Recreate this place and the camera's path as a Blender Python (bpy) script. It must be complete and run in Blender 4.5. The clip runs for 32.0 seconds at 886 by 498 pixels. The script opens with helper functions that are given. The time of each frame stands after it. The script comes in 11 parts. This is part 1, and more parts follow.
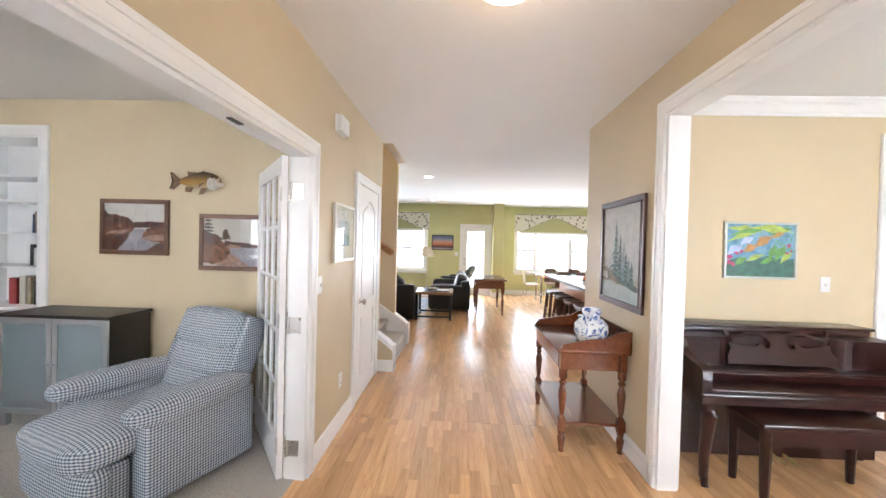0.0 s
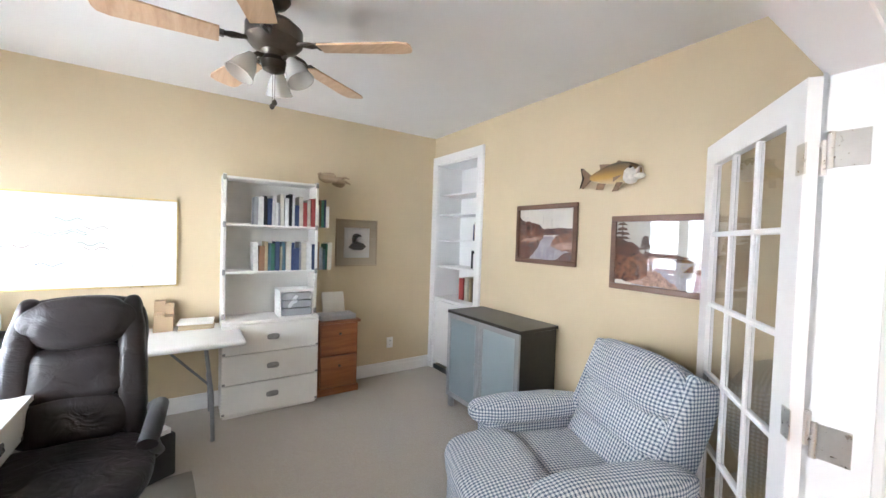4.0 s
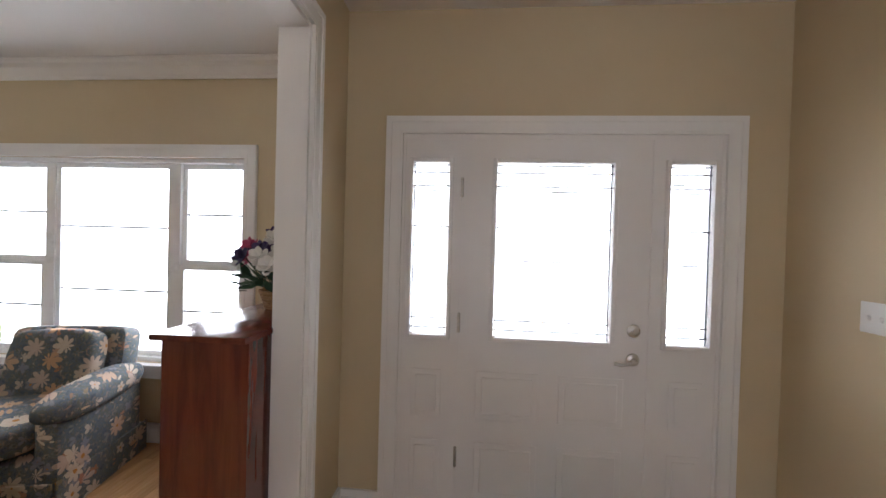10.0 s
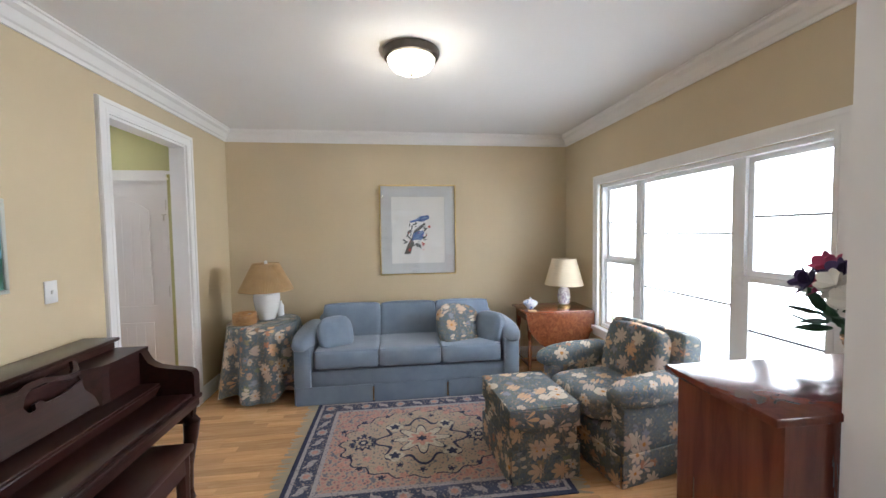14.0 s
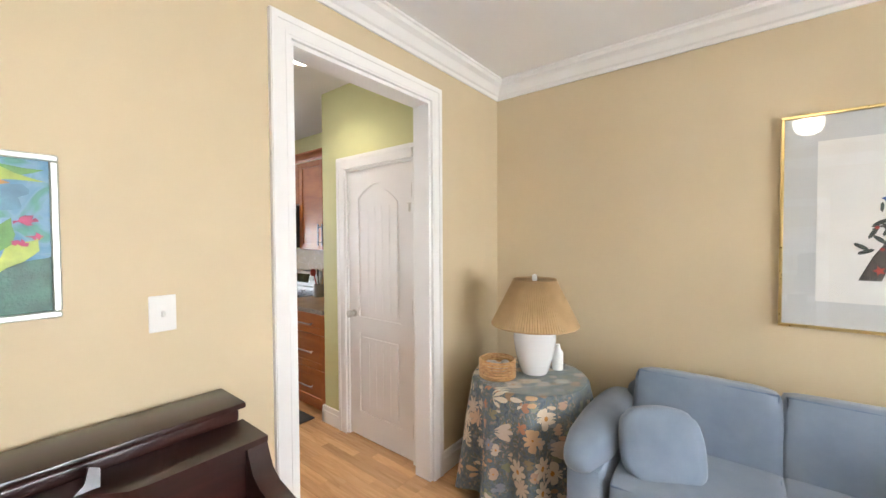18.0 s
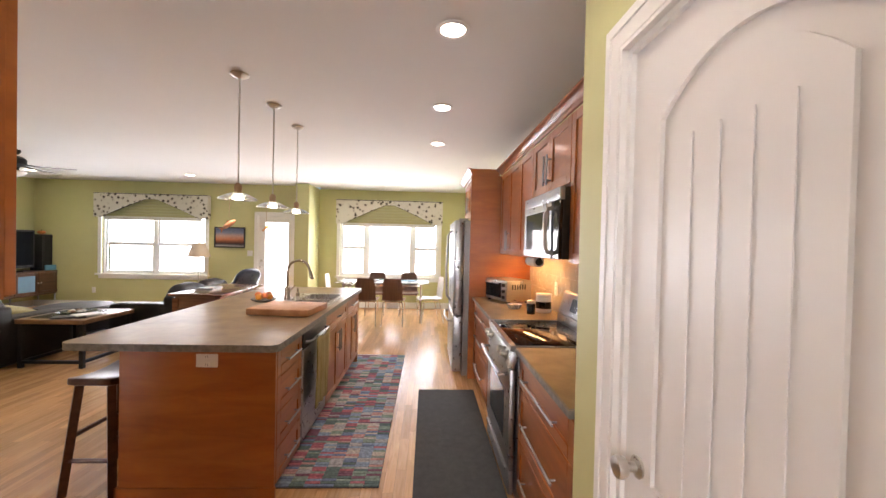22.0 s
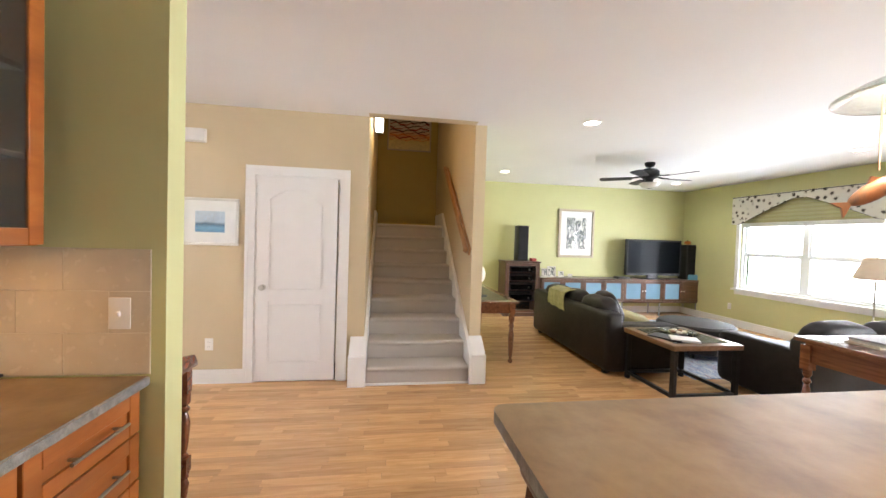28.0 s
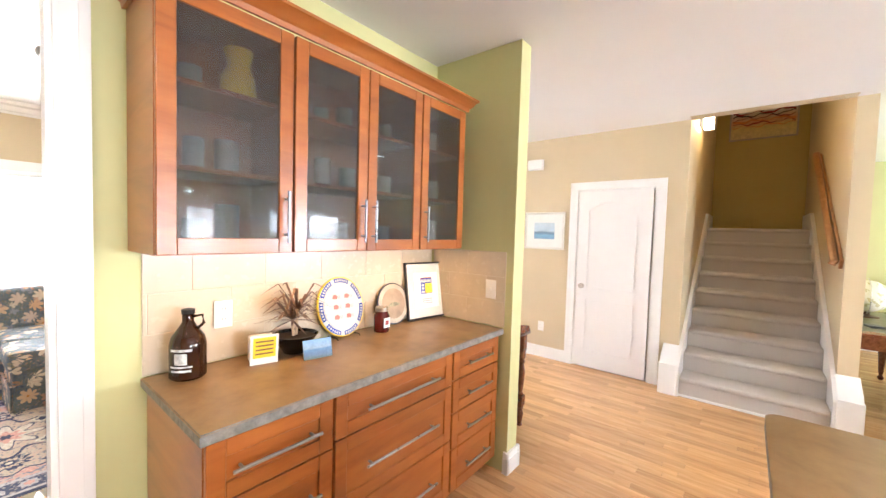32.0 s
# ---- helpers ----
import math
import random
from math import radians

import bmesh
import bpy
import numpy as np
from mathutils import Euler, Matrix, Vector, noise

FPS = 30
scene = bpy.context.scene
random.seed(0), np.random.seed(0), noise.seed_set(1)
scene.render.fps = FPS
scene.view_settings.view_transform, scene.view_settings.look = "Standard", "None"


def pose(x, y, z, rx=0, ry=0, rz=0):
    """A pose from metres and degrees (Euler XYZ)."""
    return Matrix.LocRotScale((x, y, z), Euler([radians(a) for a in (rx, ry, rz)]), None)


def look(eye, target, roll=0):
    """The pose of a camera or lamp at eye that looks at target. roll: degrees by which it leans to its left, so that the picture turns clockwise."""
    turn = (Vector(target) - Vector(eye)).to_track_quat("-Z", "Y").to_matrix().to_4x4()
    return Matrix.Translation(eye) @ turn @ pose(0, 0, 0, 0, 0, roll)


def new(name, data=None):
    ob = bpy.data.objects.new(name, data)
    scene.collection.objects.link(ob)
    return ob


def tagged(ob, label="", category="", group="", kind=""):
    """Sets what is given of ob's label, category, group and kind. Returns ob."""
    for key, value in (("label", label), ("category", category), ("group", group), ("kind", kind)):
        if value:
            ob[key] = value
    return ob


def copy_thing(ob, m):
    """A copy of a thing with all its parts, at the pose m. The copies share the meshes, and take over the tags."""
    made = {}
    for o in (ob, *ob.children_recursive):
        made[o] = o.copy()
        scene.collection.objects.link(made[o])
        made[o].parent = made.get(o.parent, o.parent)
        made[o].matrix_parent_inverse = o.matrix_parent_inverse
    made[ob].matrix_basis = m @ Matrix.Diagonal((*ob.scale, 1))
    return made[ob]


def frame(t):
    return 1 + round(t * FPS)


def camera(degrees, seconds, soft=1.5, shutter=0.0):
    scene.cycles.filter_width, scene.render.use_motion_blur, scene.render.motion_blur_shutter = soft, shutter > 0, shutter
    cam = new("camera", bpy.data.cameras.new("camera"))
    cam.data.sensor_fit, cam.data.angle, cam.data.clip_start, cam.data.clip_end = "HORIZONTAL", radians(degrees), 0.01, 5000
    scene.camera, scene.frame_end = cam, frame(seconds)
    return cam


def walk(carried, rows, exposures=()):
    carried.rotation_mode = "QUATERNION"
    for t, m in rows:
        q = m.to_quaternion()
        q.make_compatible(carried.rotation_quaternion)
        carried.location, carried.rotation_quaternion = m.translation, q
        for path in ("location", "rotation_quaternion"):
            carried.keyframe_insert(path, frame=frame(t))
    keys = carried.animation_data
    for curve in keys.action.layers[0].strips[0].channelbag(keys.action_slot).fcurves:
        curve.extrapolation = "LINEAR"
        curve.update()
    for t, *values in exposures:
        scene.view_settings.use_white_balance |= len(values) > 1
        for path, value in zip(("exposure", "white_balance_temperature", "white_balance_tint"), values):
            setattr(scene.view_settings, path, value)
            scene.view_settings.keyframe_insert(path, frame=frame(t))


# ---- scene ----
cam = camera(99.4, 32.0, 1.5, 0.0)
PATH = [
    (0, (0.93, -0.13, 1.5), (0.845, 1.865, 1.471), 1.5),
    (0.5, (0.865, -0.09, 1.505), (0.66, 1.895, 1.474), 1.7),
    (1, (0.80, 0.02, 1.53), (0.43, 1.982, 1.498), 1.7),
    (1.5, (0.715, 0.15, 1.518), (0.135, 2.06, 1.488), 1.6),
    (2, (0.602, 0.262, 1.514), (-0.178, 2.079, 1.48), 1.6),
    (2.5, (0.47, 0.36, 1.519), (-0.533, 2.09, 1.485), 1.8),
    (4.5, (0.122, 0.864, 1.514), (-1.715, 1.654, 1.459), 1.8),
    (5, (0.102, 1.06, 1.512), (-1.855, 1.47, 1.464), 1.9),
    (5.5, (0.095, 1.012, 1.52), (-1.904, 1.034, 1.462), 1.9),
    (6, (0.135, 1.02, 1.487), (-1.827, 0.632, 1.434), 1.9),
    (6.5, (0.33, 1.06, 1.5), (-1.51, 0.29, 1.43), 2.0),
    (7, (0.549, 1.306, 1.55), (-1.076, 0.145, 1.453), 1.4),
    (7.5, (0.742, 1.368, 1.555), (-0.702, -0.012, 1.455), 1.5),
    (8, (0.936, 1.456, 1.547), (-0.296, -0.116, 1.447), 1.3),
    (8.5, (1.178, 1.521, 1.542), (0.149, -0.191, 1.449), 1.1),
    (9, (1.426, 1.559, 1.546), (0.643, -0.279, 1.447), 1.1),
    (9.5, (1.48, 1.586, 1.566), (1.148, -0.382, 1.444), 0.6),
    (10, (1.51, 1.493, 1.452), (1.672, -0.5, 1.428), 1.6),
    (10.5, (1.378, 1.262, 1.503), (2.246, -0.538, 1.438), 1.4),
    (11, (1.498, 1.218, 1.55), (2.703, -0.373, 1.432), 0.6),
    (11.5, (1.616, 1.195, 1.545), (3.059, -0.185, 1.433), 0.5),
    (12, (1.642, 1.162, 1.546), (3.3, 0.05, 1.437), 0.4),
    (12.5, (1.649, 1.1, 1.519), (3.456, 0.246, 1.43), 0.4),
    (13, (1.574, 1.082, 1.547), (3.472, 0.46, 1.45), -0.4),
    (13.5, (1.537, 1.092, 1.553), (3.49, 0.67, 1.456), -0.6),
    (15.5, (1.837, 1.07, 1.538), (3.832, 1.196, 1.456), -0.5),
    (16, (2.058, 1.121, 1.558), (4.038, 1.388, 1.475), 0.2),
    (16.5, (2.415, 1.115, 1.531), (4.328, 1.692, 1.452), -0.3),
    (17, (2.74, 1.173, 1.522), (4.556, 2.007, 1.443), -0.2),
    (17.5, (3.074, 1.306, 1.515), (4.791, 2.329, 1.452), -0.2),
    (18, (3.377, 1.42, 1.498), (4.945, 2.659, 1.445), -0.3),
    (18.5, (3.669, 1.505, 1.503), (5.035, 2.966, 1.46), -0.5),
    (19, (3.977, 1.645, 1.528), (5.103, 3.297, 1.477), -0.2),
    (19.5, (4.101, 1.743, 1.491), (5.079, 3.487, 1.45), -0.5),
    (20, (4.438, 2.027, 1.506), (5.165, 3.89, 1.471), 0.7),
    (20.5, (4.53, 2.216, 1.501), (5.084, 4.138, 1.469), 1.0),
    (21, (4.578, 2.408, 1.498), (4.953, 4.372, 1.469), 1.1),
    (21.5, (4.609, 2.591, 1.49), (4.847, 4.577, 1.462), 1.2),
    (22, (4.644, 2.787, 1.494), (4.729, 4.785, 1.467), 1.3),
    (22.5, (4.672, 2.989, 1.503), (4.62, 4.988, 1.471), 1.5),
    (23, (4.623, 3.239, 1.509), (4.439, 5.23, 1.477), 1.6),
    (23.5, (4.62, 3.462, 1.504), (4.29, 5.434, 1.473), 1.6),
    (24, (4.606, 3.712, 1.5), (4.015, 5.622, 1.469), 1.7),
    (24.5, (4.535, 3.913, 1.506), (3.775, 5.763, 1.47), 2.0),
    (26.5, (3.85, 4.307, 1.536), (2.287, 5.553, 1.476), 1.8),
    (27, (3.938, 4.52, 1.448), (2.144, 5.403, 1.407), 1.6),
    (27.5, (3.934, 4.579, 1.473), (2.011, 5.127, 1.416), 2.1),
    (28, (3.886, 4.504, 1.464), (1.909, 4.802, 1.411), 1.8),
    (28.5, (3.896, 4.518, 1.468), (1.897, 4.566, 1.41), 1.9),
    (29, (3.906, 4.516, 1.477), (1.912, 4.376, 1.409), 2.2),
    (29.5, (3.939, 4.522, 1.477), (1.964, 4.213, 1.404), 2.3),
    (30, (3.981, 4.53, 1.474), (2.043, 4.04, 1.4), 2.3),
    (30.5, (4.032, 4.57, 1.467), (2.153, 3.889, 1.394), 2.1),
    (31, (4.118, 4.592, 1.464), (2.318, 3.725, 1.389), 2.1),
    (31.5, (4.263, 4.664, 1.481), (2.572, 3.6, 1.392), 2.0),
    (32, (4.38, 4.787, 1.5), (2.828, 3.529, 1.413), 1.7),
]
# the film's own exposure and white balance on the way
EXPOSURES = [(0, -0.02, 5950, 13), (2, 0.1, 6050, 13), (4.5, 0.35, 5800, 12), (5, 0.32, 5800, 12), (6, -0.08, 5700, 12), (7, -0.4, 5850, 15), (8, -0.58, 6250, 19), (9, -0.92, 6150, 19), (10, -1.2, 5950, 15), (11, -1.55, 5700, 9), (12, -1.35, 5700, 10), (13, -0.75, 5700, 10), (15.5, -0.9, 6000, 12), (17, -0.2, 6100, 11), (20, -0.28, 6450, 15), (21, -0.5, 6600, 18),
             (22, -0.35, 6700, 20), (23, -0.35, 6450, 19), (24, -0.15, 6150, 15), (27, 0.0, 6100, 13), (29, 0.42, 6250, 14), (32, 0.78, 6050, 13)]
walk(cam, [(t, look(eye, target, roll)) for t, eye, target, roll in PATH], EXPOSURES)

# ---------------------------------------------------------------- world and large lights
world = bpy.data.worlds.new("world")
world.use_nodes = True
scene.world = world
wn = world.node_tree.nodes
sky = wn.new("ShaderNodeTexSky")
sky.sky_type, sky.sun_disc = "NISHITA", False
sky.sun_elevation, sky.sun_rotation = radians(52), radians(200)
wn["Background"].inputs[1].default_value = 0.14
world.node_tree.links.new(sky.outputs[0], wn["Background"].inputs[0])

sun_data = bpy.data.lights.new("sun", "SUN")
sun_data.energy, sun_data.angle, sun_data.color = 3.0, radians(0.5), (1.0, 0.95, 0.86)
sun = new("sun", sun_data)
sun.matrix_world = pose(0, 0, 20, 38, 0, 160)


def area_light(name, m, w, h, watts, colour=(1, 1, 1)):
    d = bpy.data.lights.new(name, "AREA")
    d.shape, d.size, d.size_y, d.energy, d.color = "RECTANGLE", w, h, watts, colour
    o = new(name, d)
    o.matrix_world = m
    return o


def point_light(name, p, watts, colour=(1, 0.8, 0.55), r=0.04):
    d = bpy.data.lights.new(name, "POINT")
    d.energy, d.color, d.shadow_soft_size = watts, colour, r
    o = new(name, d)
    o.location = p
    return o


def spot_light(name, p, watts, colour=(1, 0.82, 0.6), deg=110, r=0.05):
    d = bpy.data.lights.new(name, "SPOT")
    d.energy, d.color, d.shadow_soft_size, d.spot_size, d.spot_blend = watts, colour, r, radians(deg), 0.6
    o = new(name, d)
    o.location = p
    return o


DAY = (0.93, 0.97, 1.0)
# area lamps in place of sky light, in the window openings just outside the sashes
area_light("living_window_light", pose(4.13, -1.14, 1.28, 90, 0, 0), 2.05, 1.42, 58, DAY)
area_light("family_window_light", pose(-1.1, 11.16, 1.35, 90, 0, 180), 2.1, 1.2, 230, DAY)
area_light("dining_window_light", pose(3.785, 11.56, 1.36, 90, 0, 180), 2.15, 1.25, 290, DAY)
area_light("back_door_light", pose(1.415, 11.12, 1.1, 90, 0, 180), 0.55, 1.7, 70, DAY)
area_light("front_door_light", pose(1.1, -0.62, 1.43, 90, 0, 0), 1.35, 0.88, 2.2, DAY)
# added lamp panel out past the porch chairs, brightening the office like open sky
area_light("office_window_light", pose(-2.085, -3.35, 1.7, 90, 0, 0), 5.0, 2.8, 105, DAY)


# ---------------------------------------------------------------- materials
def material(name, colour, rough=0.5, metal=0.0, spec=0.5):
    m = bpy.data.materials.new(name)
    m.use_nodes = True
    b = m.node_tree.nodes["Principled BSDF"]
    b.inputs["Base Color"].default_value = (*colour, 1)
    b.inputs["Roughness"].default_value = rough
    b.inputs["Metallic"].default_value = metal
    b.inputs["Specular IOR Level"].default_value = spec
    return m


def bsdf(m):
    return m.node_tree.nodes["Principled BSDF"]


def add(m, kind, **inputs):
    n = m.node_tree.nodes.new(kind)
    for k, v in inputs.items():
        n.inputs[k.replace("_", " ")].default_value = v
    return n


def link(m, a, b):
    m.node_tree.links.new(a, b)


def coords(m, scale=(1, 1, 1), world_space=False, rot=(0, 0, 0)):
    mp = add(m, "ShaderNodeMapping")
    mp.inputs["Scale"].default_value = scale
    mp.inputs["Rotation"].default_value = rot
    if world_space:
        link(m, add(m, "ShaderNodeNewGeometry").outputs["Position"], mp.inputs[0])
    else:
        link(m, add(m, "ShaderNodeTexCoord").outputs["Object"], mp.inputs[0])
    return mp.outputs[0]


def ramp(m, fac, stops):
    r = add(m, "ShaderNodeValToRGB")
    e = r.color_ramp.elements
    while len(e) < len(stops):
        e.new(0.5)
    for el, (p, c) in zip(e, stops):
        el.position, el.color = p, (*c, 1)
    link(m, fac, r.inputs[0])
    return r.outputs[0]


def noise_tex(m, vec, scale, detail=4, rough=0.55, distortion=0.0):
    n = add(m, "ShaderNodeTexNoise", Scale=scale, Detail=detail, Roughness=rough, Distortion=distortion)
    link(m, vec, n.inputs["Vector"])
    return n.outputs[0]


def bump(m, height, strength, dist=0.002, chain=None):
    b = add(m, "ShaderNodeBump", Strength=strength, Distance=dist)
    link(m, height, b.inputs["Height"])
    if chain is not None:
        link(m, chain, b.inputs["Normal"])
    link(m, b.outputs[0], bsdf(m).inputs["Normal"])
    return b.outputs[0]


def varied(name, colour, rough=0.5, metal=0.0, amount=0.08, scale=3.0, fine=120.0, relief=0.1, dist=0.001, rough_var=0.1, world_space=True, spec=0.5):
    """A plain coat with soft blotches, fine grain in the gloss and a slight relief."""
    m = material(name, colour, rough, metal, spec)
    v = coords(m, world_space=world_space)
    lo = tuple(max(0, c * (1 - amount)) for c in colour)
    hi = tuple(min(1, c * (1 + amount)) for c in colour)
    link(m, ramp(m, noise_tex(m, v, scale), [(0.3, lo), (0.7, hi)]), bsdf(m).inputs["Base Color"])
    f = noise_tex(m, v, fine, 3)
    if rough_var:
        mr = add(m, "ShaderNodeMapRange")
        mr.inputs[3].default_value, mr.inputs[4].default_value = max(0.02, rough - rough_var), min(1, rough + rough_var)
        link(m, noise_tex(m, v, scale * 3), mr.inputs[0])
        link(m, mr.outputs[0], bsdf(m).inputs["Roughness"])
    if relief:
        bump(m, f, relief, dist)
    return m


def wood(name, dark, mid, light, rough=0.35, scale=(1.5, 18, 18), relief=0.08, coat=0.0, world_space=False, rnd=0.25):
    m = material(name, mid, rough)
    v = coords(m, scale, world_space)
    info = add(m, "ShaderNodeObjectInfo")
    off = add(m, "ShaderNodeVectorMath")
    off.operation = "SCALE"
    off.inputs["Scale"].default_value = 40
    cmb = add(m, "ShaderNodeCombineXYZ")
    for i in range(3):
        link(m, info.outputs["Random"], cmb.inputs[i])
    link(m, cmb.outputs[0], off.inputs[0])
    ad = add(m, "ShaderNodeVectorMath")
    link(m, v, ad.inputs[0])
    link(m, off.outputs[0], ad.inputs[1])
    n = noise_tex(m, ad.outputs[0], 1.6, 6, 0.62, 0.6)
    col = ramp(m, n, [(0.25, dark), (0.5, mid), (0.78, light)])
    hs = add(m, "ShaderNodeHueSaturation")
    mr = add(m, "ShaderNodeMapRange")
    mr.inputs[3].default_value, mr.inputs[4].default_value = 1 - rnd / 2, 1 + rnd / 2
    link(m, info.outputs["Random"], mr.inputs[0])
    link(m, mr.outputs[0], hs.inputs["Value"])
    link(m, col, hs.inputs["Color"])
    link(m, hs.outputs[0], bsdf(m).inputs["Base Color"])
    bump(m, n, relief, 0.001)
    bsdf(m).inputs["Coat Weight"].default_value = coat
    bsdf(m).inputs["Coat Roughness"].default_value = 0.12
    return m


def emitter(name, colour, strength):
    m = bpy.data.materials.new(name)
    m.use_nodes = True
    b = bsdf(m)
    b.inputs["Base Color"].default_value = (*colour, 1)
    b.inputs["Emission Color"].default_value = (*colour, 1)
    b.inputs["Emission Strength"].default_value = strength
    return m


def glass(name, colour=(1, 1, 1), rough=0.0, alpha=None):
    m = material(name, colour, rough)
    bsdf(m).inputs["Transmission Weight"].default_value = 1.0
    bsdf(m).inputs["IOR"].default_value = 1.45
    return m


TAN = varied("tan wall paint", (0.57, 0.465, 0.30), 0.6, amount=0.05, scale=1.2, fine=160, relief=0.12)
GREEN = varied("green wall paint", (0.55, 0.54, 0.265), 0.6, amount=0.05, scale=1.2, fine=160, relief=0.12)
# golder, deeper colour for the stairwell's end wall only
GOLD = varied("gold stairwell paint", (0.44, 0.33, 0.09), 0.6, amount=0.05, scale=1.2, fine=160, relief=0.12)
CEIL = varied("ceiling paint", (0.80, 0.79, 0.77), 0.85, amount=0.02, scale=1.0, fine=90, relief=0.2)
TRIM = varied("white trim paint", (0.82, 0.81, 0.79), 0.34, amount=0.02, scale=4, fine=60, relief=0.03, rough_var=0.03)
DOORW = varied("white door paint", (0.81, 0.79, 0.77), 0.36, amount=0.02, scale=4, fine=60, relief=0.03, rough_var=0.03)
VINYL = varied("white window vinyl", (0.85, 0.86, 0.86), 0.3, amount=0.02, scale=4, fine=60, relief=0.02)
PANE = glass("window glass")
NICKEL = varied("brushed nickel", (0.60, 0.57, 0.52), 0.3, 1.0, amount=0.05, scale=20, fine=300, relief=0.05)
STEEL = varied("brushed steel", (0.36, 0.37, 0.39), 0.3, 1.0, amount=0.06, scale=8, fine=200, relief=0.05)
CHROME = varied("chrome", (0.8, 0.8, 0.8), 0.1, 1.0, amount=0.02, rough_var=0.03, relief=0)
BRONZE = varied("dark bronze", (0.10, 0.085, 0.07), 0.35, 0.9, amount=0.15, scale=20)
BLACK = varied("black plastic", (0.015, 0.015, 0.016), 0.4, amount=0.2, scale=30, fine=300)
GLOSSB = varied("black gloss", (0.008, 0.008, 0.009), 0.08, amount=0.2, rough_var=0.02, relief=0)
WHITEP = varied("white plastic", (0.78, 0.77, 0.74), 0.35, amount=0.03)
PAPER = varied("paper", (0.82, 0.80, 0.75), 0.8, amount=0.04, scale=8)


# ---------------------------------------------------------------- mesh helpers
def bm_box(bm, x0, x1, y0, y1, z0, z1, mat=0):
    x0, x1, y0, y1, z0, z1 = min(x0, x1), max(x0, x1), min(y0, y1), max(y0, y1), min(z0, z1), max(z0, z1)
    v = [bm.verts.new(p) for p in ((x0, y0, z0), (x1, y0, z0), (x1, y1, z0), (x0, y1, z0), (x0, y0, z1), (x1, y0, z1), (x1, y1, z1), (x0, y1, z1))]
    fs = [bm.faces.new([v[i] for i in f]) for f in ((3, 2, 1, 0), (4, 5, 6, 7), (0, 1, 5, 4), (1, 2, 6, 5), (2, 3, 7, 6), (3, 0, 4, 7))]
    for f in fs:
        f.material_index = mat
    return v, fs


def box(x0, x1, y0, y1, z0, z1, bev=0.0, seg=2):
    bm = bmesh.new()
    bm_box(bm, x0, x1, y0, y1, z0, z1)
    if bev:
        bmesh.ops.bevel(bm, geom=bm.edges[:], offset=bev, segments=seg, affect="EDGES", profile=0.5)
    return bm


def boxes(*bs, bev=0.0):
    bm = bmesh.new()
    for b in bs:
        bm_box(bm, *b)
    if bev:
        bmesh.ops.bevel(bm, geom=bm.edges[:], offset=bev, segments=1, affect="EDGES")
    return bm


def lathe(profile, n=24, at=(0, 0, 0), cap=True):
    """Turned shape round z from (radius, height) pairs."""
    bm = bmesh.new()
    rings = []
    for r, z in profile:
        rings.append([bm.verts.new((at[0] + max(r, 1e-4) * math.cos(2 * math.pi * i / n), at[1] + max(r, 1e-4) * math.sin(2 * math.pi * i / n), at[2] + z)) for i in range(n)])
    for a, b in zip(rings, rings[1:]):
        for i in range(n):
            bm.faces.new((a[i], a[(i + 1) % n], b[(i + 1) % n], b[i]))
    if cap:
        bm.faces.new(rings[0][::-1])
        bm.faces.new(rings[-1])
    bmesh.ops.recalc_face_normals(bm, faces=bm.faces[:])
    return bm


def tube(points, r, n=10, bm=None, r_end=None):
    """A round bar along points; r may taper to r_end."""
    bm = bm or bmesh.new()
    pts = [Vector(p) for p in points]
    rings = []
    up = Vector((0.0123, 0.0217, 1))
    for i, p in enumerate(pts):
        d = (pts[min(i + 1, len(pts) - 1)] - pts[max(i - 1, 0)]).normalized()
        a = d.cross(up if abs(d.dot(up.normalized())) < 0.97 else Vector((1, 0.01, 0))).normalized()
        b = d.cross(a)
        q = r if r_end is None else r + (r_end - r) * i / max(1, len(pts) - 1)
        rings.append([bm.verts.new(p + q * (math.cos(2 * math.pi * k / n) * a + math.sin(2 * math.pi * k / n) * b)) for k in range(n)])
    for a, b in zip(rings, rings[1:]):
        for k in range(n):
            bm.faces.new((a[k], a[(k + 1) % n], b[(k + 1) % n], b[k]))
    bm.faces.new(rings[0][::-1])
    bm.faces.new(rings[-1])
    bmesh.ops.recalc_face_normals(bm, faces=bm.faces[:])
    return bm


def prism(outline, a, b, axis="y"):
    """A plate: a closed outline of (u, v) pairs pushed along an axis from a to b."""
    bm = bmesh.new()
    def at(u, v, w):
        return {"x": (w, u, v), "y": (u, w, v), "z": (u, v, w)}[axis]
    lo = [bm.verts.new(at(u, v, a)) for u, v in outline]
    hi = [bm.verts.new(at(u, v, b)) for u, v in outline]
    bm.faces.new(lo)
    bm.faces.new(hi[::-1])
    k = len(outline)
    for i in range(k):
        bm.faces.new((lo[i], hi[i], hi[(i + 1) % k], lo[(i + 1) % k]))
    bmesh.ops.recalc_face_normals(bm, faces=bm.faces[:])
    return bm


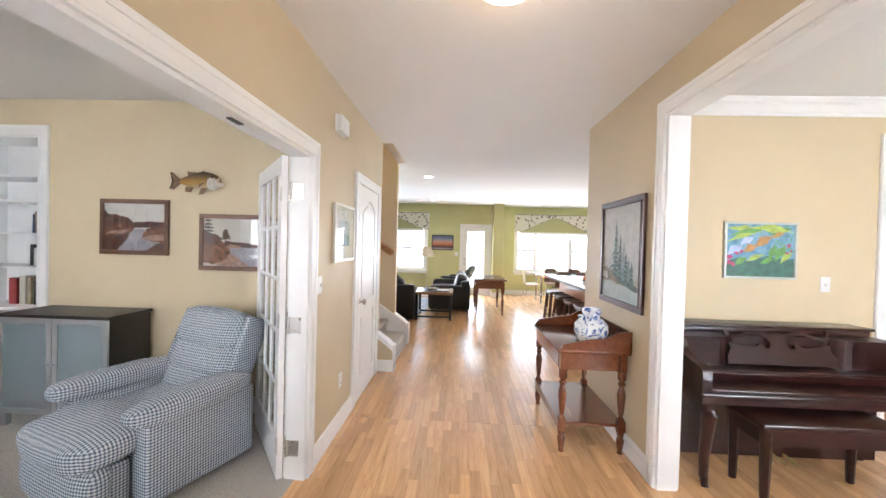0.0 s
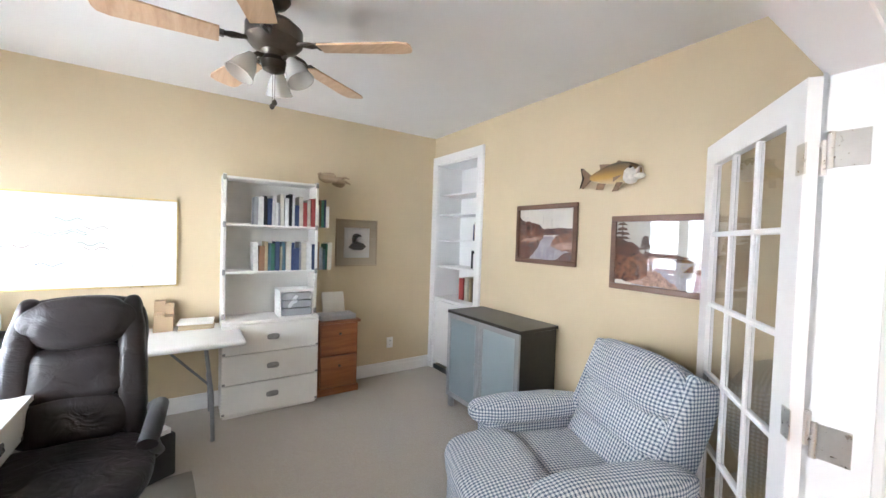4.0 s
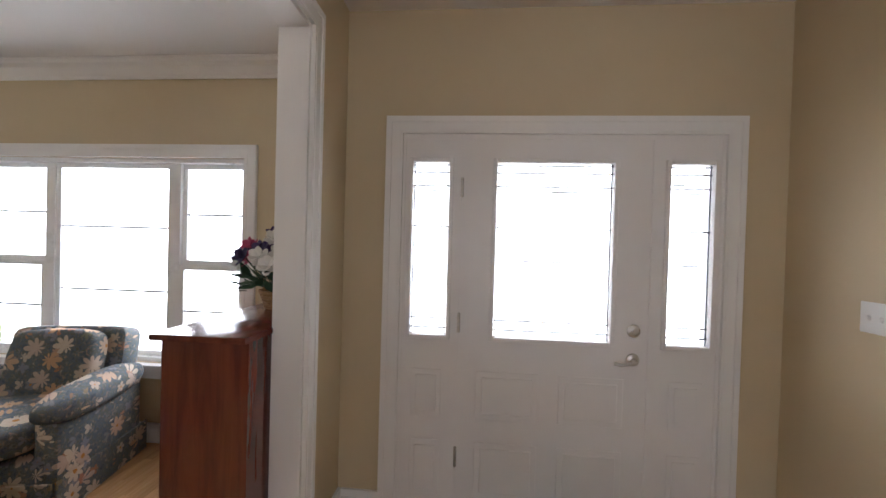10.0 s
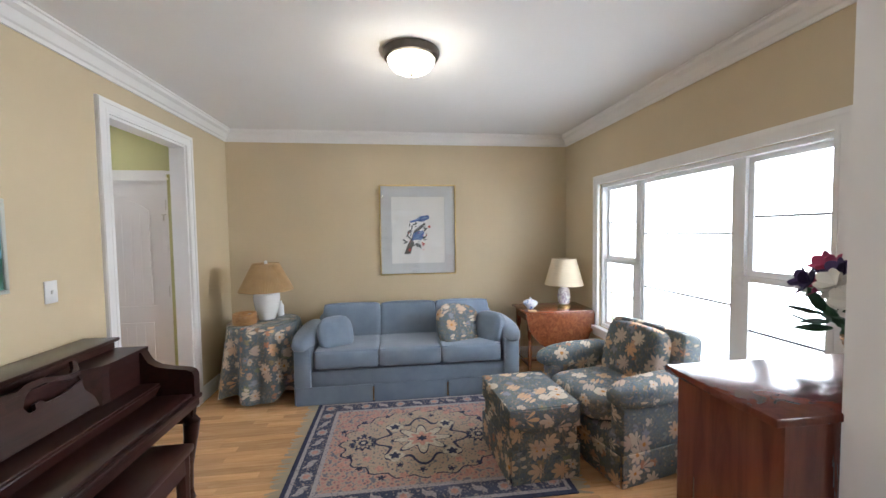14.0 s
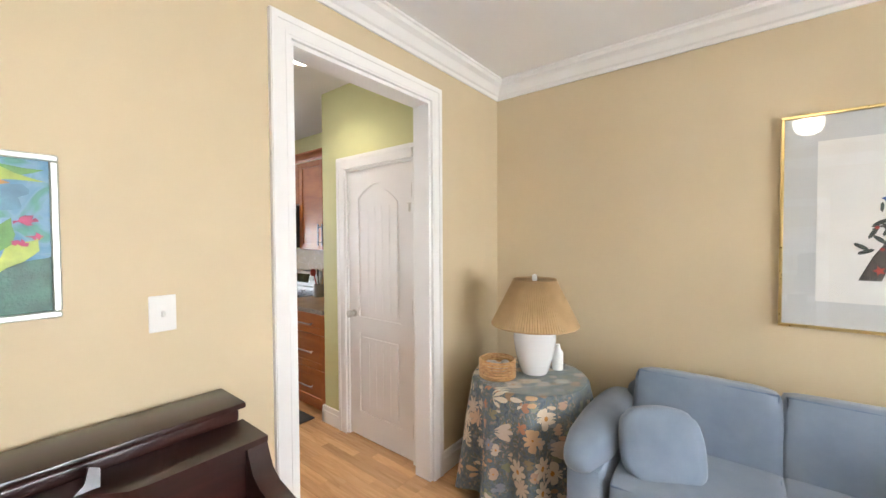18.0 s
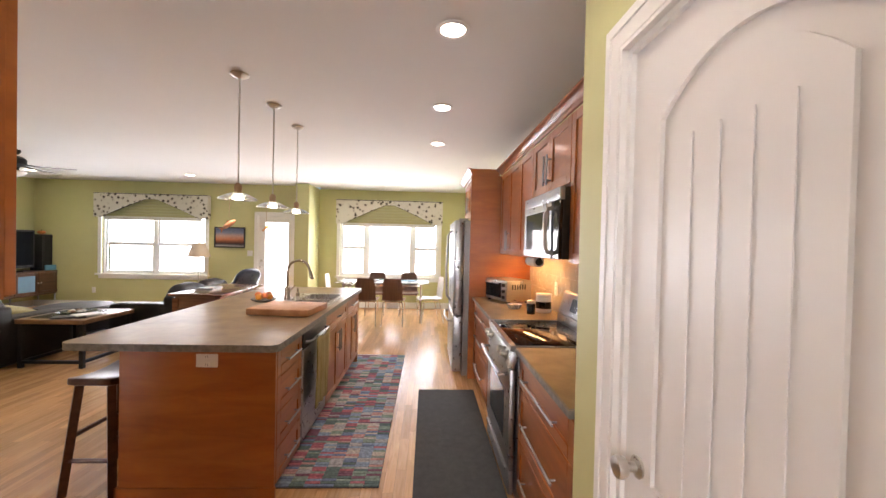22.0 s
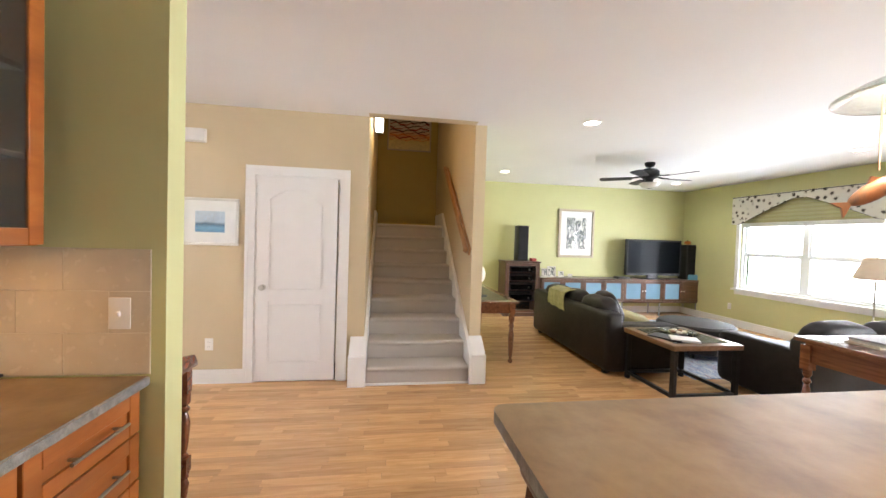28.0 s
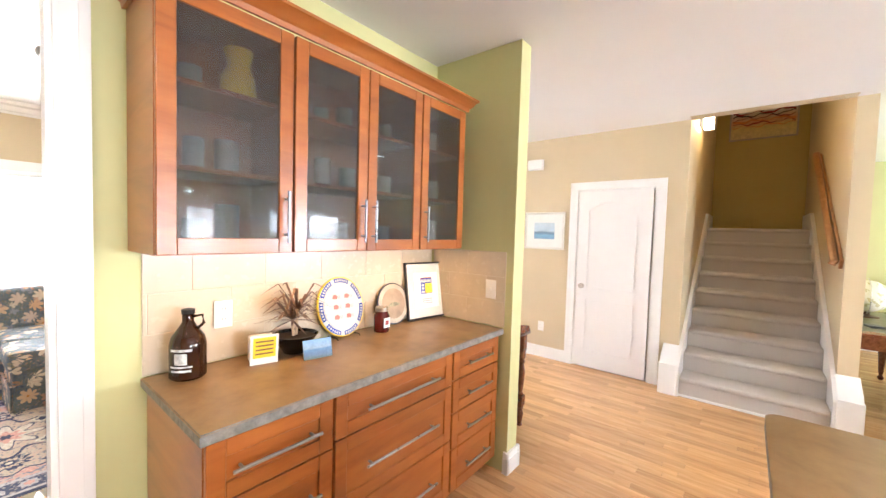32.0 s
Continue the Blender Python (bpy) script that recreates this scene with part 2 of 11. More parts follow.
def cushion(sx, sy, sz, at=(0, 0, 0), puff=0.06, corner=0.35, n=9, wrinkle=0.0, seed=0):
    """A stuffed block centred on at: rounded corners, bulging faces, slight creases."""
    bm = bmesh.new()
    bmesh.ops.create_cube(bm, size=2)
    bmesh.ops.subdivide_edges(bm, edges=bm.edges[:], cuts=n, use_grid_fill=True)
    e = 2 / max(0.05, corner)
    for v in bm.verts:
        x, y, z = v.co
        r = max(abs(x), abs(y), abs(z))
        k = (abs(x) ** e + abs(y) ** e + abs(z) ** e) ** (1 / e)
        p = Vector((x, y, z)) * (r / k)
        g = (1 - x * x) * (1 - y * y) if abs(z) > 0.99 else ((1 - x * x) * (1 - z * z) if abs(y) > 0.99 else (1 - y * y) * (1 - z * z))
        p *= 1 + puff * g
        v.co = Vector((at[0] + p.x * sx / 2, at[1] + p.y * sy / 2, at[2] + p.z * sz / 2))
        if wrinkle:
            v.co += wrinkle * noise.noise_vector(v.co * 9 + Vector((seed, 3.1 * seed, 0)))
    bmesh.ops.recalc_face_normals(bm, faces=bm.faces[:])
    return bm


def turned(h, r, style="table", n=14):
    """Profile of a turned leg of height h from the floor up."""
    p = [(0.55, 0), (0.75, 0.02), (0.75, 0.05), (0.4, 0.08), (0.62, 0.14), (0.7, 0.2), (0.95, 0.45), (1.0, 0.52), (0.75, 0.62), (0.55, 0.68), (0.9, 0.71), (0.9, 0.74), (0.55, 0.77), (0.8, 0.8), (1.0, 0.82), (1.0, 1.0)]
    return [(a * r, b * h) for a, b in p]


def moved(bm, m):
    bmesh.ops.transform(bm, matrix=m, verts=bm.verts[:])
    return bm


def joined(*bms):
    out = bmesh.new()
    for b in bms:
        me = bpy.data.meshes.new("tmp")
        b.to_mesh(me)
        b.free()
        out.from_mesh(me)
        bpy.data.meshes.remove(me)
    return out


def make_mesh(name, bm, mats, smooth=True):
    me = bpy.data.meshes.new(name)
    bm.to_mesh(me)
    bm.free()
    for m in (mats if isinstance(mats, (list, tuple)) else [mats]):
        me.materials.append(m)
    if smooth:
        me.polygons.foreach_set("use_smooth", [True] * len(me.polygons))
        me.set_sharp_from_angle(angle=radians(38))
    return me


def part(name, bm, mats, parent, label="", smooth=True, m=None):
    ob = new(name, make_mesh(name, bm, mats, smooth))
    ob.parent = parent
    if m is not None:
        ob.matrix_local = m
    return tagged(ob, label=label) if label else ob


def share(ob, parent, m):
    """Another part on the same mesh, placed by m."""
    o = new(ob.name.split(".")[0], ob.data)
    o.parent = parent
    o.matrix_local = m
    return o


def thing(name, label, category, at=(0, 0, 0), rz=0.0, group="", kind=""):
    e = new(name)
    e.empty_display_size = 0.1
    e.location = at
    e.rotation_euler = (0, 0, radians(rz))
    return tagged(e, label, category, group, kind)


def single(name, bm, mats, label, category, at=(0, 0, 0), rz=0.0, group="", kind="", smooth=True):
    ob = new(name, make_mesh(name, bm, mats, smooth))
    ob.location = at
    ob.rotation_euler = (0, 0, radians(rz))
    return tagged(ob, label, category, group, kind)


def structure(name, bm, mats, smooth=False):
    return tagged(new(name, make_mesh(name, bm, mats, smooth)), kind="structure")

# ---------------------------------------------------------------- the house: walls, openings, floors, ceilings
C = 2.67


def wall(name, axis, a, b, lo, hi, mats, holes=(), z0=0.0, z1=C, side=None):
    """A wall slab between a and b across its thickness, lo to hi along it. holes: (from, to, sill, head).
    mats: (material on the low side, on the high side, on ends and reveals)."""
    bm = bmesh.new()
    spans, cur = [], lo
    for h0, h1, s, t in sorted(holes):
        if h0 > cur:
            spans.append((cur, h0, z0, z1))
        if s > z0:
            spans.append((h0, h1, z0, s))
        if t < z1:
            spans.append((h0, h1, t, z1))
        cur = h1
    if cur < hi:
        spans.append((cur, hi, z0, z1))
    for u0, u1, w0, w1 in spans:
        if axis == "x":
            _, fs = bm_box(bm, a, b, u0, u1, w0, w1, 2)
            fs[5].material_index, fs[3].material_index = 0, 1
        else:
            _, fs = bm_box(bm, u0, u1, a, b, w0, w1, 2)
            fs[2].material_index, fs[4].material_index = 0, 1
    return structure(name, bm, list(mats))


T3, G3 = (TAN, TAN, TAN), (GREEN, GREEN, GREEN)
# openings: office (double doors), living room, closet, kitchen doorway, pantry
wall("wall_hall_west", "x", -0.12, 0.0, -0.46, 4.18, T3, [(0.40, 2.17, 0, 2.03), (3.24, 4.04, 0, 2.03)])
wall("wall_hall_east", "x", 2.2, 2.32, -0.46, 3.02, T3, [(-0.01, 2.26, 0, 2.34)])
wall("wall_stub", "x", 2.2, 2.32, 3.02, 3.68, (TAN, GREEN, GREEN))
wall("wall_foyer_south", "y", -0.61, -0.46, 0.0, 2.2, T3, [(0.285, 1.895, 0, 2.03)])
wall("wall_office_south", "y", -1.13, -0.98, -3.69, -0.12, T3, [(-3.22, -0.95, 0.66, 2.07)])
wall("wall_office_jog", "x", -0.12, 0.0, -1.13, -0.46, T3)
wall("wall_office_west", "x", -3.69, -3.57, -0.98, 3.02, T3)
wall("wall_office_north", "y", 3.02, 3.14, -3.69, -0.12, T3, [(-3.49, -2.76, 0.06, 2.35)])
wall("wall_living_south", "y", -1.13, -0.98, 2.2, 6.07, T3, [(3.09, 5.165, 0.56, 2.005)])
wall("wall_living_jog", "x", 2.2, 2.32, -0.98, -0.46, T3)
wall("wall_living_east", "x", 5.93, 6.07, -0.98, 3.02, T3)
wall("wall_living_north", "y", 2.90, 3.02, 2.32, 5.93, (TAN, GREEN, TAN), [(4.225, 5.13, 0, 2.33)])
wall("wall_pantry", "x", 5.18, 5.29, 3.02, 4.09, G3, [(3.085, 3.79, 0, 2.03)])
wall("wall_pantry_return", "y", 3.99, 4.09, 5.29, 5.88, G3)
wall("wall_kitchen_east", "x", 5.805, 6.0, 4.09, 11.5, G3)
wall("wall_dining_north", "y", 11.4, 11.55, 2.2, 6.0, G3, [(2.67, 4.9, 0.72, 2.0)])
wall("wall_family_north", "y", 11.0, 11.15, -3.69, 1.9, G3, [(-2.2, -0.07, 0.72, 1.98), (1.02, 1.81, 0, 2.02)])
structure("wall_bump_out", box(1.9, 2.2, 10.66, 11.55, 0, C, 0.02, 2), GREEN)
wall("wall_family_west", "x", -3.69, -3.57, 5.4, 11.0, G3)
wall("wall_stair_north", "y", 5.4, 5.52, -3.57, 0.0, (TAN, GREEN, TAN), z1=5.2)
wall("wall_stair_south", "y", 4.18, 4.3, -3.57, 0.0, T3, z1=5.2)
wall("wall_stair_west", "x", -3.24, -3.12, 4.3, 5.4, (GOLD, GOLD, GOLD), z1=5.2)
wall("wall_stair_header", "x", -0.004, 0.116, 4.302, 5.398, T3, z0=C - 0.004, z1=5.2)
# the closet behind its door and the pantry behind its own
wall("wall_closet_west", "x", -1.0, -0.9, 3.14, 4.18, T3)
wall("wall_pantry_east", "x", 5.88, 6.0, 3.02, 4.09, G3)


def ceiling(name, x0, x1, y0, y1, z=C, holes=None):
    return structure(name, box(x0, x1, y0, y1, z, z + 0.14), CEIL)


ceiling("ceiling_office", -3.69, -0.06, -1.13, 3.08)
ceiling("ceiling_foyer", -0.06, 2.26, -0.61, 3.16)
ceiling("ceiling_living", 2.26, 6.07, -1.13, 2.96)
ceiling("ceiling_kitchen", 2.26, 6.07, 2.96, 11.55)
ceiling("ceiling_hall", 0.0, 2.26, 3.16, 11.15)
ceiling("ceiling_family", -3.69, 0.0, 5.46, 11.15)
ceiling("ceiling_closet", -1.0, 0.0, 3.08, 4.2)
ceiling("ceiling_stair", -3.3, 0.14, 4.15, 5.55, 5.2)

# ---- floor finishes
CARPET = material("beige carpet", (0.52, 0.46, 0.38), 0.95)
cv = coords(CARPET, world_space=True)
link(CARPET, ramp(CARPET, noise_tex(CARPET, cv, 230, 3, 0.7), [(0.3, (0.24, 0.2, 0.155)), (0.5, (0.375, 0.325, 0.262)), (0.7, (0.48, 0.425, 0.35))]), bsdf(CARPET).inputs["Base Color"])
cb = bump(CARPET, noise_tex(CARPET, cv, 260, 3, 0.8), 0.7, 0.006)
bump(CARPET, noise_tex(CARPET, cv, 9, 3), 0.25, 0.01, cb)
bsdf(CARPET).inputs["Sheen Weight"].default_value = 0.3

STAIRC = material("grey-beige stair carpet", (0.44, 0.39, 0.34), 0.95)
cv = coords(STAIRC, world_space=True)
link(STAIRC, ramp(STAIRC, noise_tex(STAIRC, cv, 200, 3, 0.7), [(0.3, (0.38, 0.34, 0.3)), (0.5, (0.55, 0.5, 0.455)), (0.7, (0.67, 0.62, 0.57))]), bsdf(STAIRC).inputs["Base Color"])
cb = bump(STAIRC, noise_tex(STAIRC, cv, 240, 3, 0.8), 0.7, 0.006)
bump(STAIRC, noise_tex(STAIRC, cv, 6, 3), 0.4, 0.012, cb)


def strip_floor_material(name, per_object):
    m = material(name, (0.6, 0.36, 0.18), 0.22)
    geo = add(m, "ShaderNodeNewGeometry")
    rnd = add(m, "ShaderNodeObjectInfo").outputs["Random"] if per_object else geo.outputs["Random Per Island"]
    mp = add(m, "ShaderNodeMapping")
    mp.inputs["Scale"].default_value = (16, 1.3, 1)
    link(m, geo.outputs["Position"], mp.inputs[0])
    cmb = add(m, "ShaderNodeCombineXYZ")
    mul = add(m, "ShaderNodeMath")
    mul.operation = "MULTIPLY"
    mul.inputs[1].default_value = 60
    link(m, rnd, mul.inputs[0])
    link(m, mul.outputs[0], cmb.inputs[2])
    ad = add(m, "ShaderNodeVectorMath")
    link(m, mp.outputs[0], ad.inputs[0])
    link(m, cmb.outputs[0], ad.inputs[1])
    n = noise_tex(m, ad.outputs[0], 2.2, 6, 0.6, 0.8)
    grain = ramp(m, n, [(0.25, (0.43, 0.235, 0.10)), (0.5, (0.55, 0.315, 0.145)), (0.75, (0.64, 0.395, 0.20))])
    hs = add(m, "ShaderNodeHueSaturation")
    mr = add(m, "ShaderNodeMapRange")
    mr.inputs[3].default_value, mr.inputs[4].default_value = 0.80, 1.16
    link(m, rnd, mr.inputs[0])
    link(m, mr.outputs[0], hs.inputs["Value"])
    link(m, grain, hs.inputs["Color"])
    link(m, hs.outputs[0], bsdf(m).inputs["Base Color"])
    rr = add(m, "ShaderNodeMapRange")
    rr.inputs[3].default_value, rr.inputs[4].default_value = 0.16, 0.3
    link(m, noise_tex(m, coords(m, world_space=True), 5, 5), rr.inputs[0])
    link(m, rr.outputs[0], bsdf(m).inputs["Roughness"])
    bump(m, n, 0.05, 0.001)
    return m


STRIP = strip_floor_material("laminate strip", True)
STRIPJ = strip_floor_material("laminate strips", False)
SUBFLOOR = varied("floor joint", (0.16, 0.09, 0.045), 0.6)
floor = structure("floor", boxes((0.0, 2.2, -0.61, 11.15, -0.2, -0.003), (-3.69, 0.0, 5.4, 11.15, -0.2, -0.003), (-0.12, 0.0, -0.46, 5.4, -0.2, -0.003), (-1.0, -0.12, 3.14, 4.18, -0.2, -0.003),
                                 (2.2, 6.07, -1.13, 11.55, -0.2, -0.003)), SUBFLOOR)
carpet = structure("floor_carpet", box(-3.69, -0.06, -1.0, 3.75, -0.2, 0.006), CARPET)

# ---- trim
def casing(name, axis, plane, out, lo, hi, head, w=0.09, d=0.02, sill=None, sides=(True, True)):
    """Moulded casing on a wall face; out is +1 or -1, the way it stands proud. sill: z of a window's lower edge."""
    bm = bmesh.new()
    z0 = sill if sill is not None else 0.0
    def bar(u0, u1, w0, w1, dd):
        p = (plane, plane + out * dd)
        if axis == "x":
            bm_box(bm, p[0], p[1], u0, u1, w0, w1)
        else:
            bm_box(bm, u0, u1, p[0], p[1], w0, w1)
    for k, (o, wd, dd) in enumerate(((0.0, w, d), (w * 0.66, w * 0.34 - 0.004, d + 0.005), (0.012, 0.014, d + 0.002))):
        if sides[0]:
            bar(lo - o - wd, lo - o, z0, head + o + wd, dd)
        if sides[1]:
            bar(hi + o, hi + o + wd, z0, head + o + wd, dd)
        bar(lo - o, hi + o, head + o, head + o + wd, dd)
    return structure(name, bm, TRIM)


def jamb(name, axis, a, b, lo, hi, head, t=0.018):
    """Lining of an opening through a wall from a to b."""
    if axis == "x":
        bm = boxes((a, b, lo, lo + t, 0, head), (a, b, hi - t, hi, 0, head), (a, b, lo + t, hi - t, head - t, head))
    else:
        bm = boxes((lo, lo + t, a, b, 0, head), (hi - t, hi, a, b, 0, head), (lo + t, hi - t, a, b, head - t, head))
    return structure(name, bm, TRIM)


casing("trim_office_hall", "x", 0.0, 1, 0.40, 2.17, 2.03)
casing("trim_office_room", "x", -0.12, -1, 0.40, 2.17, 2.03)
jamb("trim_office_jamb", "x", -0.122, 0.002, 0.40, 2.17, 2.03)
casing("trim_living_hall", "x", 2.2, -1, -0.01, 2.26, 2.34)
casing("trim_living_room", "x", 2.32, 1, -0.01, 2.26, 2.34)
jamb("trim_living_jamb", "x", 2.198, 2.322, -0.01, 2.26, 2.34)
casing("trim_closet", "x", 0.0, 1, 3.24, 4.04, 2.03)
jamb("trim_closet_jamb", "x", -0.12, 0.002, 3.24, 4.04, 2.03)
casing("trim_kitchen_doorway_living", "y", 2.90, -1, 4.225, 5.13, 2.33)
casing("trim_kitchen_doorway_kitchen", "y", 3.02, 1, 4.225, 5.13, 2.33, sides=(True, False))
jamb("trim_kitchen_doorway_jamb", "y", 2.898, 3.022, 4.225, 5.13, 2.33)
casing("trim_pantry", "x", 5.18, -1, 3.085, 3.79, 2.03, sides=(False, True))
jamb("trim_pantry_jamb", "x", 5.178, 5.29, 3.085, 3.79, 2.03)
casing("trim_front_door", "y", -0.46, 1, 0.29, 1.89, 2.025)
casing("trim_back_door", "y", 11.0, -1, 1.02, 1.81, 2.02, w=0.07)
casing("trim_builtin", "y", 3.02, -1, -3.48, -2.76, 2.35)
casing("trim_office_window", "y", -0.98, 1, -3.22, -0.95, 2.07, sill=0.62)
casing("trim_living_window", "y", -0.98, 1, 3.09, 5.165, 2.005, sill=0.53)


def baseboard(name, axis, plane, out, lo, hi, h=0.135):
    bm = bmesh.new()
    for t, z in ((0.014, h), (0.019, h * 0.72)):
        if axis == "x":
            bm_box(bm, plane, plane + out * t, lo, hi, 0.0, z)
        else:
            bm_box(bm, lo, hi, plane, plane + out * t, 0.0, z)
    return structure(name, bm, TRIM)


for i, a in enumerate((
        ("x", 0.0, 1, -0.46, 0.31), ("x", 0.0, 1, 2.26, 3.15), ("x", 2.2, -1, -0.46, -0.1), ("x", 2.2, -1, 2.35, 3.7), ("y", -0.46, 1, 0.02, 0.2), ("y", -0.46, 1, 1.98, 2.18),
        ("x", -0.12, -1, -0.98, 0.31), ("x", -0.12, -1, 2.26, 3.02), ("y", -0.98, 1, -3.57, -0.12), ("x", -3.57, 1, -0.98, 3.02), ("y", 3.02, -1, -2.67, -0.12),
        ("x", 2.32, 1, -0.98, -0.1), ("x", 2.32, 1, 2.35, 2.9), ("y", -0.98, 1, 2.32, 5.93), ("x", 5.93, -1, -0.98, 2.9), ("y", 2.9, -1, 2.32, 4.166), ("y", 2.9, -1, 5.22, 5.93),
        ("y", 3.68, 1, 2.18, 2.34), ("x", 2.32, 1, 3.66, 3.7), ("x", 5.18, -1, 3.88, 4.11), ("y", 4.09, 1, 5.16, 5.2),
        ("x", -3.57, 1, 5.52, 11.0), ("y", 11.0, -1, -3.57, 0.95), ("y", 11.4, -1, 2.2, 5.805), ("x", 2.2, 1, 10.66, 11.4), ("x", 1.9, -1, 10.66, 11.0), ("y", 10.66, -1, 1.88, 2.22),
        ("x", 5.805, -1, 8.0, 11.4), ("y", 5.52, 1, -3.57, 0.0))):
    baseboard("baseboard_%d" % (i + 1), *a)

# crown moulding of the living room
def crown(name, axis, plane, out, lo, hi):
    prof = [(0, 0), (0.012, 0), (0.018, 0.02), (0.03, 0.028), (0.055, 0.07), (0.085, 0.085), (0.09, 0.105), (0.1, 0.108), (0.1, 0.118), (0, 0.118)]
    bm = bmesh.new()
    ends = []
    for w in (lo, hi):
        ends.append([bm.verts.new((plane + out * u, w, C - 0.118 + v) if axis == "x" else (w, plane + out * u, C - 0.118 + v)) for u, v in prof])
    for k in range(len(prof)):
        j = (k + 1) % len(prof)
        bm.faces.new((ends[0][k], ends[0][j], ends[1][j], ends[1][k]))
    bm.faces.new(ends[0])
    bm.faces.new(ends[1][::-1])
    bmesh.ops.recalc_face_normals(bm, faces=bm.faces[:])
    return structure(name, bm, TRIM)


crown("trim_crown_1", "y", 2.9, -1, 2.32, 5.93)
crown("trim_crown_2", "x", 5.93, -1, -0.98, 2.9)
crown("trim_crown_3", "y", -0.98, 1, 2.32, 5.93)
crown("trim_crown_4", "x", 2.32, 1, -0.98, 2.9)


GRILLE = varied("grey grille bar", (0.34, 0.35, 0.37), 0.5)


def bars(c0, c1, r):
    return [c0 + (c1 - c0) / 3, c0 + 2 * (c1 - c0) / 3] if r is None else [(c0 + c1) / 2]


# ---- windows: frame, sashes, mullions, panes
def window(name, y, out, x0, x1, z0, z1, units, rails, deep=0.1):
    """A ganged window in a wall along x. units: widths shares; rails: meeting rail height share or None per unit."""
    w = tagged(new(name), kind="structure")
    w.location = (0, 0, 0)
    ya, yb = (y, y + out * deep)
    f = 0.034
    bm = boxes((x0, x1, ya, yb, z0, z0 + 0.03), (x0, x1, ya, yb, z1 - 0.03, z1), (x0, x0 + 0.03, ya, yb, z0, z1), (x1 - 0.03, x1, ya, yb, z0, z1))
    part("window_frame", bm, VINYL, w, smooth=False)
    tot = sum(units)
    cx = x0 + 0.03
    span = x1 - x0 - 0.06
    ym = y + out * deep * 0.7
    for k, (u, r) in enumerate(zip(units, rails)):
        a, b = cx, cx + span * u / tot
        cx = b
        if k:
            part("mullion", box(a - 0.034, a + 0.034, ya + out * 0.03, yb, z0 + 0.03, z1 - 0.03), VINYL, w, smooth=False)
        a2, b2 = a + (0.034 if k else 0), b - (0.034 if k < len(units) - 1 else 0)
        cells = [(z0 + 0.03, z1 - 0.03)] if r is None else [(z0 + 0.03, z0 + (z1 - z0) * r), (z0 + (z1 - z0) * r, z1 - 0.03)]
        for j, (c0, c1) in enumerate(cells):
            yy = ym - out * 0.025 * (1 - j if r is not None else 0.5)
            s = boxes((a2, b2, yy - 0.015, yy + 0.015, c0, c0 + f), (a2, b2, yy - 0.015, yy + 0.015, c1 - f, c1), (a2, a2 + f, yy - 0.015, yy + 0.015, c0 + f, c1 - f), (b2 - f, b2, yy - 0.015, yy + 0.015, c0 + f, c1 - f))
            part("sash", s, VINYL, w, smooth=False)
            p = part("pane", box(a2 + f, b2 - f, yy - 0.003, yy + 0.003, c0 + f, c1 - f), PANE, w, smooth=False)
            p.visible_shadow = False
            for g in bars(c0, c1, r):
                part("grille_bar", box(a2 + f, b2 - f, yy - 0.006, yy + 0.006, g - 0.007, g + 0.007), GRILLE, w, smooth=False)
    return w


w1 = window("window_1", -1.0, -1, -3.22, -0.95, 0.66, 2.07, (1, 1.9, 1), (0.48, None, 0.48))
w2 = window("window_2", -1.0, -1, 3.09, 5.165, 0.56, 2.005, (1, 1.9, 1), (0.48, None, 0.48))
w3 = window("window_3", 11.03, 1, -2.2, -0.07, 0.72, 1.98, (1, 1), (0.5, 0.5))
w4 = window("window_4", 11.43, 1, 2.67, 4.9, 0.72, 2.0, (1, 1.9, 1), (0.5, None, 0.5))
# linings and stools
structure("trim_window_1", boxes((-3.24, -0.93, -0.99, -0.93, 0.62, 0.655), (-3.31, -0.86, -0.98, -0.955, 0.55, 0.62)), TRIM)
structure("trim_window_2", boxes((2.99, 5.265, -0.99, -0.92, 0.525, 0.558), (3.02, 5.235, -0.98, -0.955, 0.455, 0.525)), TRIM)
structure("trim_window_3", boxes((-2.29, 0.02, 10.93, 11.02, 0.685, 0.718), (-2.25, -0.02, 10.975, 11.0, 0.61, 0.685), (-2.27, -2.2, 10.98, 11.0, 0.718, 1.98), (-0.07, 0.0, 10.98, 11.0, 0.718, 1.98)), TRIM)
structure("trim_window_4", boxes((2.58, 4.99, 11.33, 11.42, 0.685, 0.718), (2.62, 4.95, 11.375, 11.4, 0.61, 0.685), (2.6, 2.67, 11.38, 11.4, 0.718, 2.0), (4.9, 4.97, 11.38, 11.4, 0.718, 2.0)), TRIM)

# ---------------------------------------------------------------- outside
# glow of the sheet added beyond the porch in place of bright daylight
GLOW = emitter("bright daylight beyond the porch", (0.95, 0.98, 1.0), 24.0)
PORCH = varied("pale porch boards", (0.6, 0.58, 0.55), 0.7)
LAWN = varied("pale lawn", (0.12, 0.16, 0.06), 0.9, amount=0.4, scale=0.7)
structure("ground", box(-400, 400, -400, 400, -0.7, -0.45), LAWN)
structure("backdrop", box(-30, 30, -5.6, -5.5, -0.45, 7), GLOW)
structure("porch_floor", box(-5, 7, -4.6, -1.13, -0.3, -0.06), PORCH)
# one even red for all parts of the porch chairs
REDP = varied("sun-bleached red paint", (0.62, 0.1, 0.08), 0.5)


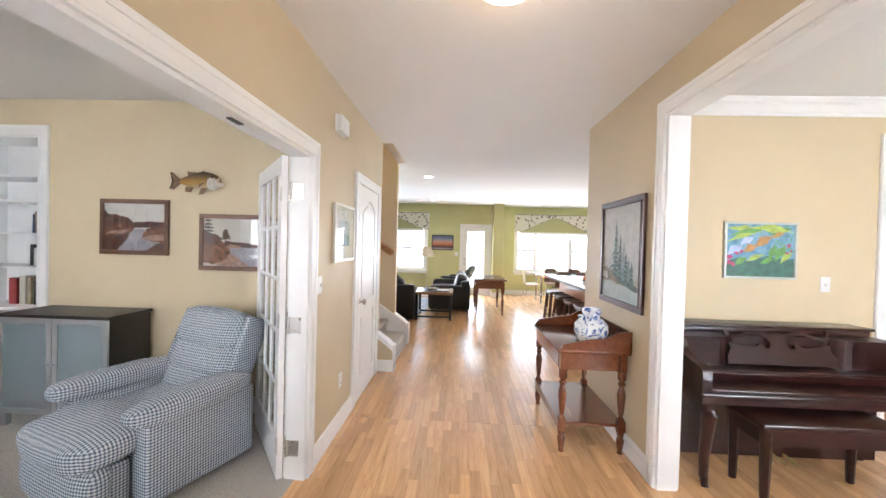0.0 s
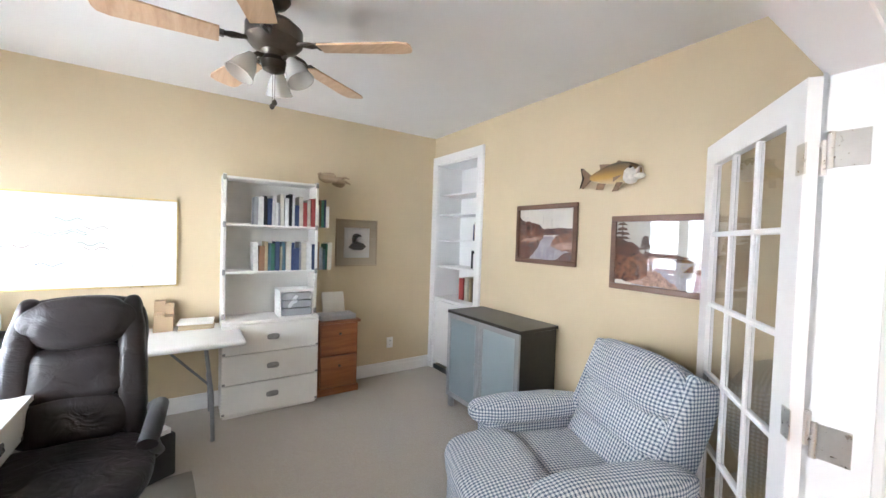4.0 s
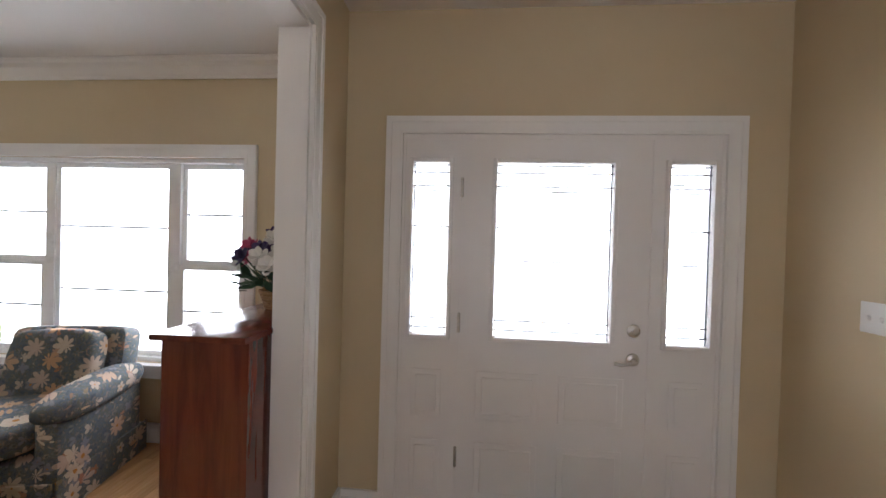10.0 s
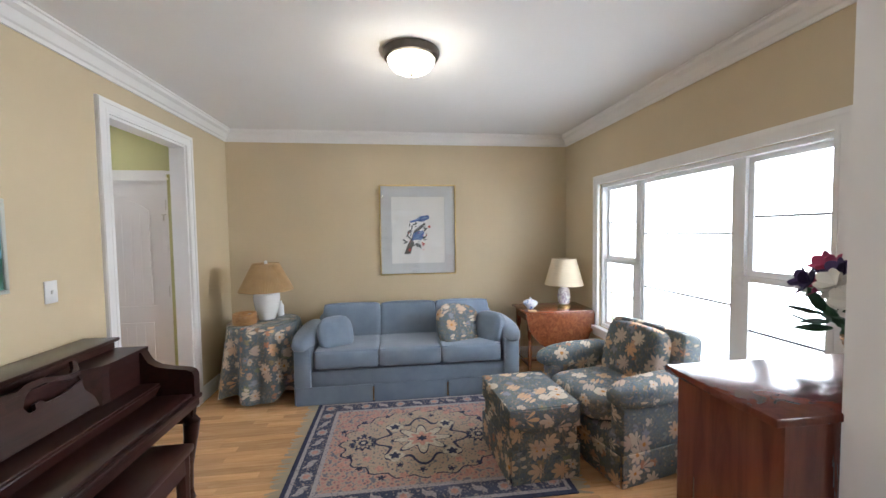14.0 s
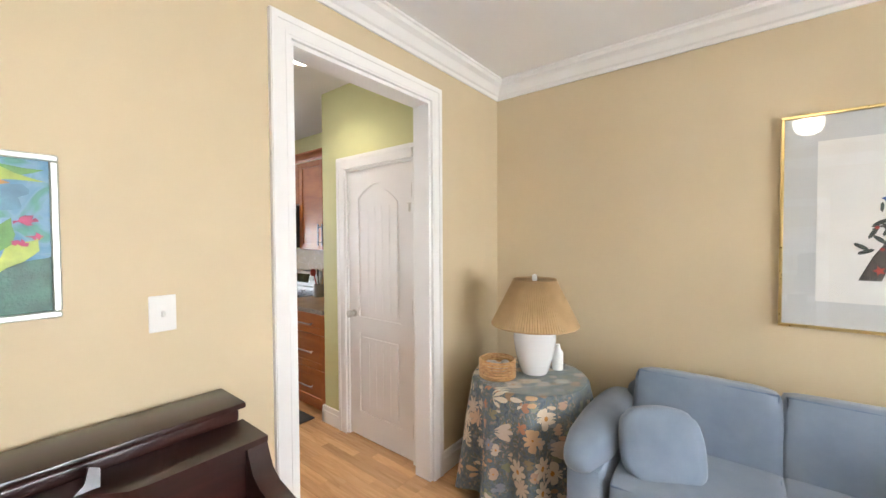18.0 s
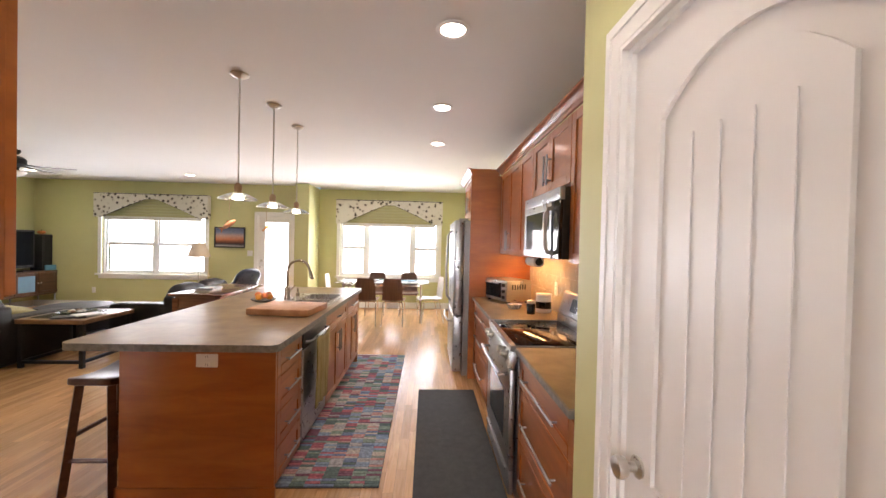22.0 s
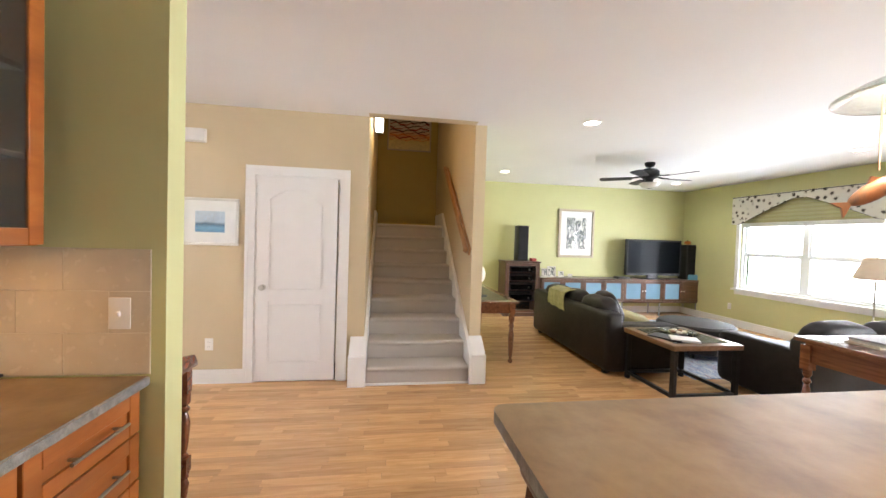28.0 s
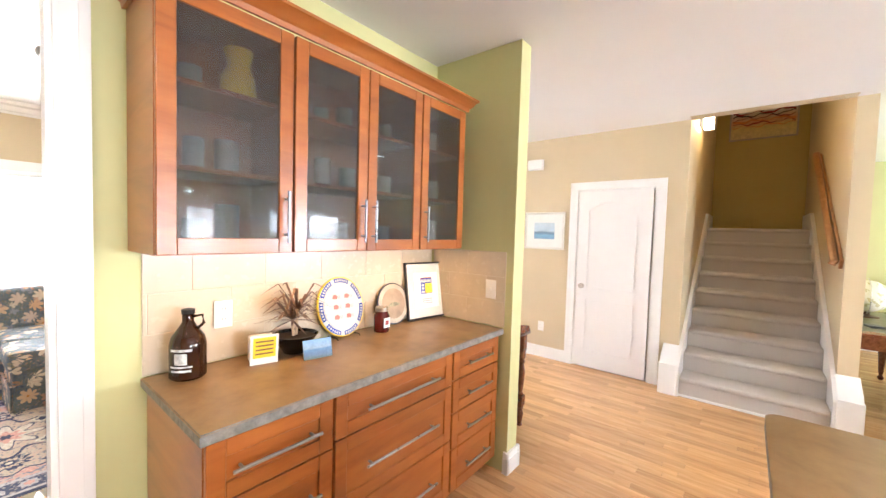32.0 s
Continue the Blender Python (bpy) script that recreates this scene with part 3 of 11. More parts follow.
def porch_chair(x, y, rz, n):
    c = thing("porch_chair", "red painted slatted wooden chair on the front porch", "chair", (x, y, -0.06), rz, "porch chairs")
    for k in range(6):
        part("back_slat", box(-0.26, 0.26, 0.2 + 0.03 * k, 0.225 + 0.03 * k, 0.52 + 0.1 * k, 0.59 + 0.1 * k, 0.006, 1), REDP, c)
    for sx in (-1, 1):
        part("back_post", moved(box(-0.02, 0.02, -0.02, 0.02, 0, 0.72), pose(sx * 0.24, 0.2, 0.42, -17)), REDP, c)
        part("front_leg", box(sx * 0.25 - 0.025, sx * 0.25 + 0.025, -0.28, -0.22, 0, 0.62, 0.004, 1), REDP, c)
        part("rear_leg", box(sx * 0.25 - 0.025, sx * 0.25 + 0.025, 0.2, 0.26, 0, 0.46, 0.004, 1), REDP, c)
        part("armrest", box(sx * 0.27 - 0.055, sx * 0.27 + 0.055, -0.33, 0.28, 0.62, 0.645, 0.008, 1), REDP, c)
    for k in range(5):
        part("seat_slat", box(-0.24, 0.24, -0.27 + 0.1 * k, -0.19 + 0.1 * k, 0.4, 0.42, 0.004, 1), REDP, c)
    return c


porch_chair(-2.85, -2.45, 180, 0)
porch_chair(-3.75, -2.3, 200, 1)

# ---------------------------------------------------------------- doors
HINGE = NICKEL


def panel_door(name, label, at, rz, w, h=2.02, arch=True, planks=False, knob_side=1, t=0.035, hinges=(0.22, 1.05, 1.82), knob_z=0.94, flip=False):
    """A moulded two-panel door, hinge at the origin, leaf along +x, facing -y."""
    d = tagged(thing(name, label, "door", at, rz), kind="structure")
    z0 = 0.012
    part("leaf_core", box(0.003, w - 0.003, 0.011, t - 0.011, z0, h), DOORW, d)
    st, mid, low = 0.115, 0.86, 0.2
    for ya, yb in ((0.0, 0.012), (t - 0.012, t)):
        fr = boxes((0.003, st, ya, yb, z0, h), (w - st, w - 0.003, ya, yb, z0, h), (st, w - st, ya, yb, z0, low), (st, w - st, ya, yb, mid - 0.06, mid + 0.06))
        top = [(st, h), (st, 1.72)]
        n = 12
        rise = 0.10 if arch else 0.0
        top = [(st, 1.80)] + [(st + (w - 2 * st) * k / n, 1.80 + rise * (1 - (2 * k / n - 1) ** 2)) for k in range(1, n)] + [(w - st, 1.80), (w - st, h), (st, h)]
        part("frame_moulding", joined(fr, prism(top, ya, yb, "y")), DOORW, d, smooth=False)
        for p0, p1, arched in ((low + 0.03, mid - 0.09, False), (mid + 0.09, 1.77, arch)):
            a, b = st + 0.035, w - st - 0.035
            o = [(a, p0), (b, p0), (b, p1 - (0.01 if arched else 0))]
            if arched:
                o += [(b - (b - a) * k / n, p1 - 0.01 + rise * (1 - (2 * k / n - 1) ** 2)) for k in range(1, n)]
            o += [(a, p1 - (0.01 if arched else 0))]
            yy = (ya - 0.0005, yb - 0.0015) if ya == 0 else (ya + 0.0015, yb + 0.0005)
            part("raised_panel", prism(o, yy[0] + (0.002 if ya == 0 else 0), yy[1] - (0.002 if ya else 0), "y"), DOORW, d)
            if planks:
                m = 5
                for k in range(1, m):
                    x = a + (b - a) * k / m
                    yg = -0.0012 if ya == 0 else t + 0.0012
                    part("plank_bead", box(x - 0.004, x + 0.004, yg - 0.0022, yg + 0.0004, p0 + 0.02, p1 - 0.03), DOORW, d, smooth=False)
    for side in (-1, 1):
        yk = -0.03 if side < 0 else t + 0.03
        kb = lathe([(0.026, 0), (0.028, 0.006), (0.012, 0.01), (0.012, 0.03), (0.024, 0.036), (0.029, 0.048), (0.026, 0.06), (0.012, 0.066)], 20)
        part("door_knob", moved(kb, pose(w - 0.065, 0 if side < 0 else t, knob_z, 90 if side < 0 else -90)), NICKEL, d, "brushed nickel knob")
    for z in hinges:
        part("hinge", joined(boxes((-0.012, 0.004, -0.004, 0.0, z - 0.045, z + 0.045)), tube([(-0.004, -0.008, z - 0.048), (-0.004, -0.008, z + 0.048)], 0.007, 8)), HINGE, d)
    return d


# closet door: hinges on the stair side, knob towards the foyer, face to the hall
d1 = panel_door("door_1", "white two-panel arched closet door, closed", (-0.018, 4.015, 0), -90, 0.755)
d2 = panel_door("door_2", "white arched pantry door with planked panels, closed", (5.192, 3.105, 0), 90, 0.67, planks=True)
d2.scale = (1, -1, 1)
# hook latches near the top of both doors
LATCH = NICKEL
part("hook_latch", boxes((0.02, 0.028, -0.012, 0.0, 1.68, 1.735), (0.0, 0.04, -0.014, -0.008, 1.731, 1.737)), LATCH, d1)
part("hook_latch", boxes((0.02, 0.028, -0.012, 0.0, 1.68, 1.735), (0.0, 0.04, -0.014, -0.008, 1.731, 1.737)), LATCH, d2)

# french doors of the office, both swung into the room
def french_door(name, at, rz, w=0.86, h=2.015):
    d = tagged(thing(name, "white fifteen-pane french door, swung open into the office", "door", at, rz), kind="structure")
    t, st = 0.035, 0.105
    part("stiles", boxes((0, st, 0, t, 0.012, h), (w - st, w, 0, t, 0.012, h), (st, w - st, 0, t, 0.012, 0.24), (st, w - st, 0, t, h - st, h)), DOORW, d, smooth=False)
    x0, x1, z0, z1 = st, w - st, 0.24, h - st
    for k in (1, 2):
        x = x0 + (x1 - x0) * k / 3
        part("muntin", box(x - 0.011, x + 0.011, 0.004, t - 0.004, z0, z1, 0.004, 1), DOORW, d)
    for k in range(1, 5):
        z = z0 + (z1 - z0) * k / 5
        part("muntin", box(x0, x1, 0.004, t - 0.004, z - 0.011, z + 0.011, 0.004, 1), DOORW, d)
    for i in range(3):
        for j in range(5):
            a, b = x0 + (x1 - x0) * i / 3 + 0.011, x0 + (x1 - x0) * (i + 1) / 3 - 0.011
            c, e = z0 + (z1 - z0) * j / 5 + 0.011, z0 + (z1 - z0) * (j + 1) / 5 - 0.011
            p = part("pane", box(a, b, 0.015, 0.019, c, e), PANE, d, smooth=False)
            p.visible_shadow = False
    for z in (0.22, 1.0, 1.78):
        part("hinge", joined(boxes((-0.014, 0.03, -0.004, 0.0, z - 0.045, z + 0.045), (-0.014, 0.03, t, t + 0.004, z - 0.045, z + 0.045)), tube([(-0.006, -0.008, z - 0.05), (-0.006, -0.008, z + 0.05)], 0.008, 8)), HINGE, d)
    return d


french_door("door_3", (-0.135, 2.15, 0.0), 127)
d4 = french_door("door_4", (-0.135, 0.42, 0.0), -93)
d4.scale = (1, -1, 1)

for i, (y0, y1) in enumerate(((0.418, 0.421), (2.149, 2.152))):
    for k, z in enumerate((0.2, 0.97, 1.8)):
        structure("door_hinge_%d" % (3 * i + k + 1), joined(box(-0.105, -0.035, y0, y1, z - 0.05, z + 0.05, 0.001, 1), tube([(-0.112, (y0 + y1) / 2, z - 0.052), (-0.112, (y0 + y1) / 2, z + 0.052)], 0.009, 10)), NICKEL, smooth=True)

# front entry: door with a half light, two side lights
ENTRY = tagged(thing("door_5", "white entry door with leaded glass and two side lights, closed", "door", (0, -0.46, 0)), kind="structure")
LEAD = varied("lead came", (0.12, 0.12, 0.13), 0.4, 0.6)
part("threshold", box(0.3, 1.88, -0.13, 0.012, 0.0, 0.022, 0.004, 1), varied("oak threshold", (0.3, 0.17, 0.08), 0.4), ENTRY)


def entry_leaf(name, x0, x1, gx0, gx1, gz0, gz1):
    leaf = part(name, boxes((x0, gx0, -0.045, 0.0, 0.024, 2.0), (gx1, x1, -0.045, 0.0, 0.024, 2.0), (gx0, gx1, -0.045, 0.0, 0.024, gz0), (gx0, gx1, -0.045, 0.0, gz1, 2.0)), DOORW, ENTRY, smooth=False)
    b = 0.022
    part("glazing_frame", boxes((gx0 - b, gx0, -0.002, 0.012, gz0 - b, gz1 + b), (gx1, gx1 + b, -0.002, 0.012, gz0 - b, gz1 + b), (gx0, gx1, -0.002, 0.012, gz0 - b, gz0), (gx0, gx1, -0.002, 0.012, gz1, gz1 + b), bev=0.003), DOORW, leaf)
    p = part("pane", box(gx0, gx1, -0.026, -0.02, gz0, gz1), PANE, leaf, smooth=False)
    p.visible_shadow = False
    w, h = gx1 - gx0, gz1 - gz0
    came = [(gx0, gx1, gz1 - 0.05), (gx0, gx1, gz1 - 0.12), (gx0, gx1, gz1 - h * 0.37), (gx0, gx1, gz0 + 0.035), (gx0, gx1, gz0 + 0.085), (gx0, gx1, gz1 - 0.012),
            (gx0 + w * 0.12, gx1 - w * 0.08, gz1 - h * 0.56), (gx0 + w * 0.2, gx0 + w * 0.55, gz1 - 0.145), (gx0 + w * 0.6, gx1 - w * 0.1, gz1 - 0.10), (gx0 + w * 0.15, gx0 + w * 0.4, gz1 - h * 0.42)]
    for a, c, z in came:
        part("lead_came", box(a, c, -0.02, -0.014, z - 0.0035, z + 0.0035), LEAD, leaf, smooth=False)
    for a in (gx0 + 0.008, gx1 - 0.008):
        part("lead_came", box(a - 0.003, a + 0.003, -0.02, -0.014, gz0, gz1), LEAD, leaf, smooth=False)
    return leaf


entry_leaf("side_light", 0.305, 0.60, 0.34, 0.546, 0.98, 1.88)
entry_leaf("side_light", 1.61, 1.875, 1.645, 1.835, 0.98, 1.88)
main = entry_leaf("door_leaf", 0.63, 1.58, 0.815, 1.398, 0.98, 1.88)
part("jamb_post", boxes((0.287, 0.305, -0.14, 0.004, 0, 2.025), (0.5995, 0.6305, -0.14, 0.006, 0, 2.0), (1.5795, 1.6105, -0.14, 0.006, 0, 2.0), (1.875, 1.893, -0.14, 0.004, 0, 2.025), (0.305, 1.875, -0.14, 0.003, 2.0, 2.027)), DOORW, ENTRY, smooth=False)
for x0, x1, z0, z1 in ((0.74, 1.06, 0.14, 0.43), (1.16, 1.48, 0.14, 0.43), (0.74, 1.06, 0.55, 0.8), (1.16, 1.48, 0.55, 0.8)):
    part("raised_panel", boxes((x0, x1, 0.0, 0.005, z0, z1), (x0 + 0.03, x1 - 0.03, 0.0, 0.009, z0 + 0.03, z1 - 0.03), bev=0.003), DOORW, main)
for xa in (0.363, 1.66):
    for z0, z1 in ((0.14, 0.43), (0.55, 0.8)):
        part("raised_panel", boxes((xa, xa + 0.16, 0.0, 0.005, z0, z1), (xa + 0.025, xa + 0.135, 0.0, 0.009, z0 + 0.03, z1 - 0.03), bev=0.003), DOORW, ENTRY)
rose = [(0.031, 0), (0.033, 0.004), (0.03, 0.012), (0.02, 0.016)]
part("deadbolt", joined(moved(lathe(rose, 24), pose(0.70, 0, 1.045, -90)), moved(lathe([(0.012, 0), (0.012, 0.022)], 16), pose(0.70, 0, 1.045, -90))), NICKEL, main, "brushed nickel deadbolt")
part("door_lever", joined(moved(lathe(rose + [(0.012, 0.018), (0.011, 0.05)], 24), pose(0.70, 0, 0.9, -90)), tube([(0.70, 0.05, 0.9), (0.725, 0.058, 0.895), (0.775, 0.056, 0.885), (0.805, 0.05, 0.89)], 0.009, 10)), NICKEL, main, "brushed nickel lever")
for z in (0.35, 1.05, 1.75):
    part("hinge", tube([(1.577, 0.01, z - 0.05), (1.577, 0.01, z + 0.05)], 0.008, 10), NICKEL, ENTRY)

# back door with a full light
BACK = tagged(thing("door_6", "white patio door with one tall pane, closed", "door", (-0.03, 0, -0.03)), kind="structure")
part("door_leaf", boxes((1.07, 1.2, 11.01, 11.055, 0.02, 2.03), (1.69, 1.82, 11.01, 11.055, 0.02, 2.03), (1.2, 1.69, 11.01, 11.055, 0.02, 0.24), (1.2, 1.69, 11.01, 11.055, 1.9, 2.03)), DOORW, BACK, smooth=False)
p = part("pane", box(1.2, 1.69, 11.03, 11.036, 0.24, 1.9), PANE, BACK, smooth=False)
p.visible_shadow = False
part("glazing_frame", boxes((1.18, 1.2, 10.998, 11.012, 0.22, 1.92), (1.69, 1.71, 10.998, 11.012, 0.22, 1.92), (1.2, 1.69, 10.998, 11.012, 0.22, 0.24), (1.2, 1.69, 10.998, 11.012, 1.9, 1.92)), DOORW, BACK)
part("door_frame", boxes((1.05, 1.068, 11.0, 11.15, 0, 2.05), (1.822, 1.84, 11.0, 11.15, 0, 2.05), (1.05, 1.84, 11.0, 11.15, 2.032, 2.05)), TRIM, BACK, smooth=False)
part("deadbolt", moved(lathe([(0.028, 0), (0.028, 0.012), (0.012, 0.016), (0.012, 0.03)], 18), pose(1.13, 11.01, 1.08, 90)), NICKEL, BACK)
part("door_knob", moved(lathe([(0.028, 0), (0.012, 0.01), (0.012, 0.03), (0.028, 0.045), (0.02, 0.06)], 18), pose(1.13, 11.01, 0.95, 90)), NICKEL, BACK)

# ---------------------------------------------------------------- stairs
RISE, RUN, NST = 0.186, 0.27, 9
stair = thing("staircase", "carpeted stairs between white skirt boards, rising from the hall", "stairs", (0, 0, 0))
tagged(stair, kind="structure")
for k in range(NST):
    x = 0.16 - RUN * k
    top = RISE * (k + 1)
    tread = box(x - RUN - 0.02, x + 0.025, 4.335, 5.365, top - 0.05, top, 0.022, 3)
    rise = box(x - RUN, x, 4.335, 5.365, RISE * k - (0.02 if k else 0), top - 0.03, 0.004, 1)
    part("tread", tread, STAIRC, stair)
    part("riser", rise, STAIRC, stair)
part("landing", box(-3.12, 0.16 - RUN * NST + 0.02, 4.3, 5.4, RISE * NST - 0.2, RISE * NST, 0.02, 2), STAIRC, stair)
part("bottom_moulding", box(0.158, 0.172, 4.335, 5.365, 0.0, 0.02), TRIM, stair)


def skirt(y0, y1):
    s = RISE / RUN
    lx = -2.1
    return prism([(0.205, 0.0), (0.205, 0.27), (0.14, 0.335), (lx, 0.335 + s * (0.14 - lx)), (lx - 0.8, 0.335 + s * (0.14 - lx)), (lx - 0.8, 1.0), (0.0, 0.0)], y0, y1, "y")


part("skirt_board", skirt(4.302, 4.335), TRIM, stair)
part("skirt_board", skirt(5.365, 5.398), TRIM, stair)
# stub walls that carry the skirts past the wall ends
for ya, yb, yo in ((4.18, 4.3, 4.176), (5.4, 5.52, 5.524)):
    o = [(0.0, 0.0), (0.195, 0.0), (0.195, 0.24), (0.13, 0.305), (0.0, 0.4)]
    part("stub_wall", prism(o, ya, yb, "y"), TAN, stair, smooth=False)
    cap = [(0.21, 0.24), (0.21, 0.275), (0.14, 0.345), (0.0, 0.445), (0.0, 0.39), (0.122, 0.3), (0.195, 0.232)]
    part("stub_cap", prism(cap, ya - 0.012, yb + 0.012, "y"), TRIM, stair)
    part("stub_base", boxes((0.0, 0.21, ya - 0.014, ya, 0, 0.135), (0.195, 0.21, ya - 0.014, yb + 0.014, 0, 0.25), (0.0, 0.21, yb, yb + 0.014, 0, 0.135), bev=0.003), TRIM, stair)
    part("post", box(0.19, 0.212, ya - 0.016, yb + 0.016, 0.0, 0.3, 0.005, 1), TRIM, stair)
OAK = wood("honey oak", (0.28, 0.12, 0.04), (0.42, 0.2, 0.075), (0.5, 0.27, 0.12), 0.35)
rail = thing("handrail", "oak stair handrail on wall brackets", "handrail", (0, 0, 0))
part("rail", tube([(-0.05, 5.33, 1.33), (-0.05, 5.345, 1.36), (-1.75, 5.345, 1.36 + 1.7 * RISE / RUN), (-1.8, 5.36, 1.36 + 1.72 * RISE / RUN)], 0.028, 12), OAK, rail)
part("rail_board", moved(box(-1.03, 1.03, -0.012, 0.012, -0.045, 0.045, 0.006, 1), pose(-0.9, 5.386, 1.36 + 0.85 * RISE / RUN - 0.03, 0, math.degrees(math.atan(RISE / RUN)), 0)), OAK, rail)
for x in (-0.25, -0.9, -1.55):
    z = 1.36 + (-0.05 - x) * RISE / RUN
    part("bracket", tube([(x, 5.398, z - 0.07), (x, 5.36, z - 0.065), (x, 5.345, z - 0.02)], 0.008, 8), NICKEL, rail)

# ---------------------------------------------------------------- ceiling lamps
LIT = emitter("lit lamp glass", (1.0, 0.86, 0.62), 14.0)
LITCAN = emitter("lit downlight", (1.0, 0.9, 0.74), 26.0)
OPAL = material("opal glass", (0.9, 0.88, 0.82), 0.25)
bsdf(OPAL).inputs["Transmission Weight"].default_value = 0.5


def flush_light(name, x, y, watts, colour=(1.0, 0.88, 0.7)):
    f = thing(name, "flush ceiling light with bronze rim and lit glass bowl", "ceiling light", (x, y, C))
    part("pan", lathe([(0.175, 0), (0.178, -0.02), (0.165, -0.045), (0.15, -0.05)], 32), BRONZE, f)
    part("bowl", lathe([(0.148, -0.045), (0.14, -0.075), (0.115, -0.105), (0.07, -0.127), (0.015, -0.135)], 32), LIT, f, "glowing frosted glass bowl")
    part("finial", lathe([(0.012, -0.13), (0.014, -0.142), (0.006, -0.152)], 12), BRONZE, f)
    point_light(name + "_bulb", (x, y, C - 0.2), watts, colour, 0.1)
    return f


flush_light("flush_light", 3.95, 0.97, 15)
flush_light("flush_light", 1.1, 1.45, 4.5, (1.0, 0.62, 0.32))

CANRING = varied("white can ring", (0.85, 0.84, 0.82), 0.4)


def can_light(x, y, watts=20):
    f = thing("recessed_light", "recessed ceiling downlight with white ring, lit", "downlight", (x, y, C), group="recessed lights")
    part("ring", lathe([(0.068, -0.002), (0.07, -0.006), (0.092, -0.005), (0.094, 0.0)], 28, cap=False), CANRING, f)
    part("lens", lathe([(0.07, -0.0005), (0.068, -0.003), (0.0, -0.004)], 24), LITCAN, f, "glowing lamp face")
    spot_light("downlight", (x, y, C - 0.03), watts, (1.0, 0.88, 0.72), 130, 0.06)
    return f


for cx, cy in ((4.76, 3.68), (4.76, 4.86), (4.75, 6.04), (4.74, 7.22), (0.36, 6.5), (0.2, 10.0), (-2.45, 6.5), (-2.6, 9.95)):
    can_light(cx, cy)

# wall sconce in the stairwell
sc = thing("wall_sconce", "lit glass wall sconce high in the stairwell", "wall lamp", (-0.8, 4.3, 2.84))
part("back_plate", box(-0.06, 0.06, 0.0, 0.015, -0.06, 0.06, 0.006, 1), BRONZE, sc)
part("shade", box(-0.045, 0.045, 0.035, 0.125, -0.09, 0.07, 0.01, 2), LIT, sc, "glowing square glass shade")
point_light("sconce_bulb", (-0.8, 4.52, 2.8), 7, (1.0, 0.66, 0.25), 0.05)

# ---------------------------------------------------------------- window valances of the family and dining rooms
VALC = material("valance print", (0.75, 0.72, 0.64), 0.9)
vv = coords(VALC, world_space=True)
vo = add(VALC, "ShaderNodeTexVoronoi", Scale=11.0)
vo.feature = "F1"
link(VALC, vv, vo.inputs["Vector"])
n1 = noise_tex(VALC, vv, 26, 3, 0.6, 1.5)
mixm = add(VALC, "ShaderNodeMath")
mixm.operation = "MULTIPLY_ADD"
mixm.inputs[1].default_value = 0.55
link(VALC, n1, mixm.inputs[0])
link(VALC, vo.outputs["Distance"], mixm.inputs[2])
link(VALC, ramp(VALC, mixm.outputs[0], [(0.44, (0.06, 0.055, 0.05)), (0.53, (0.16, 0.13, 0.1)), (0.58, (0.58, 0.55, 0.48)), (0.75, (0.7, 0.67, 0.6))]), bsdf(VALC).inputs["Base Color"])
bump(VALC, noise_tex(VALC, vv, 300, 2), 0.3)
PIPING = varied("dark cord", (0.03, 0.03, 0.028), 0.7)
STRIPE = material("striped shade cloth", (0.5, 0.5, 0.3), 0.9)
wv = add(STRIPE, "ShaderNodeTexWave", Scale=5.0)
wv.bands_direction = "Z"
link(STRIPE, coords(STRIPE, world_space=True), wv.inputs["Vector"])
link(STRIPE, ramp(STRIPE, wv.outputs[0], [(0.2, (0.42, 0.41, 0.18)), (0.45, (0.62, 0.58, 0.42)), (0.6, (0.22, 0.2, 0.14)), (0.8, (0.5, 0.49, 0.25))]), bsdf(STRIPE).inputs["Base Color"])


def valance(x0, x1, y, z0, z1):
    v = thing("window_valance", "floral arched fabric valance with dark piping over a window", "valance", ((x0 + x1) / 2, y, z0), group="valances")
    w = (x1 - x0) / 2
    n = 24
    arch = [(-w + 0.02 + (2 * w - 0.04) * k / n, (z1 - z0 - 0.1) * min(1.0, 1.12 * max(0.0, 1 - abs(2 * k / n - 1) / 0.86)) ** 0.9) for k in range(n + 1)]
    out = [(-w, 0.0)] + [(max(-w + 0.12, min(w - 0.12, u)), z) for u, z in arch] + [(w, 0.0), (w, z1 - z0), (-w, z1 - z0)]
    part("face", prism(out, -0.13, -0.115, "y"), VALC, v)
    part("return_board", boxes((-w, -w + 0.012, -0.115, -0.002, 0.0, z1 - z0), (w - 0.012, w, -0.115, -0.002, 0.0, z1 - z0), (-w, w, -0.128, -0.002, z1 - z0, z1 - z0 + 0.012)), VALC, v, smooth=False)
    part("piping", joined(tube([(u, -0.124, z) for u, z in out[1:-3]], 0.006, 6), tube([(-w, -0.13, z1 - z0), (w, -0.13, z1 - z0)], 0.007, 6)), PIPING, v)
    part("shade_cloth", box(-w + 0.14, w - 0.14, -0.05, -0.03, 0.02, z1 - z0 - 0.01), STRIPE, v)
    part("blind_rail", box(-w + 0.16, w - 0.16, -0.075, -0.03, -0.05, 0.02, 0.004, 1), WHITEP, v)
    return v


valance(-2.27, 0.03, 11.0, 1.9, 2.39)
valance(2.6, 4.98, 11.4, 1.9, 2.43)

# ---------------------------------------------------------------- shared small builders
def rnd(a, b):
    return random.uniform(a, b)


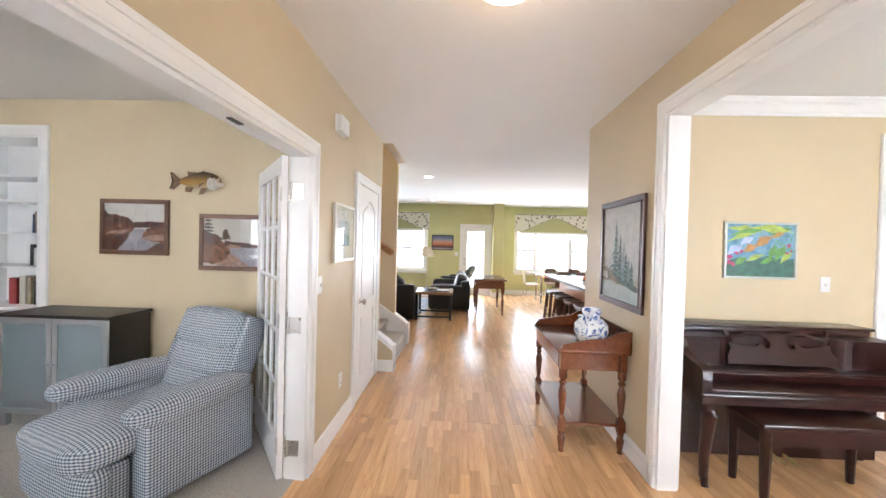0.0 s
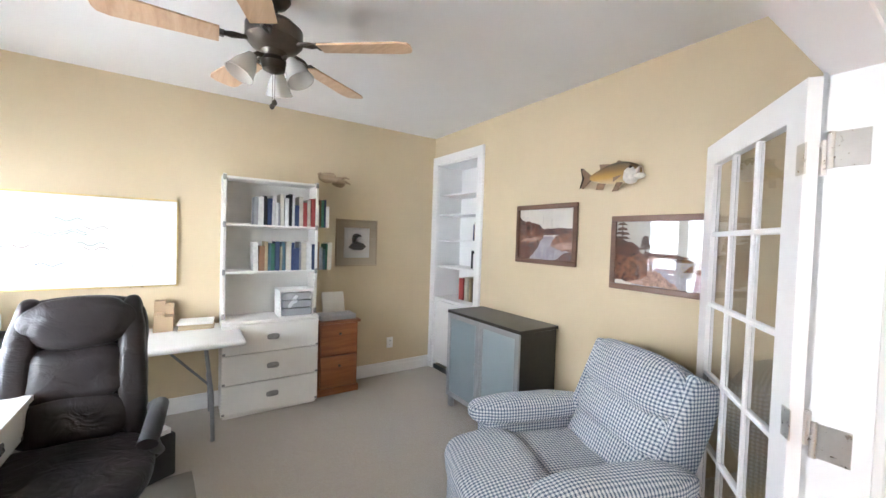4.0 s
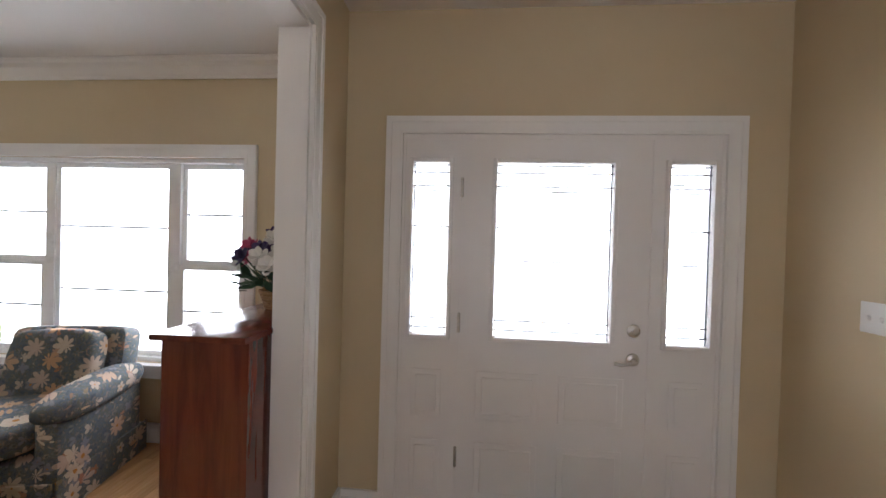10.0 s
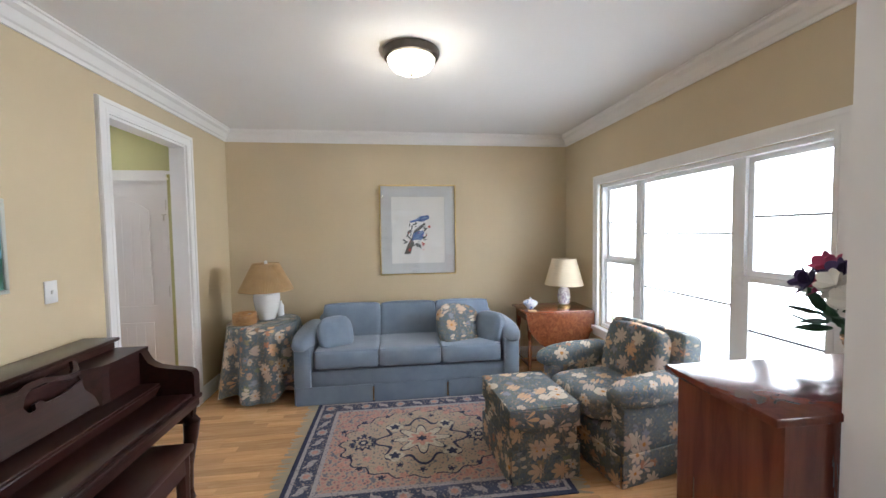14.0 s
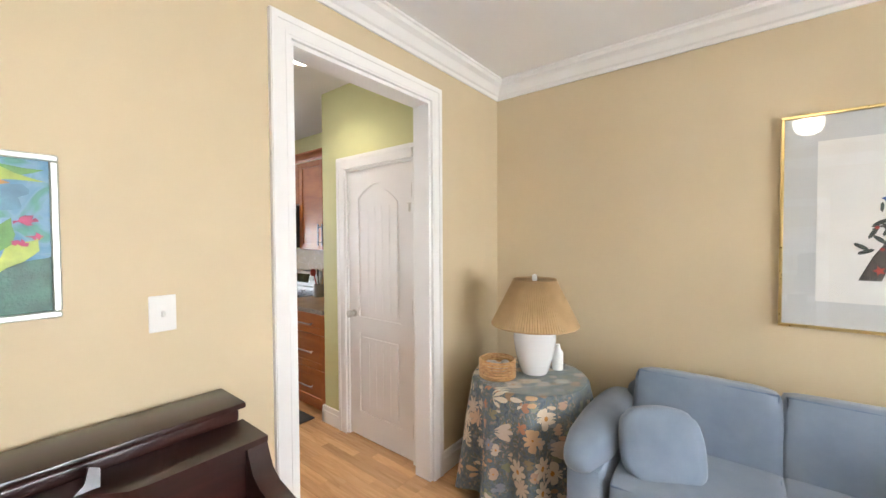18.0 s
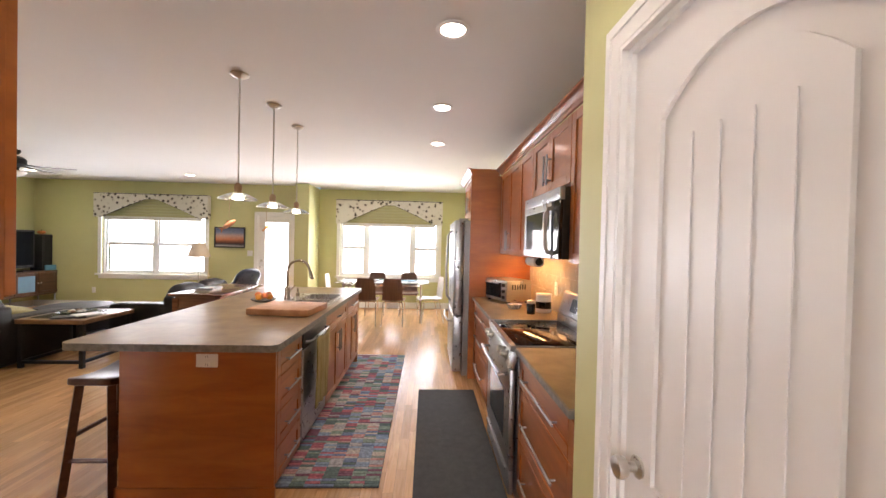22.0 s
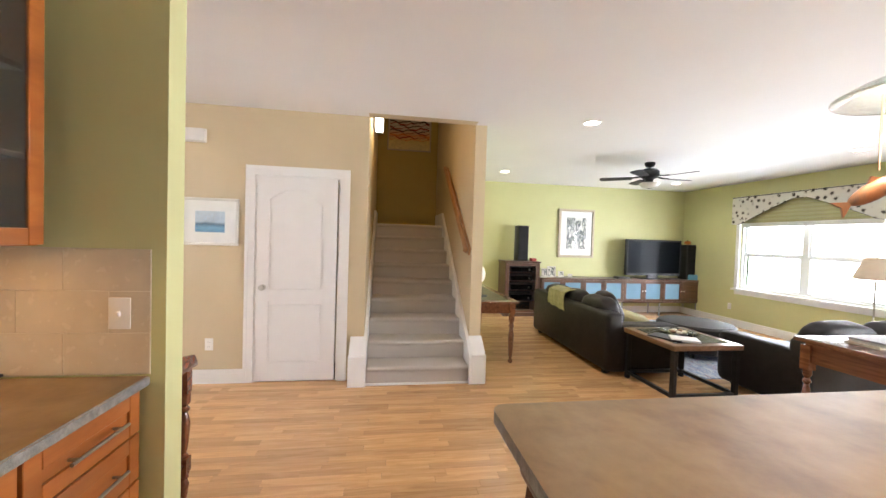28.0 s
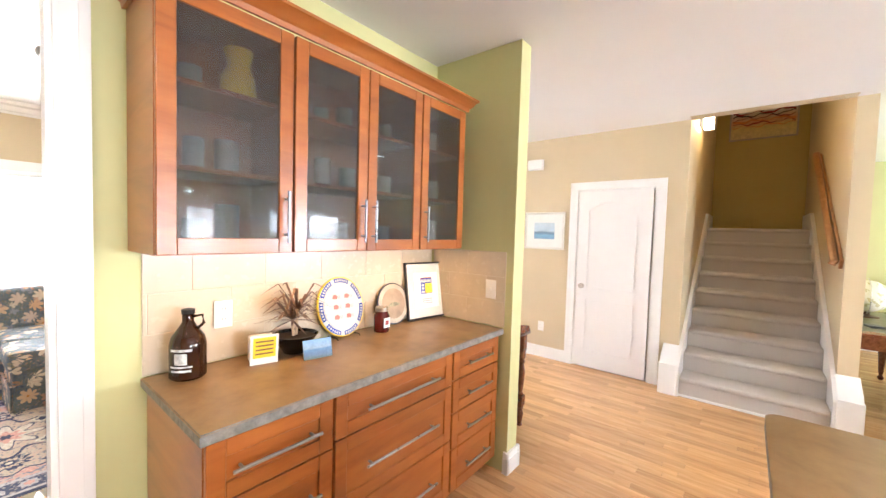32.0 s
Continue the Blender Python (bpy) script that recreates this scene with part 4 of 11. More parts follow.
BOOKC = [varied("book cloth " + n, c, 0.6, amount=0.12, scale=30) for n, c in (("navy", (0.02, 0.035, 0.1)), ("black", (0.015, 0.015, 0.017)), ("cream", (0.6, 0.56, 0.46)), ("white", (0.72, 0.71, 0.68)), ("green", (0.03, 0.12, 0.07)), ("red", (0.3, 0.04, 0.035)), ("tan", (0.42, 0.33, 0.2)), ("grey", (0.3, 0.3, 0.31)), ("teal", (0.07, 0.13, 0.16)), ("brown", (0.2, 0.1, 0.05)))]


def book(at, axis, w, d, h, mat, lean=0.0):
    """One book standing with its spine out. axis: the way the row runs."""
    b = thing("book", "hardback book standing in a row on a shelf", "book", at, 0, "shelved books")
    m = pose(0, 0, 0, 0, lean, 0) if axis == "x" else pose(0, 0, 0, 0, 0, 90) @ pose(0, 0, 0, 0, lean, 0)
    part("cover", moved(boxes((0, w, 0, 0.004, 0, h), (0, 0.003, 0, d, 0, h), (w - 0.003, w, 0, d, 0, h)), m), mat, b)
    part("pages", moved(box(0.003, w - 0.003, 0.006, d - 0.005, 0.003, h - 0.004), m), PAPER, b)
    return b


def book_row(x, y, z, length, axis="x", hmin=0.19, hmax=0.26, d=0.16, flip=1, pick=None):
    """Books in a row along axis from (x, y, z); spines to -y (axis x) or to +x (axis y)."""
    u = 0.0
    while u < length - 0.02:
        w = rnd(0.014, 0.045)
        if u + w > length:
            break
        h = rnd(hmin, hmax)
        mat = random.choice(pick or BOOKC + BOOKC[:4] + BOOKC[2:4])
        book((x + u, y, z) if axis == "x" else (x, y + u, z), axis, w, d, h, mat, rnd(-1, 1) * 1.2)
        u += w + 0.0015


def framed(name, label, m, w, h, frame_mat, fw=0.03, depth=0.025, mat_board=None, mb=0.06, art=None, glassy=True, cat="picture"):
    """A framed picture hanging on a wall; local x right, z up, face to -y; m places its lower centre."""
    p = thing(name, label, cat)
    p.matrix_world = m
    part("frame", boxes((-w / 2, w / 2, -depth, -0.003, 0, fw), (-w / 2, w / 2, -depth, -0.003, h - fw, h), (-w / 2, -w / 2 + fw, -depth, -0.003, fw, h - fw), (w / 2 - fw, w / 2, -depth, -0.003, fw, h - fw), bev=min(0.004, fw * 0.2)), frame_mat, p)
    a, b = (w / 2 - fw), fw
    if mat_board:
        part("mat_board", box(-a, a, -0.012, -0.004, fw, h - fw), mat_board, p, smooth=False)
    if art:
        q = mb if mat_board else 0.0
        part("print", box(-a + q, a - q, -0.0145, -0.008, fw + q, h - fw - q), art, p, smooth=False)
    if glassy:
        g = part("glazing", box(-a, a, -0.0185, -0.0165, fw, h - fw), PANE, p, smooth=False)
        g.visible_shadow = False
    return p


def art_material(name, stops, scale=(3, 1, 3), detail=6, distortion=1.0, seed=0.0):
    """A painted picture: soft blotches of its colours."""
    m = material(name, stops[0][1], 0.6)
    mp = add(m, "ShaderNodeMapping")
    mp.inputs["Location"].default_value = (seed, seed * 0.7, seed * 1.3)
    mp.inputs["Scale"].default_value = scale
    link(m, add(m, "ShaderNodeTexCoord").outputs["Object"], mp.inputs[0])
    link(m, ramp(m, noise_tex(m, mp.outputs[0], 2.4, detail, 0.6, distortion), stops), bsdf(m).inputs["Base Color"])
    return m


def banded(name, bands, warp=0.03, z_scale=1.0, noise_scale=6.0):
    """A landscape in level bands by height, edges broken by noise. bands: (height in metres, colour)."""
    m = material(name, bands[0][1], 0.6)
    tc = add(m, "ShaderNodeTexCoord")
    sep = add(m, "ShaderNodeSeparateXYZ")
    link(m, tc.outputs["Object"], sep.inputs[0])
    n = noise_tex(m, tc.outputs["Object"], noise_scale, 6, 0.65)
    ma = add(m, "ShaderNodeMath")
    ma.operation = "MULTIPLY_ADD"
    ma.inputs[1].default_value = warp
    link(m, n, ma.inputs[0])
    link(m, sep.outputs[2], ma.inputs[2])
    mu = add(m, "ShaderNodeMath")
    mu.operation = "MULTIPLY"
    mu.inputs[1].default_value = z_scale
    link(m, ma.outputs[0], mu.inputs[0])
    r = add(m, "ShaderNodeValToRGB")
    e = r.color_ramp.elements
    while len(e) < len(bands):
        e.new(0.5)
    for el, (p, c) in zip(e, bands):
        el.position, el.color = p, (*c, 1)
    link(m, mu.outputs[0], r.inputs[0])
    hs = add(m, "ShaderNodeMixRGB")
    hs.blend_type = "MULTIPLY"
    hs.inputs[0].default_value = 0.5
    link(m, r.outputs[0], hs.inputs[1])
    link(m, ramp(m, noise_tex(m, tc.outputs["Object"], noise_scale * 5, 5, 0.7), [(0.3, (0.45, 0.45, 0.45)), (0.65, (1, 1, 1))]), hs.inputs[2])
    link(m, hs.outputs[0], bsdf(m).inputs["Base Color"])
    return m


def wall_plate(kind, at, rz, w=0.075, h=0.118, n=1):
    """A switch or socket plate on a wall; local face to -y."""
    lab = {"switch": "white wall switch plate", "outlet": "white duplex outlet plate low on the wall"}[kind]
    p = thing("wall_" + kind, lab + (" with %d toggles" % n if n > 1 else " screwed to the wall"), kind, at, rz)
    part("plate", box(-w / 2, w / 2, -0.006, 0, -h / 2, h / 2, 0.003, 2), WHITEP, p)
    for k in range(n):
        x = (k - (n - 1) / 2) * 0.046
        if kind == "switch":
            part("toggle", moved(box(-0.005, 0.005, -0.016, -0.004, -0.01, 0.01, 0.002, 1), pose(x, 0, 0.002, 20)), WHITEP, p)
        else:
            for z in (-0.022, 0.022):
                part("socket", joined(box(x - 0.016, x + 0.016, -0.008, -0.005, z - 0.014, z + 0.014, 0.003, 1)), WHITEP, p)
                part("slot", boxes((x - 0.007, x - 0.005, -0.0088, -0.0078, z - 0.004, z + 0.006), (x + 0.005, x + 0.007, -0.0088, -0.0078, z - 0.004, z + 0.006)), BLACK, p)
    return p


def ceiling_fan(name, label, x, y, drop, rad, blade_mat, metal, spin, lit, n=5, hub=0.13):
    f = thing(name, label, "ceiling fan", (x, y, C))
    part("canopy", lathe([(0.07, 0), (0.072, -0.03), (0.05, -0.06), (0.02, -0.07)], 24), metal, f)
    part("downrod", lathe([(0.013, -0.06), (0.013, -drop)], 12), metal, f)
    part("motor", lathe([(0.03, -drop + 0.02), (hub * 0.75, -drop), (hub, -drop - 0.03), (hub, -drop - 0.09), (hub * 0.8, -drop - 0.12), (0.06, -drop - 0.14), (0.05, -drop - 0.17)], 28), metal, f)
    for k in range(n):
        m = pose(0, 0, -drop - 0.1, 0, 0, spin + 360 / n * k)
        arm = part("blade_iron", joined(tube([(hub * 0.8, 0, 0), (hub + 0.05, 0.018, -0.008), (hub + 0.1, 0, -0.012), (hub + 0.05, -0.018, -0.008), (hub * 0.8, 0, 0)], 0.008, 8), box(hub + 0.08, hub + 0.17, -0.035, 0.035, -0.016, -0.01, 0.002, 1)), metal, f, m=m)
        o = []
        L = rad - hub - 0.1
        for i in range(11):
            u = i / 10
            o.append((hub + 0.1 + L * u, -(0.055 + 0.022 * u) * (1 if u < 0.93 else 0.8)))
        o += [(rad + 0.012, -0.03), (rad + 0.012, 0.03)]
        o += [(a, -b) for a, b in reversed(o[:11])]
        part("blade", moved(prism(o, -0.004, 0.004, "z"), m @ pose(0, 0, -0.02, 9, 0, 0)), blade_mat, f)
    part("light_hub", lathe([(0.05, -drop - 0.165), (0.062, -drop - 0.19), (0.05, -drop - 0.225), (0.015, -drop - 0.24)], 20), metal, f)
    return f


# ---------------------------------------------------------------- office
CAMP = varied("white campaign lacquer", (0.78, 0.76, 0.71), 0.35, amount=0.03, scale=5, fine=80)
PULLM = varied("antique steel pull", (0.32, 0.31, 0.3), 0.35, 0.9, amount=0.2, scale=40)
PULLB = varied("blackened pull", (0.03, 0.03, 0.032), 0.4, 0.5, amount=0.2, scale=40)


def campaign_drawer(parent, x0, x1, y, z0, z1, pull=PULLM):
    """A drawer front facing -y with a recessed oval pull and corner brackets."""
    d = part("drawer", box(x0, x1, y - 0.012, y + 0.006, z0, z1, 0.003, 1), CAMP, parent)
    cx, cz = (x0 + x1) / 2, (z0 + z1) / 2
    o = [(cx + 0.048 * math.copysign(abs(math.cos(a)) ** 0.6, math.cos(a)), cz + 0.024 * math.copysign(abs(math.sin(a)) ** 0.6, math.sin(a))) for a in [2 * math.pi * k / 20 for k in range(20)]]
    part("pull_plate", prism(o, y - 0.0145, y - 0.011, "y"), pull, d)
    part("pull_bail", tube([(cx - 0.032, y - 0.015, cz + 0.004), (cx - 0.03, y - 0.019, cz - 0.01), (cx + 0.03, y - 0.019, cz - 0.01), (cx + 0.032, y - 0.015, cz + 0.004)], 0.0035, 6), pull, d)
    for sx in (x0, x1):
        s = 1 if sx == x0 else -1
        part("corner_bracket", boxes((sx, sx + s * 0.022, y - 0.0135, y - 0.011, z0, z0 + 0.018)), pull, d)
    return d


# hutch of drawers and open shelves, face to +x
hutch = thing("shelf_unit", "white campaign bookcase over three drawers against the wall", "bookcase", (-3.56, 1.24, 0), 90)
for cb_ in ((-0.375, 0.375, -0.33, 0.0, 0.03, 0.06), (-0.375, -0.357, -0.33, 0, 0.06, 0.77), (0.357, 0.375, -0.33, 0, 0.06, 0.77), (-0.375, 0.375, -0.335, 0, 0.77, 0.79), (-0.36, 0.36, -0.32, 0, 0.0, 0.03), (-0.357, 0.357, -0.015, 0, 0.06, 0.77)):
    part("carcass_panel", box(*cb_), CAMP, hutch, smooth=False)
for k in range(3):
    campaign_drawer(hutch, -0.372, 0.372, -0.335, 0.045 + 0.242 * k, 0.28 + 0.242 * k)
part("side_panel", box(-0.375, -0.352, -0.25, 0, 0.79, 1.98), CAMP, hutch)
part("side_panel", box(0.352, 0.375, -0.25, 0, 0.79, 1.98), CAMP, hutch)
part("back_panel", box(-0.352, 0.352, -0.012, 0, 0.79, 1.98), CAMP, hutch)
for z in (1.19, 1.58, 1.965):
    part("shelf", box(-0.352, 0.352, -0.25, -0.012, z - 0.018, z, 0.002, 1), CAMP, hutch)
for z in (0.82, 1.18, 1.57, 1.95):
    for sx in (-1, 1):
        part("corner_bracket", boxes((sx * 0.3755, sx * 0.352, -0.2525, -0.22, z - 0.02, z + 0.025)), PULLM, hutch)
book_row(-3.52, 1.09, 1.19, 0.67, "y", 0.17, 0.26)
book_row(-3.52, 1.09, 1.58, 0.65, "y", 0.18, 0.28)
for o in [o for o in scene.objects if o.name.startswith("book") and o.type == "EMPTY" and abs(o.location.x + 3.52) < 0.01]:
    o.rotation_euler = (0, 0, 0)
    o.location.x = -3.32

CLEARP = varied("cloudy clear plastic", (0.62, 0.64, 0.66), 0.25)
bsdf(CLEARP).inputs["Transmission Weight"].default_value = 0.5
org = thing("drawer_box", "white plastic three-drawer organizer on the bookcase", "organizer", (-3.36, 1.43, 0.79), 90)
part("case", boxes((-0.14, 0.14, -0.12, 0.12, 0, 0.01), (-0.14, 0.14, -0.12, 0.12, 0.22, 0.235), (-0.14, -0.13, -0.12, 0.12, 0, 0.23), (0.13, 0.14, -0.12, 0.12, 0, 0.23)), WHITEP, org, smooth=False)
for k in range(3):
    part("drawer", box(-0.125, 0.125, -0.125, 0.11, 0.015 + 0.068 * k, 0.075 + 0.068 * k, 0.005, 1), CLEARP, org)

# two-drawer oak file with a printer tray
FILEW = wood("cherry-stained file", (0.16, 0.05, 0.018), (0.27, 0.095, 0.032), (0.36, 0.14, 0.05), 0.4)
fc = thing("file_cabinet", "two-drawer reddish wooden file cabinet", "file cabinet", (-3.55, 1.835, 0), 90)
part("body", box(-0.185, 0.185, -0.235, 0, 0.06, 0.68), FILEW, fc)
part("top", box(-0.205, 0.205, -0.27, 0, 0.68, 0.705, 0.006, 2), FILEW, fc)
part("plinth", box(-0.2, 0.2, -0.255, 0, 0.0, 0.07, 0.006, 1), FILEW, fc)
for z in (0.08, 0.385):
    dr = part("drawer", box(-0.175, 0.175, -0.255, -0.23, z, z + 0.29, 0.006, 2), FILEW, fc)
    part("knob", moved(lathe([(0.006, 0), (0.006, 0.012), (0.013, 0.02), (0.008, 0.027)], 12), pose(0, -0.255, z + 0.2, 90)), BRONZE, dr)
pr = thing("printer", "grey flat printer with a raised sheet of paper", "printer", (-3.42, 1.835, 0.705), 90)
part("body", box(-0.17, 0.17, -0.1, 0.1, 0, 0.05, 0.012, 2), varied("grey plastic", (0.4, 0.4, 0.41), 0.4), pr)
part("paper_tray", moved(box(-0.11, 0.11, -0.004, 0.004, 0, 0.2, 0.003, 1), pose(0, 0.06, 0.04, -18)), WHITEP, pr)
part("paper", moved(box(-0.105, 0.105, -0.007, -0.0045, 0.01, 0.21), pose(0, 0.06, 0.04, -18)), PAPER, pr, smooth=False)

# folding table along the west wall
TBLP = varied("white moulded tabletop", (0.74, 0.73, 0.7), 0.5, amount=0.03, fine=40, relief=0.2)
GREYM = varied("grey enamelled tube", (0.2, 0.2, 0.21), 0.4, 0.5)
ft = thing("folding_table", "white plastic folding table with grey metal legs", "table", (-3.2, 0.05, 0), 90)
part("tabletop", box(-0.98, 0.95, -0.35, 0.34, 0.69, 0.735, 0.02, 3), TBLP, ft)
for sx in (-0.75, 0.7):
    part("leg", tube([(sx, -0.28, 0.69), (sx + 0.04, -0.27, 0.35), (sx + 0.05, -0.27, 0.01)], 0.014, 10), GREYM, ft)
    part("leg", tube([(sx, 0.28, 0.69), (sx + 0.04, 0.27, 0.35), (sx + 0.05, 0.27, 0.01)], 0.014, 10), GREYM, ft)
    part("cross_bar", tube([(sx + 0.03, -0.27, 0.33), (sx + 0.03, 0.27, 0.33)], 0.01, 8), GREYM, ft)
    part("brace", tube([(sx + 0.03, 0, 0.33), (sx - 0.28, 0, 0.68)], 0.009, 8), GREYM, ft)

inkjet = thing("printer", "black and white inkjet printer with paper tray on the folding table", "printer", (-3.25, -0.58, 0.735), 75)
part("stand", boxes((-0.23, 0.23, -0.15, 0.17, 0.085, 0.1), (-0.23, -0.215, -0.15, 0.17, 0, 0.085), (0.215, 0.23, -0.15, 0.17, 0, 0.085)), BLACK, inkjet, smooth=False)
part("papers", box(-0.15, 0.15, -0.17, 0.1, 0.0, 0.035, 0.004, 1), PAPER, inkjet)
part("body", box(-0.21, 0.21, -0.17, 0.17, 0.1, 0.22, 0.02, 2), WHITEP, inkjet)
part("lid", box(-0.2, 0.2, -0.15, 0.165, 0.22, 0.275, 0.015, 2), BLACK, inkjet)
part("output_tray", box(-0.15, 0.15, -0.3, -0.16, 0.11, 0.125, 0.006, 1), BLACK, inkjet)
part("paper", box(-0.105, 0.105, -0.28, -0.172, 0.125, 0.13), PAPER, inkjet, smooth=False)
lampw = thing("desk_lamp", "white torch-shaped desk lamp beside the window", "lamp", (-2.95, -0.74, 0.735))
part("stem", tube([(0, 0, 0.0), (0.01, 0.0, 0.2), (0.02, 0.01, 0.5)], 0.016, 12), WHITEP, lampw)
part("base", lathe([(0.08, 0), (0.08, 0.012), (0.03, 0.02)], 20), WHITEP, lampw)
part("collar", lathe([(0.022, 0.44), (0.024, 0.5)], 14, at=(0.018, 0.008, 0)), BLACK, lampw)
part("shade", lathe([(0.03, 0.5), (0.04, 0.54), (0.085, 0.62), (0.088, 0.63)], 20, at=(0.02, 0.01, 0)), WHITEP, lampw)
# clutter at the back of the folding table
KRAFT = varied("kraft card", (0.45, 0.33, 0.2), 0.8)
for (y, w, h, d, mt, nm, lb) in ((0.28, 0.17, 0.05, 0.24, PAPER, "paper_stack", "stack of white papers and envelopes"), (0.3, 0.16, 0.09, 0.2, WHITEP, "box_file", "white box of cards on papers"), (0.7, 0.24, 0.06, 0.2, BOOKC[6], "letter_tray", "tray of yellowed letters")):
    t_ = thing(nm, lb + " on the folding table", nm.replace("_", " "), (-3.43 + (0.03 if nm == "box_file" else 0), y, 0.735 + (0.05 if nm == "box_file" else 0)), 90)
    for k in range(3):
        part("layer", moved(box(-w / 2, w / 2, -d / 2, d / 2, h * k / 3, h * (k + 1) / 3 - 0.002, 0.003, 1), pose(0, 0, 0, 0, 0, rnd(-5, 5))), mt if k < 2 else PAPER, t_)
for y, hh, r in ((0.46, 0.22, 0.035), (0.52, 0.19, 0.03)):
    single("magazine_file", joined(box(-r, r, -0.1, 0.1, 0, hh * 0.6, 0.003, 1), box(-r, r, 0.02, 0.1, hh * 0.6, hh, 0.003, 1)), KRAFT, "upright card magazine file on the folding table", "magazine file", (-3.45, y, 0.735), 90)
for y, r, h in ((-0.2, 0.05, 0.13), (-0.1, 0.045, 0.1), (0.02, 0.04, 0.08), (0.1, 0.05, 0.09)):
    single("jar", lathe([(r, 0), (r * 1.05, h * 0.6), (r * 0.7, h * 0.8), (r * 0.72, h)], 18), random.choice((WHITEP, CLEARP, KRAFT)), "small pale jar among papers by the wall", "jar", (-3.46, y, 0.735))

# whiteboard
WB = material("whiteboard enamel", (0.84, 0.84, 0.82), 0.16)
link(WB, ramp(WB, noise_tex(WB, coords(WB), 7, 5, 0.7, 1.2), [(0.3, (0.58, 0.72, 0.7)), (0.36, (0.82, 0.83, 0.8)), (0.7, (0.86, 0.86, 0.83)), (0.74, (0.74, 0.8, 0.82))]), bsdf(WB).inputs["Base Color"])
wbd = thing("whiteboard", "whiteboard with faint marker smears, thin gilt frame", "whiteboard", (-3.57, 0.0, 1.07), 90)
part("board", box(-0.56, 0.56, -0.012, 0, 0, 0.67), WB, wbd, smooth=False)
GILT = varied("gilt metal", (0.65, 0.5, 0.22), 0.3, 1.0, amount=0.1, scale=20)
part("frame", boxes((-0.57, 0.57, -0.018, 0, -0.01, 0.0), (-0.57, 0.57, -0.018, 0, 0.67, 0.68), (-0.57, -0.56, -0.018, 0, 0, 0.67), (0.56, 0.57, -0.018, 0, 0, 0.67)), GILT, wbd, smooth=False)
for k in range(9):
    a = rnd(-0.45, 0.35)
    z = rnd(0.1, 0.55)
    part("marker_stroke", tube([(a + 0.03 * i, -0.0128, z + 0.015 * math.sin(i * 1.7 + k)) for i in range(6)], 0.0018, 4), (BOOKC[8], BOOKC[4], BOOKC[9])[k % 3], wbd)

LOON = banded("loon print", [(0.05, (0.55, 0.58, 0.58)), (0.3, (0.72, 0.73, 0.72)), (0.7, (0.8, 0.79, 0.76))], 0.05, 2.5, 14)
loon = framed("framed_print", "framed bird print with a tan mat on the office wall", pose(-3.57, 2.083, 1.20, 0, 0, 90), 0.445, 0.48, varied("pale wood frame", (0.42, 0.33, 0.22), 0.45), 0.012, mat_board=varied("tan mat board", (0.44, 0.37, 0.27), 0.8), mb=0.075, art=LOON)
part("bird_body", prism([(-0.09, 0.19), (-0.04, 0.165), (0.06, 0.165), (0.1, 0.2), (0.07, 0.235), (0.0, 0.25), (-0.06, 0.23)], -0.0156, -0.0148, "y"), BLACK, loon)
part("bird_head", prism([(-0.05, 0.24), (-0.02, 0.235), (0.0, 0.29), (0.03, 0.305), (0.06, 0.3), (0.03, 0.325), (-0.01, 0.335), (-0.045, 0.32), (-0.055, 0.28)], -0.0156, -0.0148, "y"), BLACK, loon)

# driftwood mask on the wall above the shelf
DRIFT = wood("driftwood", (0.2, 0.13, 0.07), (0.36, 0.26, 0.16), (0.45, 0.36, 0.25), 0.8)
dw = joined(cushion(0.17, 0.07, 0.1, (-0.07, -0.04, 0.01), 0.1, 0.8, 8, 0.03, 3), cushion(0.12, 0.06, 0.08, (0.05, -0.035, -0.02), 0.1, 0.8, 8, 0.03, 5),
            tube([(-0.1, -0.04, 0.0), (0.0, -0.05, -0.015), (0.08, -0.04, 0.0), (0.16, -0.03, -0.03)], 0.022, 8, r_end=0.008),
            tube([(0.04, -0.04, 0.0), (0.1, -0.06, 0.03), (0.14, -0.05, 0.02)], 0.014, 8, r_end=0.006),
            tube([(-0.1, -0.05, 0.01), (-0.15, -0.06, 0.045), (-0.17, -0.05, 0.03)], 0.016, 8, r_end=0.008))
single("driftwood", dw, DRIFT, "knotted piece of driftwood mounted on the wall", "wall ornament", (-3.57, 1.83, 2.06), 90)

# desk along the window: drawers at both ends
desk = thing("desk", "white campaign desk with black drawer pulls under the window", "desk", (-1.86, -0.3, 0), 180)
part("desktop", box(-0.68, 0.68, -0.38, 0.36, 0.735, 0.76, 0.003, 1), CAMP, desk)
for a, b in ((-0.66, -0.22), (0.3, 0.66)):
    part("pedestal", box(a, b, -0.345, 0.34, 0.04, 0.735), CAMP, desk)
    part("plinth", box(a + 0.01, b - 0.01, -0.33, 0.33, 0, 0.04), CAMP, desk)
    n = 4
    for k in range(n):
        campaign_drawer(desk, a + 0.005, b - 0.005, -0.35, 0.05 + 0.17 * k, 0.212 + 0.17 * k, PULLB)
campaign_drawer(desk, -0.215, 0.29, -0.35, 0.59, 0.725, PULLB)
part("back_panel", box(-0.22, 0.3, 0.3, 0.32, 0.04, 0.735), CAMP, desk)
